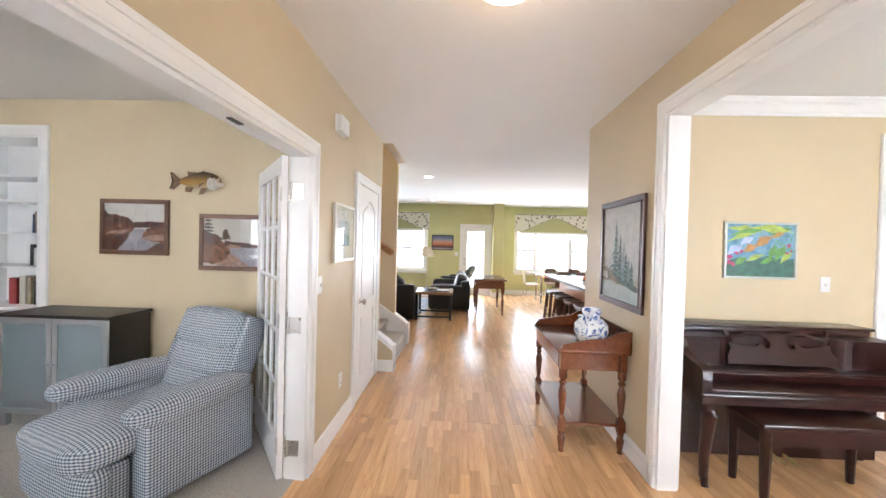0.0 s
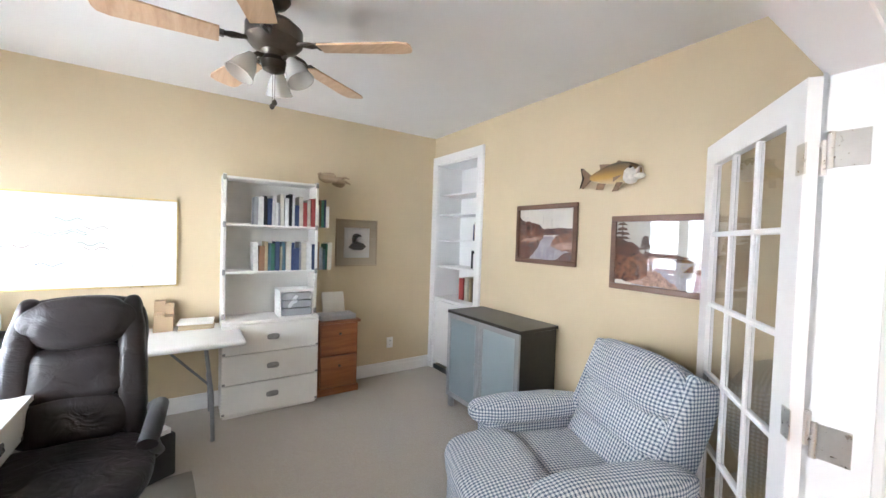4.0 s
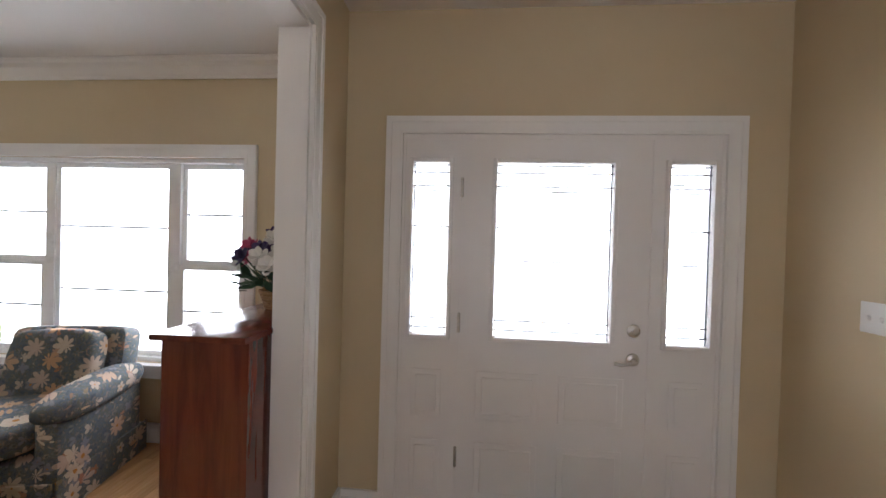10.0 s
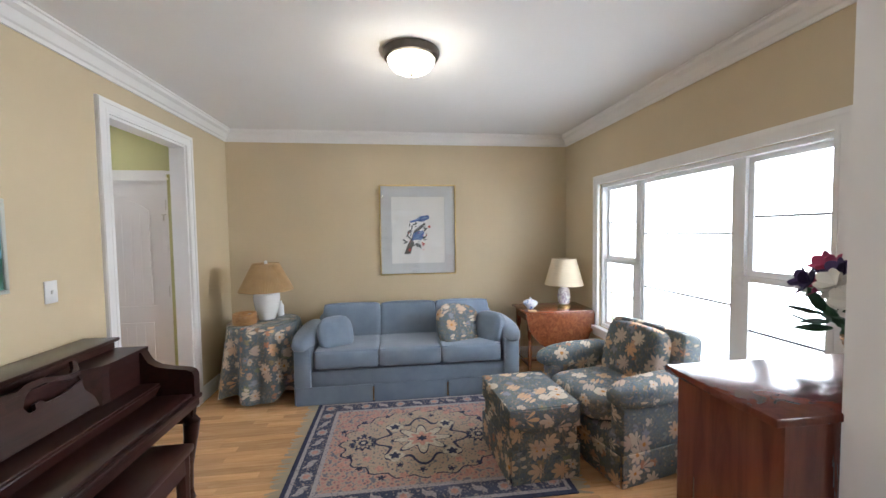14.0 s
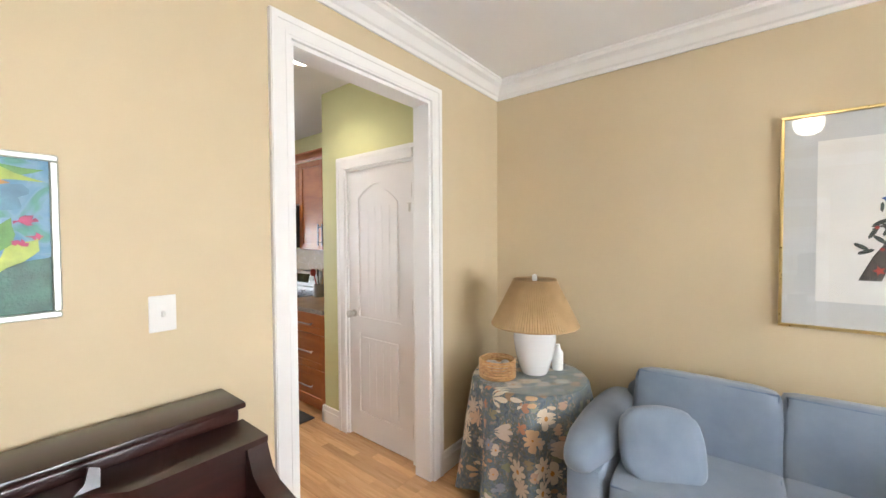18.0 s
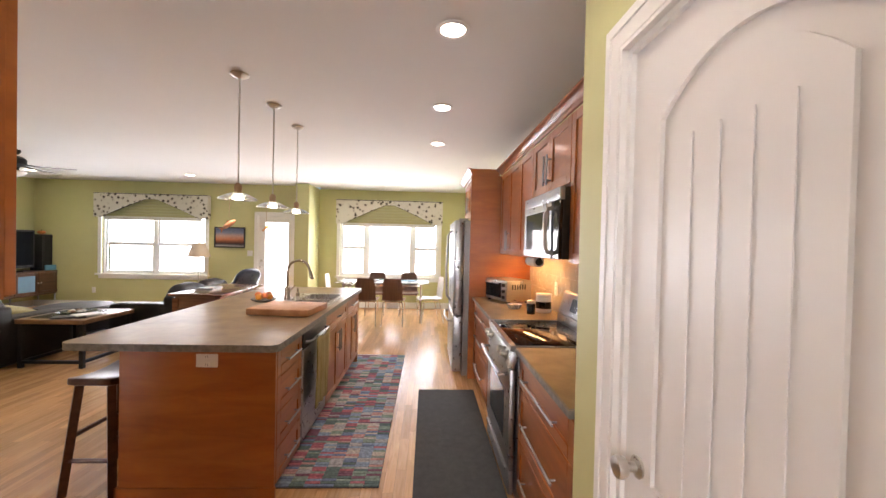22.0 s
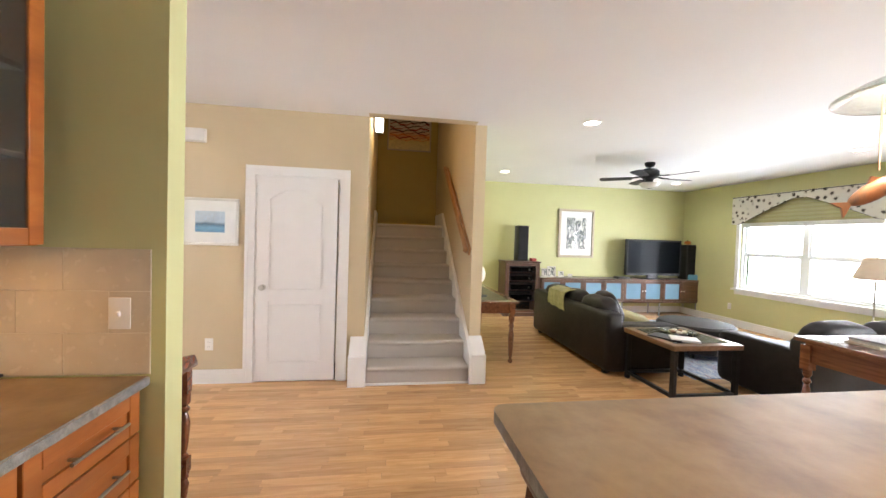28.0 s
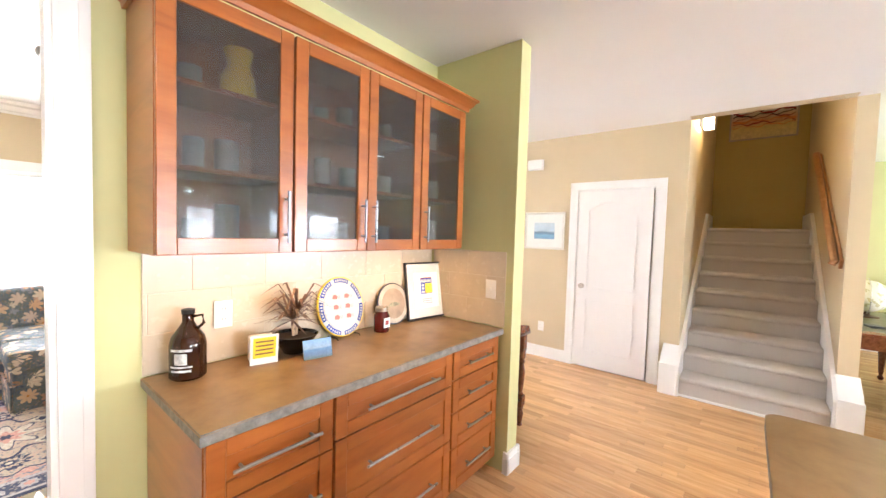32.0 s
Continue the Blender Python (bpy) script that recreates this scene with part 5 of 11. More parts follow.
# low chest beside it
chest = thing("dresser", "low white campaign chest of drawers under the window", "dresser", (-0.66, -0.62, 0), 180)
part("body", box(-0.5, 0.5, -0.34, 0.33, 0.05, 0.745), CAMP, chest)
part("top", box(-0.51, 0.515, -0.352, 0.34, 0.745, 0.765, 0.003, 1), CAMP, chest)
part("plinth", box(-0.49, 0.49, -0.32, 0.31, 0, 0.05), CAMP, chest)
for k in range(3):
    campaign_drawer(chest, -0.49, 0.49, -0.345, 0.06 + 0.228 * k, 0.28 + 0.228 * k)

SCREEN = varied("dark screen", (0.006, 0.007, 0.009), 0.16, amount=0.3, rough_var=0.02, relief=0, spec=0.15)
mon = thing("television", "thin black flat screen television on the chest", "television", (-0.83, -0.5, 0.765), 218)
part("panel", box(-0.36, 0.36, -0.015, 0.02, 0.05, 0.45, 0.006, 2), GLOSSB, mon)
part("screen", box(-0.348, 0.348, -0.0175, -0.015, 0.064, 0.438), SCREEN, mon, smooth=False)
part("stand_neck", box(-0.05, 0.05, -0.01, 0.03, 0.015, 0.09, 0.005, 1), GLOSSB, mon)
part("stand_foot", box(-0.2, 0.2, -0.11, 0.11, 0, 0.015, 0.006, 2), GLOSSB, mon)
single("remote_control", box(-0.025, 0.025, -0.1, 0.1, 0, 0.02, 0.008, 2), BLACK, "black remote control lying on the white chest", "remote", (-1.0, -0.34, 0.765), 100)
# laptop, mug of pens, papers on the desk
lap = thing("laptop", "closed laptop with a red folder on the desk", "laptop", (-1.72, -0.33, 0.76), 20)
part("base", box(-0.17, 0.17, -0.12, 0.12, 0, 0.018, 0.006, 2), BLACK, lap)
part("folder", moved(box(-0.165, 0.165, -0.115, 0.115, 0.02, 0.035, 0.004, 1), pose(-0.04, -0.02, 0, 0, 0, -14)), BOOKC[5], lap)
part("envelope", moved(box(-0.12, 0.12, -0.1, 0.1, 0.0355, 0.06, 0.003, 1), pose(-0.05, -0.02, 0, 0, 0, -10)), PAPER, lap)
mug = thing("pen_mug", "white mug full of pens on the desk", "pen holder", (-2.46, -0.48, 0.76))
part("cup", lathe([(0.045, 0), (0.05, 0.02), (0.05, 0.1), (0.046, 0.1), (0.046, 0.02), (0.01, 0.015)], 20), WHITEP, mug)
for k in range(7):
    a = k * 0.9
    part("pen", tube([(0.015 * math.cos(a), 0.015 * math.sin(a), 0.02), (0.04 * math.cos(a), 0.04 * math.sin(a), rnd(0.14, 0.18))], 0.004, 6), random.choice(BOOKC), mug)
single("phone", box(-0.035, 0.035, -0.06, 0.06, 0, 0.01, 0.004, 2), GLOSSB, "dark phone lying on the desk", "phone", (-2.3, -0.12, 0.76), 20)
single("notepad", box(-0.05, 0.05, -0.08, 0.08, 0, 0.012, 0.002, 1), varied("yellow paper", (0.75, 0.62, 0.25), 0.8), "yellowed notepad on the desk corner", "notepad", (-2.4, -0.05, 0.76), 60)
YEL = varied("yellow card", (0.85, 0.58, 0.02), 0.6, amount=0.05)
stk = thing("note_sheet", "bright yellow sheet of paper hung on the window", "paper", (-2.52, -0.965, 1.02), 180)
part("sheet", moved(box(-0.085, 0.085, -0.003, 0.0, 0, 0.27), pose(0, 0, 0, 0, -4)), YEL, stk, smooth=False)

# office chair
LEATHER = material("dark leather", (0.014, 0.010, 0.010), 0.4, spec=0.35)
lv = coords(LEATHER)
bump(LEATHER, noise_tex(LEATHER, lv, 9, 3, 0.5, 1.6), 0.6, 0.014)
oc = thing("office_chair", "high-backed black leather swivel chair at the desk", "office chair", (-1.94, 0.2, 0), 88)
oc.scale = (1.1, 1.1, 0.95)
for k in range(5):
    a = math.radians(72 * k + 20)
    part("base_arm", tube([(0, 0, 0.13), (0.16 * math.cos(a), 0.16 * math.sin(a), 0.115), (0.31 * math.cos(a), 0.31 * math.sin(a), 0.075)], 0.028, 10, r_end=0.018), BLACK, oc)
    part("caster", joined(moved(lathe([(0.02, -0.022), (0.028, -0.012), (0.028, 0.012), (0.02, 0.022)], 14), pose(0.32 * math.cos(a), 0.32 * math.sin(a), 0.03, 90, 0, math.degrees(a)))), BLACK, oc)
part("gas_lift", lathe([(0.035, 0.1), (0.035, 0.26), (0.022, 0.27), (0.022, 0.42)], 16), BLACK, oc)
part("mechanism", box(-0.1, 0.1, -0.13, 0.13, 0.4, 0.44, 0.01, 1), BLACK, oc)
part("seat", cushion(0.54, 0.56, 0.14, (0, -0.03, 0.5), 0.12, 0.5, 10, 0.008, 1), LEATHER, oc)
back_at = pose(0, 0.25, 0.5, -13)
part("backrest", moved(cushion(0.44, 0.1, 0.72, (0, 0.02, 0.37), 0.06, 0.3, 10, 0.008, 2), back_at), LEATHER, oc)
part("lumbar_pad", moved(cushion(0.33, 0.1, 0.2, (0, -0.035, 0.14), 0.16, 0.4, 9, 0.012, 4), back_at), LEATHER, oc)
part("back_pad", moved(cushion(0.32, 0.09, 0.25, (0, -0.03, 0.36), 0.16, 0.4, 9, 0.014, 7), back_at), LEATHER, oc)
part("headrest", moved(cushion(0.34, 0.11, 0.22, (0, -0.04, 0.61), 0.18, 0.45, 9, 0.012, 5), back_at), LEATHER, oc)
for sx in (-1, 1):
    part("side_bolster", moved(cushion(0.1, 0.13, 0.7, (sx * 0.205, -0.015, 0.36), 0.06, 0.55, 9, 0.008, 6), back_at @ pose(0, 0, 0, 0, -sx * 3, 0)), LEATHER, oc)
for sx in (-1, 1):
    part("armrest_support", tube([(sx * 0.24, 0.05, 0.46), (sx * 0.31, 0.04, 0.52), (sx * 0.31, -0.08, 0.6), (sx * 0.3, -0.14, 0.68)], 0.022, 10), BLACK, oc)
    part("armrest", tube([(sx * 0.28, 0.22, 0.66), (sx * 0.305, 0.1, 0.72), (sx * 0.305, -0.1, 0.72), (sx * 0.295, -0.19, 0.68)], 0.034, 12), BLACK, oc)
MATG = varied("chair mat", (0.2, 0.18, 0.15), 0.6, amount=0.1)
single("chair_mat", prism([(-0.62, -0.5), (0.62, -0.5), (0.62, 0.5), (-0.62, 0.5)], 0.006, 0.011, "z"), MATG, "flat grey-brown mat under the office chair", "floor mat", (-1.95, 0.22, 0), 4)
bx = thing("document_box", "dark document case standing under the table", "case", (-2.75, 0.42, 0.006), 30)
part("body", box(-0.19, 0.19, -0.09, 0.09, 0, 0.26, 0.01, 2), BLACK, bx)
part("papers", box(-0.17, 0.17, -0.07, 0.07, 0.26, 0.29), PAPER, bx)

# glass-fronted dark cabinet
ESPR = wood("espresso veneer", (0.006, 0.004, 0.004), (0.011, 0.008, 0.007), (0.018, 0.013, 0.011), 0.35)
FROST = material("frosted glass", (0.62, 0.72, 0.74), 0.35)
bsdf(FROST).inputs["Transmission Weight"].default_value = 0.85
ALU = varied("aluminium frame", (0.55, 0.56, 0.57), 0.35, 0.9)
gc = thing("glass_cabinet", "black-brown cabinet with two frosted glass doors in aluminium frames", "cabinet", (-2.15, 3.0, 0), 0)
part("body", boxes((-0.44, 0.44, -0.39, -0.01, 0.1, 0.12), (-0.44, -0.42, -0.39, -0.01, 0.12, 0.85), (0.42, 0.44, -0.39, -0.01, 0.12, 0.85), (-0.42, 0.42, -0.02, -0.01, 0.12, 0.85)), ESPR, gc, smooth=False)
part("top", box(-0.45, 0.45, -0.41, 0, 0.85, 0.875, 0.002, 1), ESPR, gc)
part("shelf", box(-0.42, 0.42, -0.36, -0.02, 0.48, 0.5), ESPR, gc)
for sx in (-0.41, 0.41):
    for y in (-0.37, -0.04):
        part("leg", box(sx - 0.02, sx + 0.02, y - 0.02, y + 0.02, 0, 0.1), ALU, gc)
for a, b in ((-0.44, -0.003), (0.003, 0.44)):
    dr = part("door", boxes((a, b, -0.41, -0.392, 0.11, 0.15), (a, b, -0.41, -0.392, 0.81, 0.85), (a, a + 0.04, -0.41, -0.392, 0.15, 0.81), (b - 0.04, b, -0.41, -0.392, 0.15, 0.81)), ALU, gc, smooth=False)
    part("door_glass", box(a + 0.04, b - 0.04, -0.404, -0.398, 0.15, 0.81), FROST, dr, smooth=False)
    kx = b - 0.02 if a < 0 else a + 0.02
    part("knob", moved(lathe([(0.005, 0), (0.005, 0.012), (0.01, 0.02), (0.006, 0.025)], 12), pose(kx, -0.41, 0.5, 90)), ALU, dr)
for k, (x, z, w, h, mt) in enumerate(((-0.3, 0.5, 0.16, 0.2, BOOKC[8]), (-0.12, 0.5, 0.12, 0.13, BOOKC[4]), (0.2, 0.5, 0.2, 0.1, BOOKC[3]), (0.22, 0.12, 0.25, 0.18, WHITEP), (-0.25, 0.12, 0.3, 0.12, BOOKC[5]), (-0.2, 0.24, 0.2, 0.06, BOOKC[8]))):
    single("storage_box", box(-w / 2, w / 2, -0.12, 0.12, 0, h, 0.006, 1), mt, "small box kept behind the frosted glass", "box", (-2.15 + x, 2.78, z + (0.0 if z != 0.24 else 0)))

# built-in shelves in the niche
niche = thing("built_in_shelves", "white built-in shelves over a cupboard in a wall niche", "shelves", (-3.125, 3.02, 0))
tagged(niche, kind="structure")
WHITES = TRIM
part("niche_lining", boxes((-0.365, 0.365, 0.33, 0.35, 0.06, 2.35), (-0.365, -0.35, 0.0, 0.33, 0.06, 2.35), (0.35, 0.365, 0.0, 0.33, 0.06, 2.35), (-0.35, 0.35, 0.0, 0.33, 2.335, 2.35), (-0.365, 0.365, 0.0, 0.35, 0.0, 0.06)), WHITES, niche, smooth=False)
for z in (1.2, 1.5, 1.79, 2.01):
    part("shelf", box(-0.35, 0.35, 0.02, 0.33, z - 0.02, z, 0.003, 1), WHITES, niche)
part("counter", box(-0.35, 0.35, -0.015, 0.33, 0.81, 0.84, 0.004, 1), WHITES, niche)
for a, b in ((-0.348, -0.002), (0.002, 0.348)):
    dd = part("cupboard_door", boxes((a, b, 0.0, 0.02, 0.09, 0.8), (a + 0.07, b - 0.07, -0.004, 0.0, 0.16, 0.73), bev=0.003), WHITES, niche)
    part("knob", moved(lathe([(0.005, 0), (0.012, 0.02), (0.006, 0.026)], 12), pose((b - 0.035) if a < -0.1 else a + 0.035, 0.0, 0.7, 90)), NICKEL, dd)
for x, z, L in ((-3.06, 1.5, 0.19), (-3.08, 1.2, 0.21)):
    book_row(x + 0.08, 3.16, z, L, "x", 0.16, 0.22, 0.14)
for k, (x, w, h, mt) in enumerate(((-3.3, 0.075, 0.24, BOOKC[5]), (-3.2, 0.06, 0.26, BOOKC[2]), (-3.12, 0.03, 0.25, BOOKC[6]), (-3.06, 0.06, 0.22, BOOKC[1]), (-2.98, 0.09, 0.24, BOOKC[3]))):
    book((x + 0.1, 3.16, 0.84), "x", w, 0.18, h, mt, 0)
for o in list(scene.objects):
    if o.name.startswith("book") and o.type == "EMPTY" and o.location.y > 3.0 and o.location.x < -2:
        o.location.y = 3.15

# framed river photographs and the mounted fish
FRW = wood("brown picture moulding", (0.07, 0.03, 0.015), (0.13, 0.06, 0.03), (0.18, 0.09, 0.05), 0.45)
# pictures made of flat printed shapes
def jagged(pts, amp, seed, cuts=4):
    """The outline with each edge broken into small uneven steps."""
    rg_ = random.Random(seed)
    out = []
    for (u0, v0), (u1, v1) in zip(pts, pts[1:] + pts[:1]):
        for q in range(cuts):
            k = q / cuts
            edge = u0 in (0, 100) and u1 == u0 or v0 in (0, 100) and v1 == v0
            j = 0 if q == 0 or edge else amp
            out.append((min(100, max(0, u0 + (u1 - u0) * k + rg_.uniform(-j, j))), min(100, max(0, v0 + (v1 - v0) * k + rg_.uniform(-j, j)))))
    return out


def printed(p, w, h, fw, name, pts, mt, lay):
    """One flat shape on a picture's sheet, from points on a 100 by 100 grid."""
    a, b = (w - 2 * fw) / 100, (h - 2 * fw) / 100
    part(name, prism([((u - 50) * a, fw + v * b) for u, v in pts], -0.0150 - 0.0002 * lay, -0.0144, "y"), mt, p, smooth=False)


PSKY = varied("pale photograph sky", (0.66, 0.62, 0.55), 0.5, amount=0.06, scale=5)
PWOOD = varied("sepia woods", (0.10, 0.035, 0.02), 0.6, amount=0.9, scale=26)
PRUST = varied("rust bank", (0.19, 0.075, 0.035), 0.6, amount=0.9, scale=30)
PROCK = varied("pale sepia rock", (0.42, 0.26, 0.19), 0.6, amount=0.4, scale=34)
PWATER = varied("grey sepia water", (0.36, 0.33, 0.36), 0.5, amount=0.25, scale=14)
PPINE = varied("dark sepia pine", (0.10, 0.05, 0.03), 0.6, amount=0.5, scale=50)

ph = framed("framed_photograph", "brown-framed sepia photograph of a river gorge", pose(-1.88, 3.02, 1.333), 0.617, 0.48, FRW, 0.038, art=PSKY)
PH = (ph, 0.617, 0.48, 0.038)
printed(*PH, "printed_hill", jagged([(40, 50), (100, 48), (100, 62), (80, 63), (55, 62), (40, 58)], 1.2, 2), PWOOD, 0)
printed(*PH, "printed_water", [(0, 0), (100, 0), (100, 36), (62, 46), (50, 46), (34, 36), (0, 30)], PWATER, 1)
printed(*PH, "printed_bank", jagged([(0, 30), (36, 34), (48, 42), (50, 56), (40, 68), (22, 76), (0, 78)], 1.6, 3), PRUST, 2)
printed(*PH, "printed_woods", jagged([(0, 52), (12, 50), (30, 56), (46, 52), (48, 60), (36, 71), (20, 77), (8, 76), (0, 86)], 1.8, 4), PWOOD, 3)
printed(*PH, "printed_rock", jagged([(4, 34), (30, 36), (42, 42), (36, 44), (10, 40)], 1.2, 5), PROCK, 3)
printed(*PH, "printed_reflection", jagged([(0, 0), (22, 0), (36, 20), (42, 36), (20, 33), (0, 30)], 1.5, 6), PWOOD, 2)
printed(*PH, "printed_bank", jagged([(62, 28), (80, 20), (100, 18), (100, 50), (84, 52), (70, 46)], 1.8, 7), PRUST, 2)
printed(*PH, "printed_rock", jagged([(62, 27), (84, 20), (100, 24), (100, 34), (78, 34)], 1.4, 8), PROCK, 3)
printed(*PH, "printed_shore", jagged([(70, 0), (100, 0), (100, 17), (86, 14)], 2.0, 9), PWOOD, 2)
ph = framed("framed_photograph", "brown-framed sepia photograph of a pine shore", pose(-0.99, 3.02, 1.22), 0.62, 0.48, FRW, 0.038, art=PSKY)
PH = (ph, 0.62, 0.48, 0.038)
printed(*PH, "printed_water", [(20, 0), (100, 0), (100, 40), (40, 40)], PWATER, 0)
printed(*PH, "printed_hill", jagged([(34, 42), (100, 38), (100, 44), (80, 48), (60, 51), (34, 53)], 1.0, 12), PWOOD, 1)
printed(*PH, "printed_hill", jagged([(76, 26), (100, 24), (100, 38), (86, 37)], 1.2, 13), PWOOD, 2)
printed(*PH, "printed_bank", jagged([(0, 6), (30, 2), (46, 14), (44, 32), (38, 46), (20, 60), (0, 66)], 2.0, 14), PRUST, 2)
printed(*PH, "printed_rock", jagged([(14, 4), (60, 0), (74, 0), (60, 14), (46, 26), (40, 24), (34, 12)], 1.8, 15), PROCK, 3)
printed(*PH, "printed_rock", jagged([(36, 38), (58, 38), (60, 42), (44, 47)], 1.0, 16), PROCK, 3)
printed(*PH, "printed_woods", jagged([(0, 48), (16, 44), (30, 50), (26, 62), (0, 76)], 2.4, 17), PWOOD, 3)
for q, (cu, v0, v1, ru) in enumerate(((7, 52, 98, 13), (36, 50, 76, 9))):
    printed(*PH, "printed_trunk", [(cu - 0.8, v0), (cu + 0.8, v0), (cu + 0.4, v1), (cu - 0.4, v1)], PPINE, 4)
    for k in range(5):
        vv = v0 + (v1 - v0) * (0.3 + 0.16 * k)
        rr_u = ru * (1 - 0.13 * k)
        printed(*PH, "printed_bough", jagged([(max(0, cu - rr_u), vv - 1.5), (cu + rr_u, vv - 1), (cu + rr_u * 0.6, vv + 2), (cu, vv + 4), (max(0, cu - rr_u * 0.7), vv + 1.8)], 1.0, 20 + 5 * q + k), PPINE, 4 + k % 2)
FISH = material("painted bass skin", (0.3, 0.2, 0.07), 0.25)
sp = add(FISH, "ShaderNodeSeparateXYZ")
link(FISH, add(FISH, "ShaderNodeTexCoord").outputs["Object"], sp.inputs[0])
mrf = add(FISH, "ShaderNodeMapRange")
mrf.inputs[1].default_value, mrf.inputs[2].default_value = -0.08, 0.08
link(FISH, sp.outputs[2], mrf.inputs[0])
link(FISH, ramp(FISH, mrf.outputs[0], [(0.1, (0.55, 0.45, 0.3)), (0.4, (0.42, 0.24, 0.06)), (0.7, (0.17, 0.1, 0.04)), (0.95, (0.05, 0.04, 0.025))]), bsdf(FISH).inputs["Base Color"])
bump(FISH, noise_tex(FISH, coords(FISH), 140, 2), 0.5, 0.002)
fish = thing("mounted_fish", "mounted brown bass with spread fins on the wall", "mounted fish", (-1.285, 2.98, 1.97))
n, rings = 16, []
bmf = bmesh.new()
for i in range(15):
    u = i / 14
    r = 0.075 * math.sin(math.pi * (0.08 + 0.86 * (1 - u))) ** 0.8 * (0.35 + 0.65 * (u ** 0.6)) + 0.008
    if u > 0.93:
        r *= 0.8
    rings.append([bmf.verts.new((-0.18 + 0.36 * u, 0.45 * r * math.cos(2 * math.pi * k / n), 1.05 * r * math.sin(2 * math.pi * k / n) + 0.012 * math.sin(u * 3))) for k in range(n)])
for a, b in zip(rings, rings[1:]):
    for k in range(n):
        bmf.faces.new((a[k], a[(k + 1) % n], b[(k + 1) % n], b[k]))
bmf.faces.new(rings[0][::-1])
bmf.faces.new(rings[-1])
bmesh.ops.recalc_face_normals(bmf, faces=bmf.faces[:])
part("body", bmf, FISH, fish)
FIN = varied("dark fin", (0.16, 0.085, 0.04), 0.5, amount=0.3, scale=60)
part("tail", prism([(-0.17, 0.015), (-0.24, 0.075), (-0.25, 0.06), (-0.225, 0.0), (-0.25, -0.06), (-0.235, -0.07), (-0.17, -0.015)], -0.005, 0.005, "y"), FIN, fish)
part("dorsal_fin", prism([(-0.1, 0.045), (-0.11, 0.085), (-0.04, 0.08), (-0.01, 0.07), (0.03, 0.095), (0.09, 0.07), (0.1, 0.05)], -0.004, 0.004, "y"), FIN, fish)
part("anal_fin", prism([(-0.12, -0.04), (-0.13, -0.085), (-0.08, -0.09), (-0.06, -0.05)], -0.004, 0.004, "y"), FIN, fish)
part("belly_fin", prism([(0.03, -0.05), (0.0, -0.11), (0.04, -0.105), (0.07, -0.055)], -0.02, -0.012, "y"), FIN, fish)
part("side_fin", prism([(0.08, -0.01), (0.02, -0.05), (0.02, -0.02)], -0.045, -0.038, "y"), FIN, fish)
part("eye", moved(lathe([(0.009, 0), (0.008, 0.006), (0.002, 0.009)], 12), pose(0.125, -0.024, 0.035, 90)), GLOSSB, fish)
part("mouth", moved(lathe([(0.03, 0), (0.022, -0.02)], 14), pose(0.178, 0, 0.01, 0, 90, 0)), varied("pale fish mouth", (0.6, 0.5, 0.42), 0.4), fish)
PALEF = varied("pale fish cheek", (0.62, 0.58, 0.52), 0.35, amount=0.15, scale=40)
part("gill_cover", cushion(0.075, 0.066, 0.085, (0.115, 0, -0.012), 0.3, 0.5, 8), PALEF, fish, "pale white gill cover")
part("lower_jaw", cushion(0.06, 0.04, 0.03, (0.168, 0, -0.022), 0.3, 0.5, 6), PALEF, fish)
part("tail_edge", prism([(-0.236, 0.074), (-0.25, 0.06), (-0.225, 0.0), (-0.25, -0.06), (-0.262, -0.066), (-0.24, 0.0), (-0.258, 0.076)], -0.005, 0.005, "y"), GLOSSB, fish)
part("wall_peg", tube([(0, 0.0, 0), (0, 0.04, 0)], 0.012, 8), FIN, fish)

# recliner in a small blue and white check
CHECK = material("blue and white check cloth", (0.45, 0.5, 0.58), 0.9)
ctc = add(CHECK, "ShaderNodeTexCoord")
cps, cns = add(CHECK, "ShaderNodeSeparateXYZ"), add(CHECK, "ShaderNodeSeparateXYZ")
link(CHECK, ctc.outputs["Object"], cps.inputs[0])
link(CHECK, ctc.outputs["Normal"], cns.inputs[0])


def calc(m, op, a, b=None):
    n = add(m, "ShaderNodeMath")
    n.operation = op
    for i, v in enumerate((a, b)):
        if v is None:
            continue
        if isinstance(v, (int, float)):
            n.inputs[i].default_value = v
        else:
            link(m, v, n.inputs[i])
    return n.outputs[0]


# gingham: two sets of woven stripes, those across the surface's own facing left out
tot_, wsum_ = None, None
for q_ in range(3):
    stripe_ = calc(CHECK, "GREATER_THAN", calc(CHECK, "SINE", calc(CHECK, "MULTIPLY", cps.outputs[q_], 2 * math.pi / 0.017)), 0.1)
    wt_ = calc(CHECK, "SUBTRACT", 1.0, calc(CHECK, "ABSOLUTE", cns.outputs[q_]))
    sw_ = calc(CHECK, "MULTIPLY", stripe_, wt_)
    tot_ = sw_ if tot_ is None else calc(CHECK, "ADD", tot_, sw_)
    wsum_ = wt_ if wsum_ is None else calc(CHECK, "ADD", wsum_, wt_)
link(CHECK, ramp(CHECK, calc(CHECK, "DIVIDE", tot_, wsum_), [(0.1, (0.60, 0.60, 0.58)), (0.5, (0.26, 0.29, 0.33)), (0.9, (0.06, 0.085, 0.13))]), bsdf(CHECK).inputs["Base Color"])
bump(CHECK, noise_tex(CHECK, coords(CHECK), 240, 2), 0.4, 0.002)
rc = thing("recliner", "padded recliner armchair in small blue and white check", "recliner", (-0.98, 2.27, 0), -20)
part("base", box(-0.3, 0.3, -0.33, 0.3, 0.03, 0.3, 0.02, 2), CHECK, rc)
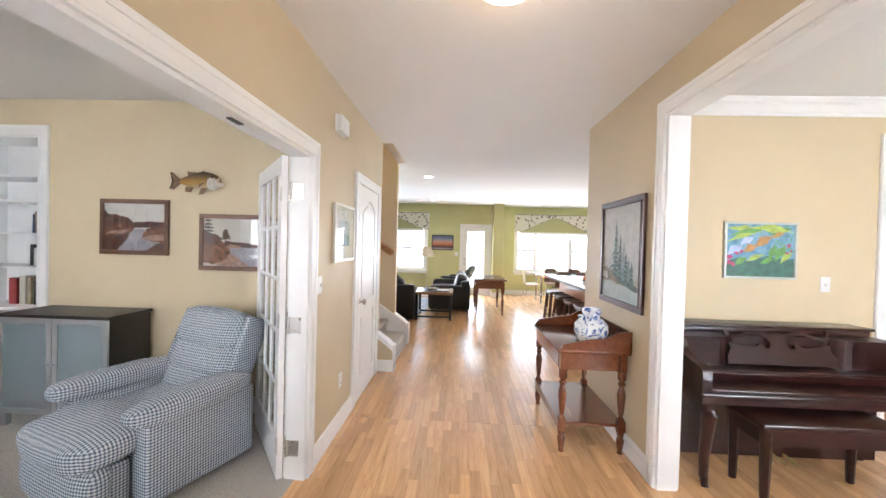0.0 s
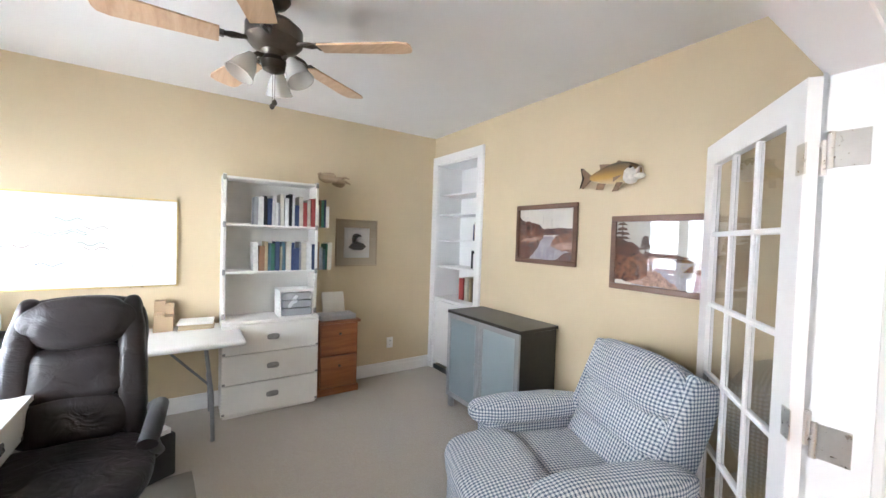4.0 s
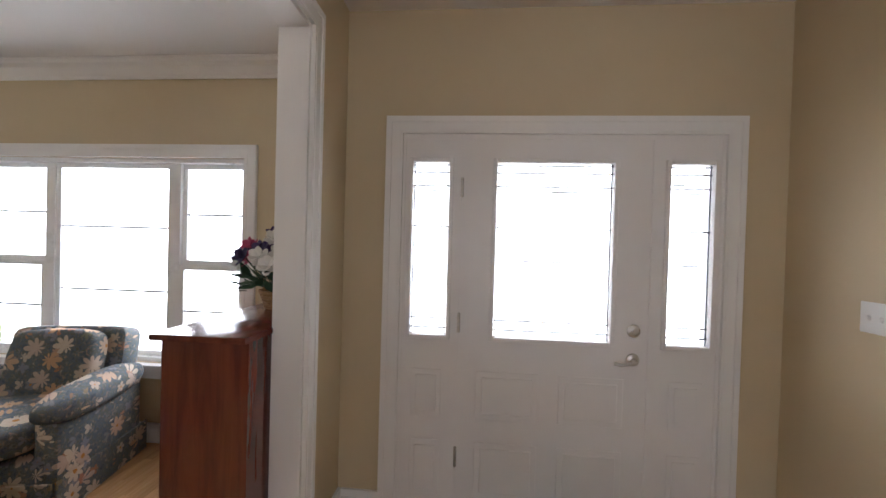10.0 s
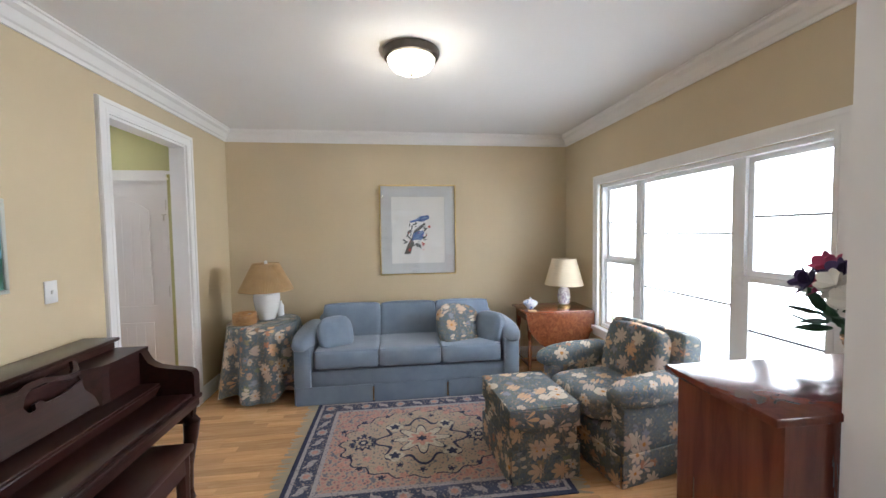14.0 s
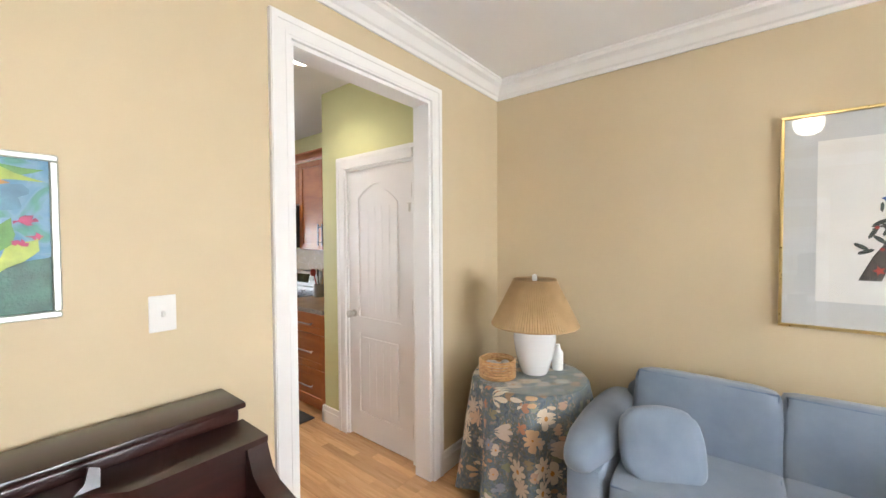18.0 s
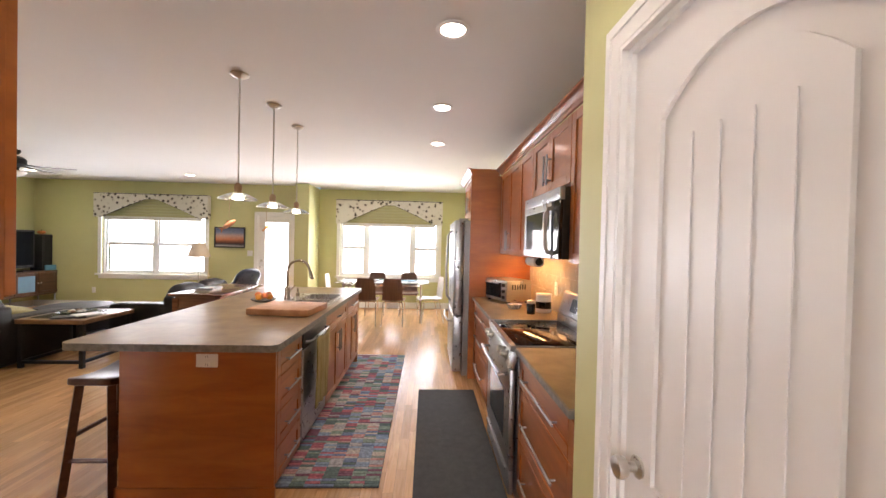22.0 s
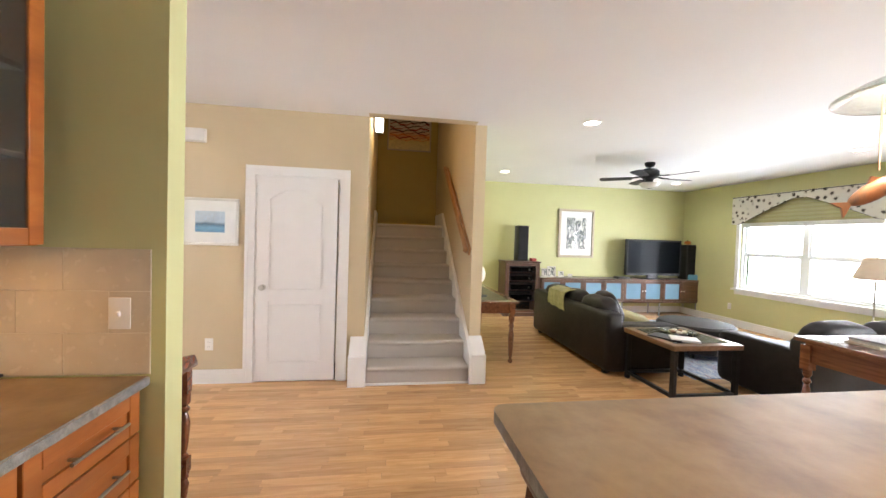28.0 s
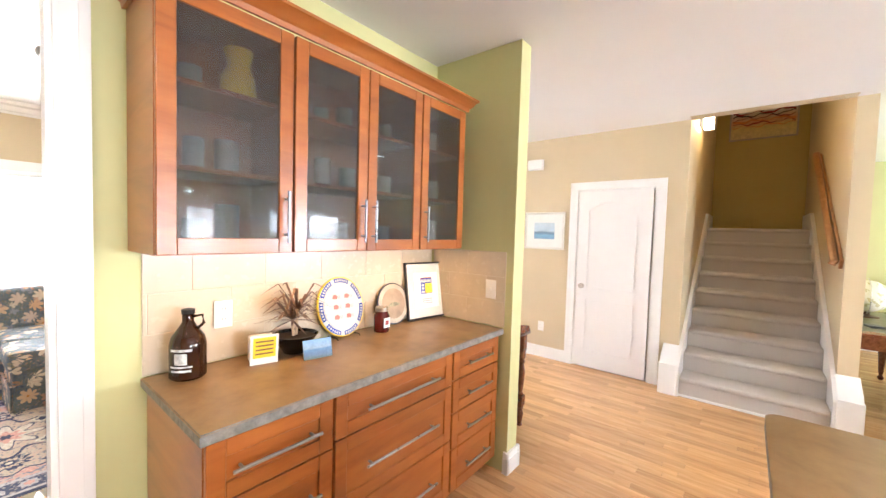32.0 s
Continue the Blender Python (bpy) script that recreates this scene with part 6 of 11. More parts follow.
part("seat", cushion(0.58, 0.66, 0.17, (0, -0.1, 0.37), 0.07, 0.3, 10, 0.006, 1), CHECK, rc)
part("footrest", moved(cushion(0.66, 0.4, 0.17, (0, 0, 0), 0.08, 0.42, 12, 0.006, 2), pose(0, -0.42, 0.385, 8)), CHECK, rc)
part("footrest_lip", moved(cushion(0.66, 0.3, 0.15, (0, 0, 0), 0.08, 0.5, 12, 0.006, 12), pose(0, -0.52, 0.2, 84)), CHECK, rc)
part("front_board", box(-0.31, 0.31, -0.48, -0.36, 0.05, 0.3, 0.03, 2), CHECK, rc)
lean_ = pose(0, 0.17, 0.4, -23)
part("back_shell", moved(box(-0.31, 0.31, 0.02, 0.16, -0.1, 0.56, 0.045, 4), lean_), CHECK, rc)
part("lumbar_pad", moved(cushion(0.55, 0.17, 0.23, (0, 0.01, 0.07), 0.12, 0.35, 10, 0.006, 5), lean_), CHECK, rc)
part("back_pad", moved(cushion(0.56, 0.18, 0.22, (0, 0.005, 0.25), 0.12, 0.35, 10, 0.006, 3), lean_), CHECK, rc)
part("head_pillow", moved(cushion(0.58, 0.22, 0.27, (0, -0.005, 0.46), 0.12, 0.4, 10, 0.006, 4), lean_), CHECK, rc)
for sx in (-1, 1):
    part("armrest", cushion(0.19, 0.7, 0.14, (sx * 0.38, -0.07, 0.535), 0.08, 0.6, 10, 0.005, 6 + sx), CHECK, rc)
    part("side_panel", box(sx * 0.38 - 0.07, sx * 0.38 + 0.07, -0.37, 0.3, 0.05, 0.51, 0.025, 3), CHECK, rc)
    part("wing", moved(box(sx * 0.315 - 0.035, sx * 0.315 + 0.035, -0.06, 0.14, 0.1, 0.58, 0.03, 3), lean_), CHECK, rc)
# near-black strip that paints the shade in the gap behind the seat
part("back_gap", box(-0.33, 0.33, 0.28, 0.31, 0.36, 0.5, 0.004, 1), varied("dark seam", (0.02, 0.02, 0.025), 0.9), rc)

BLADEO = wood("light oak blade", (0.42, 0.25, 0.14), (0.56, 0.37, 0.22), (0.64, 0.45, 0.29), 0.4)
fan1 = ceiling_fan("ceiling_fan", "five-blade oak and bronze ceiling fan with three tulip lamps", -1.84, 0.98, 0.14, 0.66, BLADEO, BRONZE, 52, False)
for k in range(3):
    a = math.radians(120 * k + 40)
    hx, hy = 0.075 * math.cos(a), 0.075 * math.sin(a)
    part("lamp_arm", tube([(0.03 * math.cos(a), 0.03 * math.sin(a), -0.315), (hx, hy, -0.31), (hx * 1.3, hy * 1.3, -0.33)], 0.012, 8), BRONZE, fan1)
    part("tulip_shade", moved(lathe([(0.022, 0), (0.03, -0.02), (0.05, -0.06), (0.058, -0.1), (0.066, -0.12), (0.062, -0.12), (0.045, -0.06), (0.018, -0.005)], 20, cap=False), pose(hx * 1.3, hy * 1.3, -0.325, 0, 0, 0) @ pose(0, 0, 0, 0, 0, 120 * k + 40) @ pose(0, 0, 0, 0, -28, 0)), OPAL, fan1)
for dx in (-0.03, 0.035):
    part("pull_chain", tube([(dx, 0, -0.34), (dx, 0, -0.52)], 0.0015, 5), BRONZE, fan1)
    part("pull_knob", lathe([(0.004, 0), (0.012, -0.012), (0.012, -0.022), (0.004, -0.03)], 12, at=(dx, 0, -0.515)), BRONZE, fan1)
wall_plate("outlet", (-3.57, 2.495, 0.346), 90)
single("smoke_vent", boxes((-0.012, 0.012, -0.045, 0.045, 0, 0.006)), varied("dark vent", (0.12, 0.12, 0.12), 0.6), "small dark door catch in the frame head", "catch", (-0.06, 1.475, 2.006))

# ---------------------------------------------------------------- hall
HALLW = wood("antique cherry", (0.08, 0.02, 0.008), (0.14, 0.042, 0.016), (0.2, 0.07, 0.028), 0.22, coat=0.4)
ws = thing("washstand_table", "antique cherry washstand with turned legs and a back gallery", "console table", (2.185, 3.05, 0), -90)
# local x along the wall (towards +y is -x after the turn), face to -y
part("tabletop", box(-0.45, 0.45, -0.52, 0.0, 0.73, 0.755, 0.006, 2), HALLW, ws)
part("drawer_front", boxes((-0.38, 0.38, -0.5, -0.48, 0.61, 0.73), bev=0.004), HALLW, ws)
part("apron", boxes((-0.4, 0.4, -0.48, -0.02, 0.6, 0.73)), HALLW, ws, smooth=False)
gal = [(-0.45, 0.755), (0.45, 0.755), (0.45, 0.83), (0.38, 0.9), (-0.38, 0.9), (-0.45, 0.83)]
part("back_gallery", prism(gal, -0.018, 0.0, "y"), HALLW, ws)
side = [(0.0, 0.755), (0.0, 0.9), (-0.1, 0.895), (-0.18, 0.85), (-0.3, 0.835), (-0.48, 0.8), (-0.51, 0.755)]
for x in (-0.45, 0.432):
    part("side_gallery", prism(side, x, x + 0.018, "x"), HALLW, ws)
part("lower_shelf", box(-0.42, 0.42, -0.48, -0.02, 0.2, 0.22, 0.005, 1), HALLW, ws)
part("shelf_rail", boxes((-0.42, 0.42, -0.5, -0.48, 0.17, 0.235)), HALLW, ws)
leg = None
for x in (-0.405, 0.405):
    for y in (-0.47, -0.045):
        m = pose(x, y, 0)
        if leg is None:
            leg = part("leg", joined(lathe(turned(0.19, 0.028), 14), moved(box(-0.026, 0.026, -0.026, 0.026, 0.165, 0.245), pose(0, 0, 0)), moved(lathe(turned(0.37, 0.03), 14), pose(0, 0, 0.24)), box(-0.026, 0.026, -0.026, 0.026, 0.6, 0.735)), HALLW, ws, m=m)
        else:
            share(leg, ws, m)
PORC = material("blue and white porcelain", (0.8, 0.82, 0.84), 0.12)
pv = coords(PORC)
link(PORC, ramp(PORC, noise_tex(PORC, pv, 14, 4, 0.6, 1.8), [(0.47, (0.8, 0.82, 0.83)), (0.53, (0.74, 0.78, 0.83)), (0.575, (0.08, 0.16, 0.42)), (0.72, (0.03, 0.07, 0.3))]), bsdf(PORC).inputs["Base Color"])
vz = thing("porcelain_vase", "blue and white round porcelain jar on the washstand", "vase", (1.95, 2.77, 0.755))
part("body", lathe([(0.055, 0), (0.06, 0.01), (0.1, 0.05), (0.125, 0.11), (0.12, 0.16), (0.085, 0.2), (0.06, 0.215), (0.062, 0.235), (0.066, 0.24)], 32), PORC, vz)
part("lid", lathe([(0.066, 0.24), (0.07, 0.25), (0.068, 0.275), (0.05, 0.29), (0.01, 0.292)], 28), PORC, vz)
PEWTER = varied("dark pewter", (0.08, 0.08, 0.085), 0.3, 0.85, amount=0.2, scale=20)
pw = thing("pewter_pot", "dark pewter pot behind the porcelain jar", "pot", (2.0, 3.04, 0.755))
part("body", lathe([(0.05, 0), (0.06, 0.02), (0.08, 0.07), (0.07, 0.12), (0.05, 0.14), (0.062, 0.17), (0.066, 0.175)], 24), PEWTER, pw)
part("handle", tube([(0.07, 0, 0.1), (0.12, 0, 0.11), (0.12, 0, 0.15), (0.06, 0, 0.16)], 0.007, 8), PEWTER, pw)

SPRUCE = banded("misty spruce painting", [(0.0, (0.40, 0.47, 0.47)), (0.2, (0.44, 0.50, 0.49)), (0.27, (0.34, 0.33, 0.26)), (0.31, (0.42, 0.43, 0.38)), (0.5, (0.50, 0.49, 0.45)), (1.0, (0.47, 0.455, 0.41))], 0.06, 1.15, 3)
SPF = wood("dark cherry moulding", (0.03, 0.01, 0.007), (0.055, 0.018, 0.012), (0.08, 0.028, 0.018), 0.35)
big = framed("painting", "dark-framed oil painting of spruces by misty water", pose(2.2, 2.855, 1.045, 0, 0, -90), 0.77, 0.835, SPF, 0.05, art=SPRUCE, glassy=False)
part("frame_bead", boxes((-0.345, 0.345, -0.03, -0.02, 0.04, 0.048), (-0.345, 0.345, -0.03, -0.02, 0.787, 0.795), (-0.345, -0.337, -0.03, -0.02, 0.048, 0.787), (0.337, 0.345, -0.03, -0.02, 0.048, 0.787)), SPF, big, smooth=False)
BIG = (big, 0.77, 0.835, 0.05)
SPRG = varied("grey spruce green", (0.075, 0.12, 0.105), 0.7, amount=0.6, scale=30)
SPRL = varied("pale spruce haze", (0.20, 0.26, 0.245), 0.7, amount=0.4, scale=24)
SHORE = varied("painted brown shore", (0.20, 0.16, 0.11), 0.7, amount=0.5, scale=22)
SNOWB = varied("painted pale rock", (0.50, 0.48, 0.44), 0.7, amount=0.2, scale=20)
printed(*BIG, "painted_shore", jagged([(0, 19), (30, 19), (60, 16), (92, 13), (96, 17), (70, 22), (40, 28), (20, 33), (6, 34), (0, 32)], 1.4, 81), SHORE, 0)
printed(*BIG, "painted_rock", jagged([(0, 21), (16, 21), (15, 28), (6, 30), (0, 30)], 1.2, 82), SNOWB, 1)
printed(*BIG, "painted_bank", jagged([(42, 20), (92, 12), (97, 15), (80, 20), (60, 23)], 1.0, 83), SPRG, 1)
for q, (cu, v0, v1, ru, mt_) in enumerate(((72, 18, 46, 9, SPRL), (60, 20, 60, 9, SPRL), (80, 18, 42, 8, SPRG), (38, 22, 84, 15, SPRG), (50, 20, 70, 11, SPRG), (66, 18, 52, 9, SPRG))):
    printed(*BIG, "painted_trunk", [(cu - 0.7, v0), (cu + 0.7, v0), (cu + 0.3, v1), (cu - 0.3, v1)], mt_, 2)
    nb = max(5, int((v1 - v0) / 5))
    for k in range(nb):
        u_ = k / nb
        vv = v0 + (v1 - v0) * (0.06 + 0.9 * u_)
        r_ = ru * (1 - u_) ** 0.85 * (0.75 + 0.4 * ((k * 7 + q) % 3) / 2) + 1.2
        printed(*BIG, "painted_bough", jagged([(cu - r_, vv - 2.2), (cu - r_ * 0.4, vv - 0.6), (cu + r_ * 0.5, vv - 0.9), (cu + r_ * 0.95, vv - 2.4), (cu + r_ * 0.35, vv + 2.6), (cu, vv + 4.2), (cu - r_ * 0.4, vv + 2.2)], 0.9, 100 + 12 * q + k, 2), mt_, 3 + q % 3)
SEA = banded("lake watercolour", [(0.0, (0.1, 0.2, 0.07)), (0.28, (0.16, 0.3, 0.14)), (0.36, (0.12, 0.3, 0.5)), (0.52, (0.2, 0.42, 0.62)), (0.6, (0.08, 0.16, 0.25)), (0.66, (0.5, 0.62, 0.7)), (1.0, (0.62, 0.7, 0.74))], 0.06, 2.6, 6)
framed("framed_print", "white-framed lake watercolour with a broad white mat", pose(0.0, 2.838, 1.335, 0, 0, 90), 0.51, 0.45, varied("white frame", (0.7, 0.67, 0.6), 0.4), 0.025, mat_board=PAPER, mb=0.1, art=SEA)
bell = thing("door_chime", "white door chime box high on the wall", "door chime", (0.0, 2.695, 2.31), 90)
part("cover", box(-0.095, 0.095, -0.05, 0, 0, 0.12, 0.008, 2), WHITEP, bell)
part("rim", box(-0.1, 0.1, -0.012, 0, -0.005, 0.125, 0.004, 1), WHITEP, bell)
wall_plate("switch", (0.0, 2.35, 1.2), 90)
wall_plate("outlet", (0.0, 2.84, 0.38), 90)
wall_plate("switch", (0.0, -0.01, 1.22), 90, w=0.165, n=3)

RUGM = material("door mat pile", (0.14, 0.11, 0.05), 0.95)
link(RUGM, ramp(RUGM, noise_tex(RUGM, coords(RUGM), 16, 3, 0.5, 2), [(0.4, (0.05, 0.045, 0.03)), (0.5, (0.28, 0.22, 0.09)), (0.6, (0.1, 0.13, 0.05))]), bsdf(RUGM).inputs["Base Color"])
dm = thing("door_mat", "dark patterned mat inside the front door", "door mat", (1.05, -0.1, 0))
part("border", box(-0.42, 0.42, -0.27, 0.27, 0.0, 0.009, 0.003, 1), varied("dark mat edge", (0.05, 0.03, 0.02), 0.9), dm)
part("pile", box(-0.37, 0.37, -0.22, 0.22, 0.009, 0.013), RUGM, dm)

# ---------------------------------------------------------------- living room
BLUE = material("slate blue upholstery", (0.17, 0.23, 0.32), 0.9)
bv = coords(BLUE)
link(BLUE, ramp(BLUE, noise_tex(BLUE, bv, 5, 4), [(0.3, (0.145, 0.185, 0.245)), (0.7, (0.195, 0.24, 0.305))]), bsdf(BLUE).inputs["Base Color"])
bump(BLUE, noise_tex(BLUE, bv, 260, 2), 0.35, 0.002)
bsdf(BLUE).inputs["Sheen Weight"].default_value = 0.3

FLORAL = material("floral chintz", (0.2, 0.22, 0.25), 0.85)


def daisies(m, vec, scale, size, petals, inner):
    """Flower heads scattered over a cloth: (petal mask, centre mask, colour of the cell)."""
    v = add(m, "ShaderNodeTexVoronoi", Scale=scale)
    link(m, vec, v.inputs["Vector"])
    sub = add(m, "ShaderNodeVectorMath")
    sub.operation = "SUBTRACT"
    link(m, vec, sub.inputs[0])
    link(m, v.outputs["Position"], sub.inputs[1])
    sp_ = add(m, "ShaderNodeSeparateXYZ")
    link(m, sub.outputs[0], sp_.inputs[0])
    ang = calc(m, "ARCTAN2", sp_.outputs[2], calc(m, "ADD", sp_.outputs[0], calc(m, "MULTIPLY", sp_.outputs[1], 0.83)))
    lobe = calc(m, "ABSOLUTE", calc(m, "COSINE", calc(m, "MULTIPLY", ang, petals / 2)))
    reach = calc(m, "MULTIPLY", calc(m, "ADD", calc(m, "MULTIPLY", lobe, 0.5), 0.5), size)
    return calc(m, "LESS_THAN", v.outputs["Distance"], reach), calc(m, "LESS_THAN", v.outputs["Distance"], inner), v.outputs["Color"]


def over(m, fac, below, above):
    n = add(m, "ShaderNodeMixRGB")
    link(m, fac, n.inputs[0])
    for i, c in ((1, below), (2, above)):
        if isinstance(c, tuple):
            n.inputs[i].default_value = (*c, 1)
        else:
            link(m, c, n.inputs[i])
    return n.outputs[0]


fv = coords(FLORAL)
fcol = ramp(FLORAL, noise_tex(FLORAL, fv, 34, 4, 0.6, 1.2), [(0.34, (0.06, 0.08, 0.10)), (0.46, (0.115, 0.145, 0.17)), (0.53, (0.10, 0.10, 0.065)), (0.58, (0.15, 0.185, 0.205)), (0.64, (0.27, 0.16, 0.10)), (0.69, (0.32, 0.31, 0.28))])
for sc_, sz_, pe_, in_, st_ in ((12.0, 0.40, 5, 0.08, [(0.32, (0.50, 0.42, 0.33)), (0.45, (0.36, 0.13, 0.07)), (0.58, (0.13, 0.17, 0.10)), (0.7, (0.16, 0.2, 0.26))]),
                                (7.2, 0.44, 8, 0.10, [(0.35, (0.60, 0.52, 0.40)), (0.5, (0.56, 0.33, 0.17)), (0.7, (0.50, 0.40, 0.32))])):
    pm_, cm_, cc_ = daisies(FLORAL, fv, sc_, sz_, pe_, in_)
    petal_ = over(FLORAL, calc(FLORAL, "MULTIPLY", noise_tex(FLORAL, fv, 70, 3), 0.5), ramp(FLORAL, cc_, st_), (0.34, 0.24, 0.16))
    fcol = over(FLORAL, pm_, fcol, petal_)
    fcol = over(FLORAL, cm_, fcol, (0.42, 0.19, 0.04))
link(FLORAL, fcol, bsdf(FLORAL).inputs["Base Color"])
bump(FLORAL, noise_tex(FLORAL, fv, 240, 2), 0.3, 0.002)


def skirted(parent, x0, x1, y0, y1, h, mat, n=5):
    """A fabric skirt to the floor with kick pleats."""
    for a, b in (((x0, y0), (x1, y0)), ((x0, y0), (x0, y1)), ((x1, y0), (x1, y1))):
        L = math.hypot(b[0] - a[0], b[1] - a[1])
        k = max(1, round(L / 0.7))
        for i in range(k):
            u0, u1 = i / k + 0.003, (i + 1) / k - 0.003
            if a[1] == b[1]:
                bm = box(a[0] + (b[0] - a[0]) * u0, a[0] + (b[0] - a[0]) * u1, a[1] - 0.012, a[1], 0.004, h, 0.004, 1)
            else:
                s = -1 if a[0] == x0 else 1
                bm = box(a[0], a[0] + s * 0.012, a[1] + (b[1] - a[1]) * u0, a[1] + (b[1] - a[1]) * u1, 0.004, h, 0.004, 1)
            part("skirt_panel", bm, mat, parent)


# sofa: face to -y locally, turned to look along -x
so = thing("sofa", "slate blue three-seat sofa with rolled arms and skirt", "sofa", (5.82, 0.97, 0), -90)
part("base", box(-0.93, 0.93, -0.8, -0.05, 0.12, 0.3, 0.02, 2), BLUE, so)
BLUEP = varied("blue cord piping", (0.12, 0.165, 0.24), 0.85, amount=0.1, scale=30)


def loop_tube(pts, r):
    return tube(pts + [pts[0]], r, 6)


for k in (-1, 0, 1):
    sc_ = part("seat_cushion", cushion(0.577, 0.62, 0.165, (k * 0.58, -0.52, 0.4), 0.05, 0.1, 10, 0.003, k + 2), BLUE, so)
    for z in (0.475, 0.325):
        part("piping", loop_tube([(k * 0.58 - 0.277, -0.818, z), (k * 0.58 + 0.277, -0.818, z), (k * 0.58 + 0.277, -0.24, z), (k * 0.58 - 0.277, -0.24, z)], 0.005), BLUEP, sc_)
    bk_ = pose(k * 0.585, -0.2, 0.585, -12)
    bc_ = part("back_cushion", moved(cushion(0.582, 0.19, 0.42, (0, 0, 0), 0.07, 0.11, 10, 0.004, k + 6), bk_), BLUE, so)
    part("piping", moved(loop_tube([(-0.278, -0.088, -0.2), (0.278, -0.088, -0.2), (0.278, -0.088, 0.2), (-0.278, -0.088, 0.2)], 0.005), bk_), BLUEP, bc_)
part("back_frame", box(-0.95, 0.95, -0.14, 0.0, 0.14, 0.68, 0.05, 3), BLUE, so)
for sx in (-1, 1):
    part("arm", box(sx * 0.97 - 0.075, sx * 0.97 + 0.075, -0.83, -0.05, 0.12, 0.52, 0.03, 2), BLUE, so)
    part("arm_roll", moved(cushion(0.2, 0.86, 0.18, (sx * 0.985, -0.43, 0.55), 0.06, 0.7, 10, 0.003, 9), pose(0, 0, 0)), BLUE, so)
skirted(so, -1.03, 1.03, -0.83, -0.03, 0.17, BLUE)
def pillow(label, mat, at, rot, s=0.42, d=0.14):
    return single("throw_pillow", moved(cushion(s, d, s * 0.95, (0, 0, 0), 0.2, 0.3, 10, 0.006, 3), pose(0, 0, 0, *rot)), mat, label, "pillow", at)
pillow("small slate blue throw pillow leaning on the sofa arm", BLUE, (5.24, 1.68, 0.585), (-22, 0, -62), 0.29, 0.12)
pillow("large floral throw pillow on the blue sofa", FLORAL, (5.28, 0.47, 0.60), (-30, 8, -74), 0.40, 0.13)
pillow("small slate blue throw pillow behind the floral one", BLUE, (5.22, 0.17, 0.58), (-20, 0, -140), 0.29, 0.12)

# floral armchair and ottoman
ac = thing("armchair", "floral chintz skirted armchair by the window", "armchair", (4.06, -0.48, 0), 192)
part("base", box(-0.36, 0.36, -0.36, 0.34, 0.1, 0.3, 0.02, 2), FLORAL, ac)
part("seat_cushion", cushion(0.52, 0.6, 0.17, (0, -0.1, 0.4), 0.1, 0.3, 10, 0.005, 1), FLORAL, ac)
part("backrest", moved(cushion(0.66, 0.18, 0.52, (0, 0, 0.22), 0.04, 0.16, 10, 0.004, 2), pose(0, 0.26, 0.36, -12)), FLORAL, ac)
part("back_pillow", moved(cushion(0.46, 0.15, 0.40, (0, -0.13, 0.25), 0.1, 0.22, 10, 0.005, 3), pose(0, 0.24, 0.36, -14)), FLORAL, ac)
for sx in (-1, 1):
    part("arm", box(sx * 0.36 - 0.06, sx * 0.36 + 0.06, -0.34, 0.3, 0.1, 0.52, 0.03, 2), FLORAL, ac)
    part("arm_roll", cushion(0.19, 0.7, 0.17, (sx * 0.375, -0.04, 0.55), 0.05, 0.7, 10, 0.004, 4), FLORAL, ac)
skirted(ac, -0.42, 0.42, -0.36, 0.34, 0.2, FLORAL)
ot = thing("ottoman", "floral chintz skirted ottoman before the armchair", "ottoman", (3.985, 0.215, 0), 184)
part("base", box(-0.27, 0.27, -0.22, 0.22, 0.16, 0.34, 0.02, 2), FLORAL, ot)
part("cushion", cushion(0.58, 0.48, 0.15, (0, 0, 0.4), 0.05, 0.13, 10, 0.003, 5), FLORAL, ot)
for zz in (0.335, 0.468):
    part("piping", loop_tube([(sx * 0.283, sy * 0.233, zz) for sx, sy in ((-1, -1), (1, -1), (1, 1), (-1, 1))], 0.005), FLORAL, ot)
skirted(ot, -0.275, 0.275, -0.225, 0.225, 0.22, FLORAL)
part("skirt_panel", box(-0.27, 0.27, 0.225, 0.237, 0.012, 0.22, 0.004, 1), FLORAL, ot)

# round skirted table with lamp and basket
rt = thing("round_table", "round table under a floral floor-length cloth with glass top", "side table", (5.40, 2.38, 0))
rt.scale = (0.88, 0.88, 1)
bmc = bmesh.new()
N = 72
prev = None
for z, r0, fold in ((0.705, 0.32, 0.0), (0.703, 0.365, 0.0), (0.69, 0.375, 0.003), (0.5, 0.395, 0.026), (0.25, 0.42, 0.042), (0.06, 0.45, 0.052)):
    ring = []
    for k in range(N):
        a = 2 * math.pi * k / N
        r = r0 + fold * math.sin(a * 9 + 0.7 * math.sin(a * 2)) + 0.03 * math.sin(a * 4) * (0.7 - z)
        ring.append(bmc.verts.new((r * math.cos(a), r * math.sin(a), z + (0.035 * math.sin(a * 5 + 1) if z < 0.1 else 0.0))))
    if prev:
        for k in range(N):
            bmc.faces.new((prev[k], prev[(k + 1) % N], ring[(k + 1) % N], ring[k]))
    else:
        bmc.faces.new(ring)
    prev = ring
bmesh.ops.recalc_face_normals(bmc, faces=bmc.faces[:])
part("tablecloth", bmc, FLORAL, rt)
part("table_core", lathe([(0.28, 0.66), (0.28, 0.7)], 32), HALLW, rt)
part("pedestal", lathe([(0.16, 0), (0.16, 0.04), (0.05, 0.08), (0.05, 0.66)], 20), HALLW, rt)
GTOP = material("table glass", (0.75, 0.85, 0.82), 0.03)
bsdf(GTOP).inputs["Alpha"].default_value = 0.16
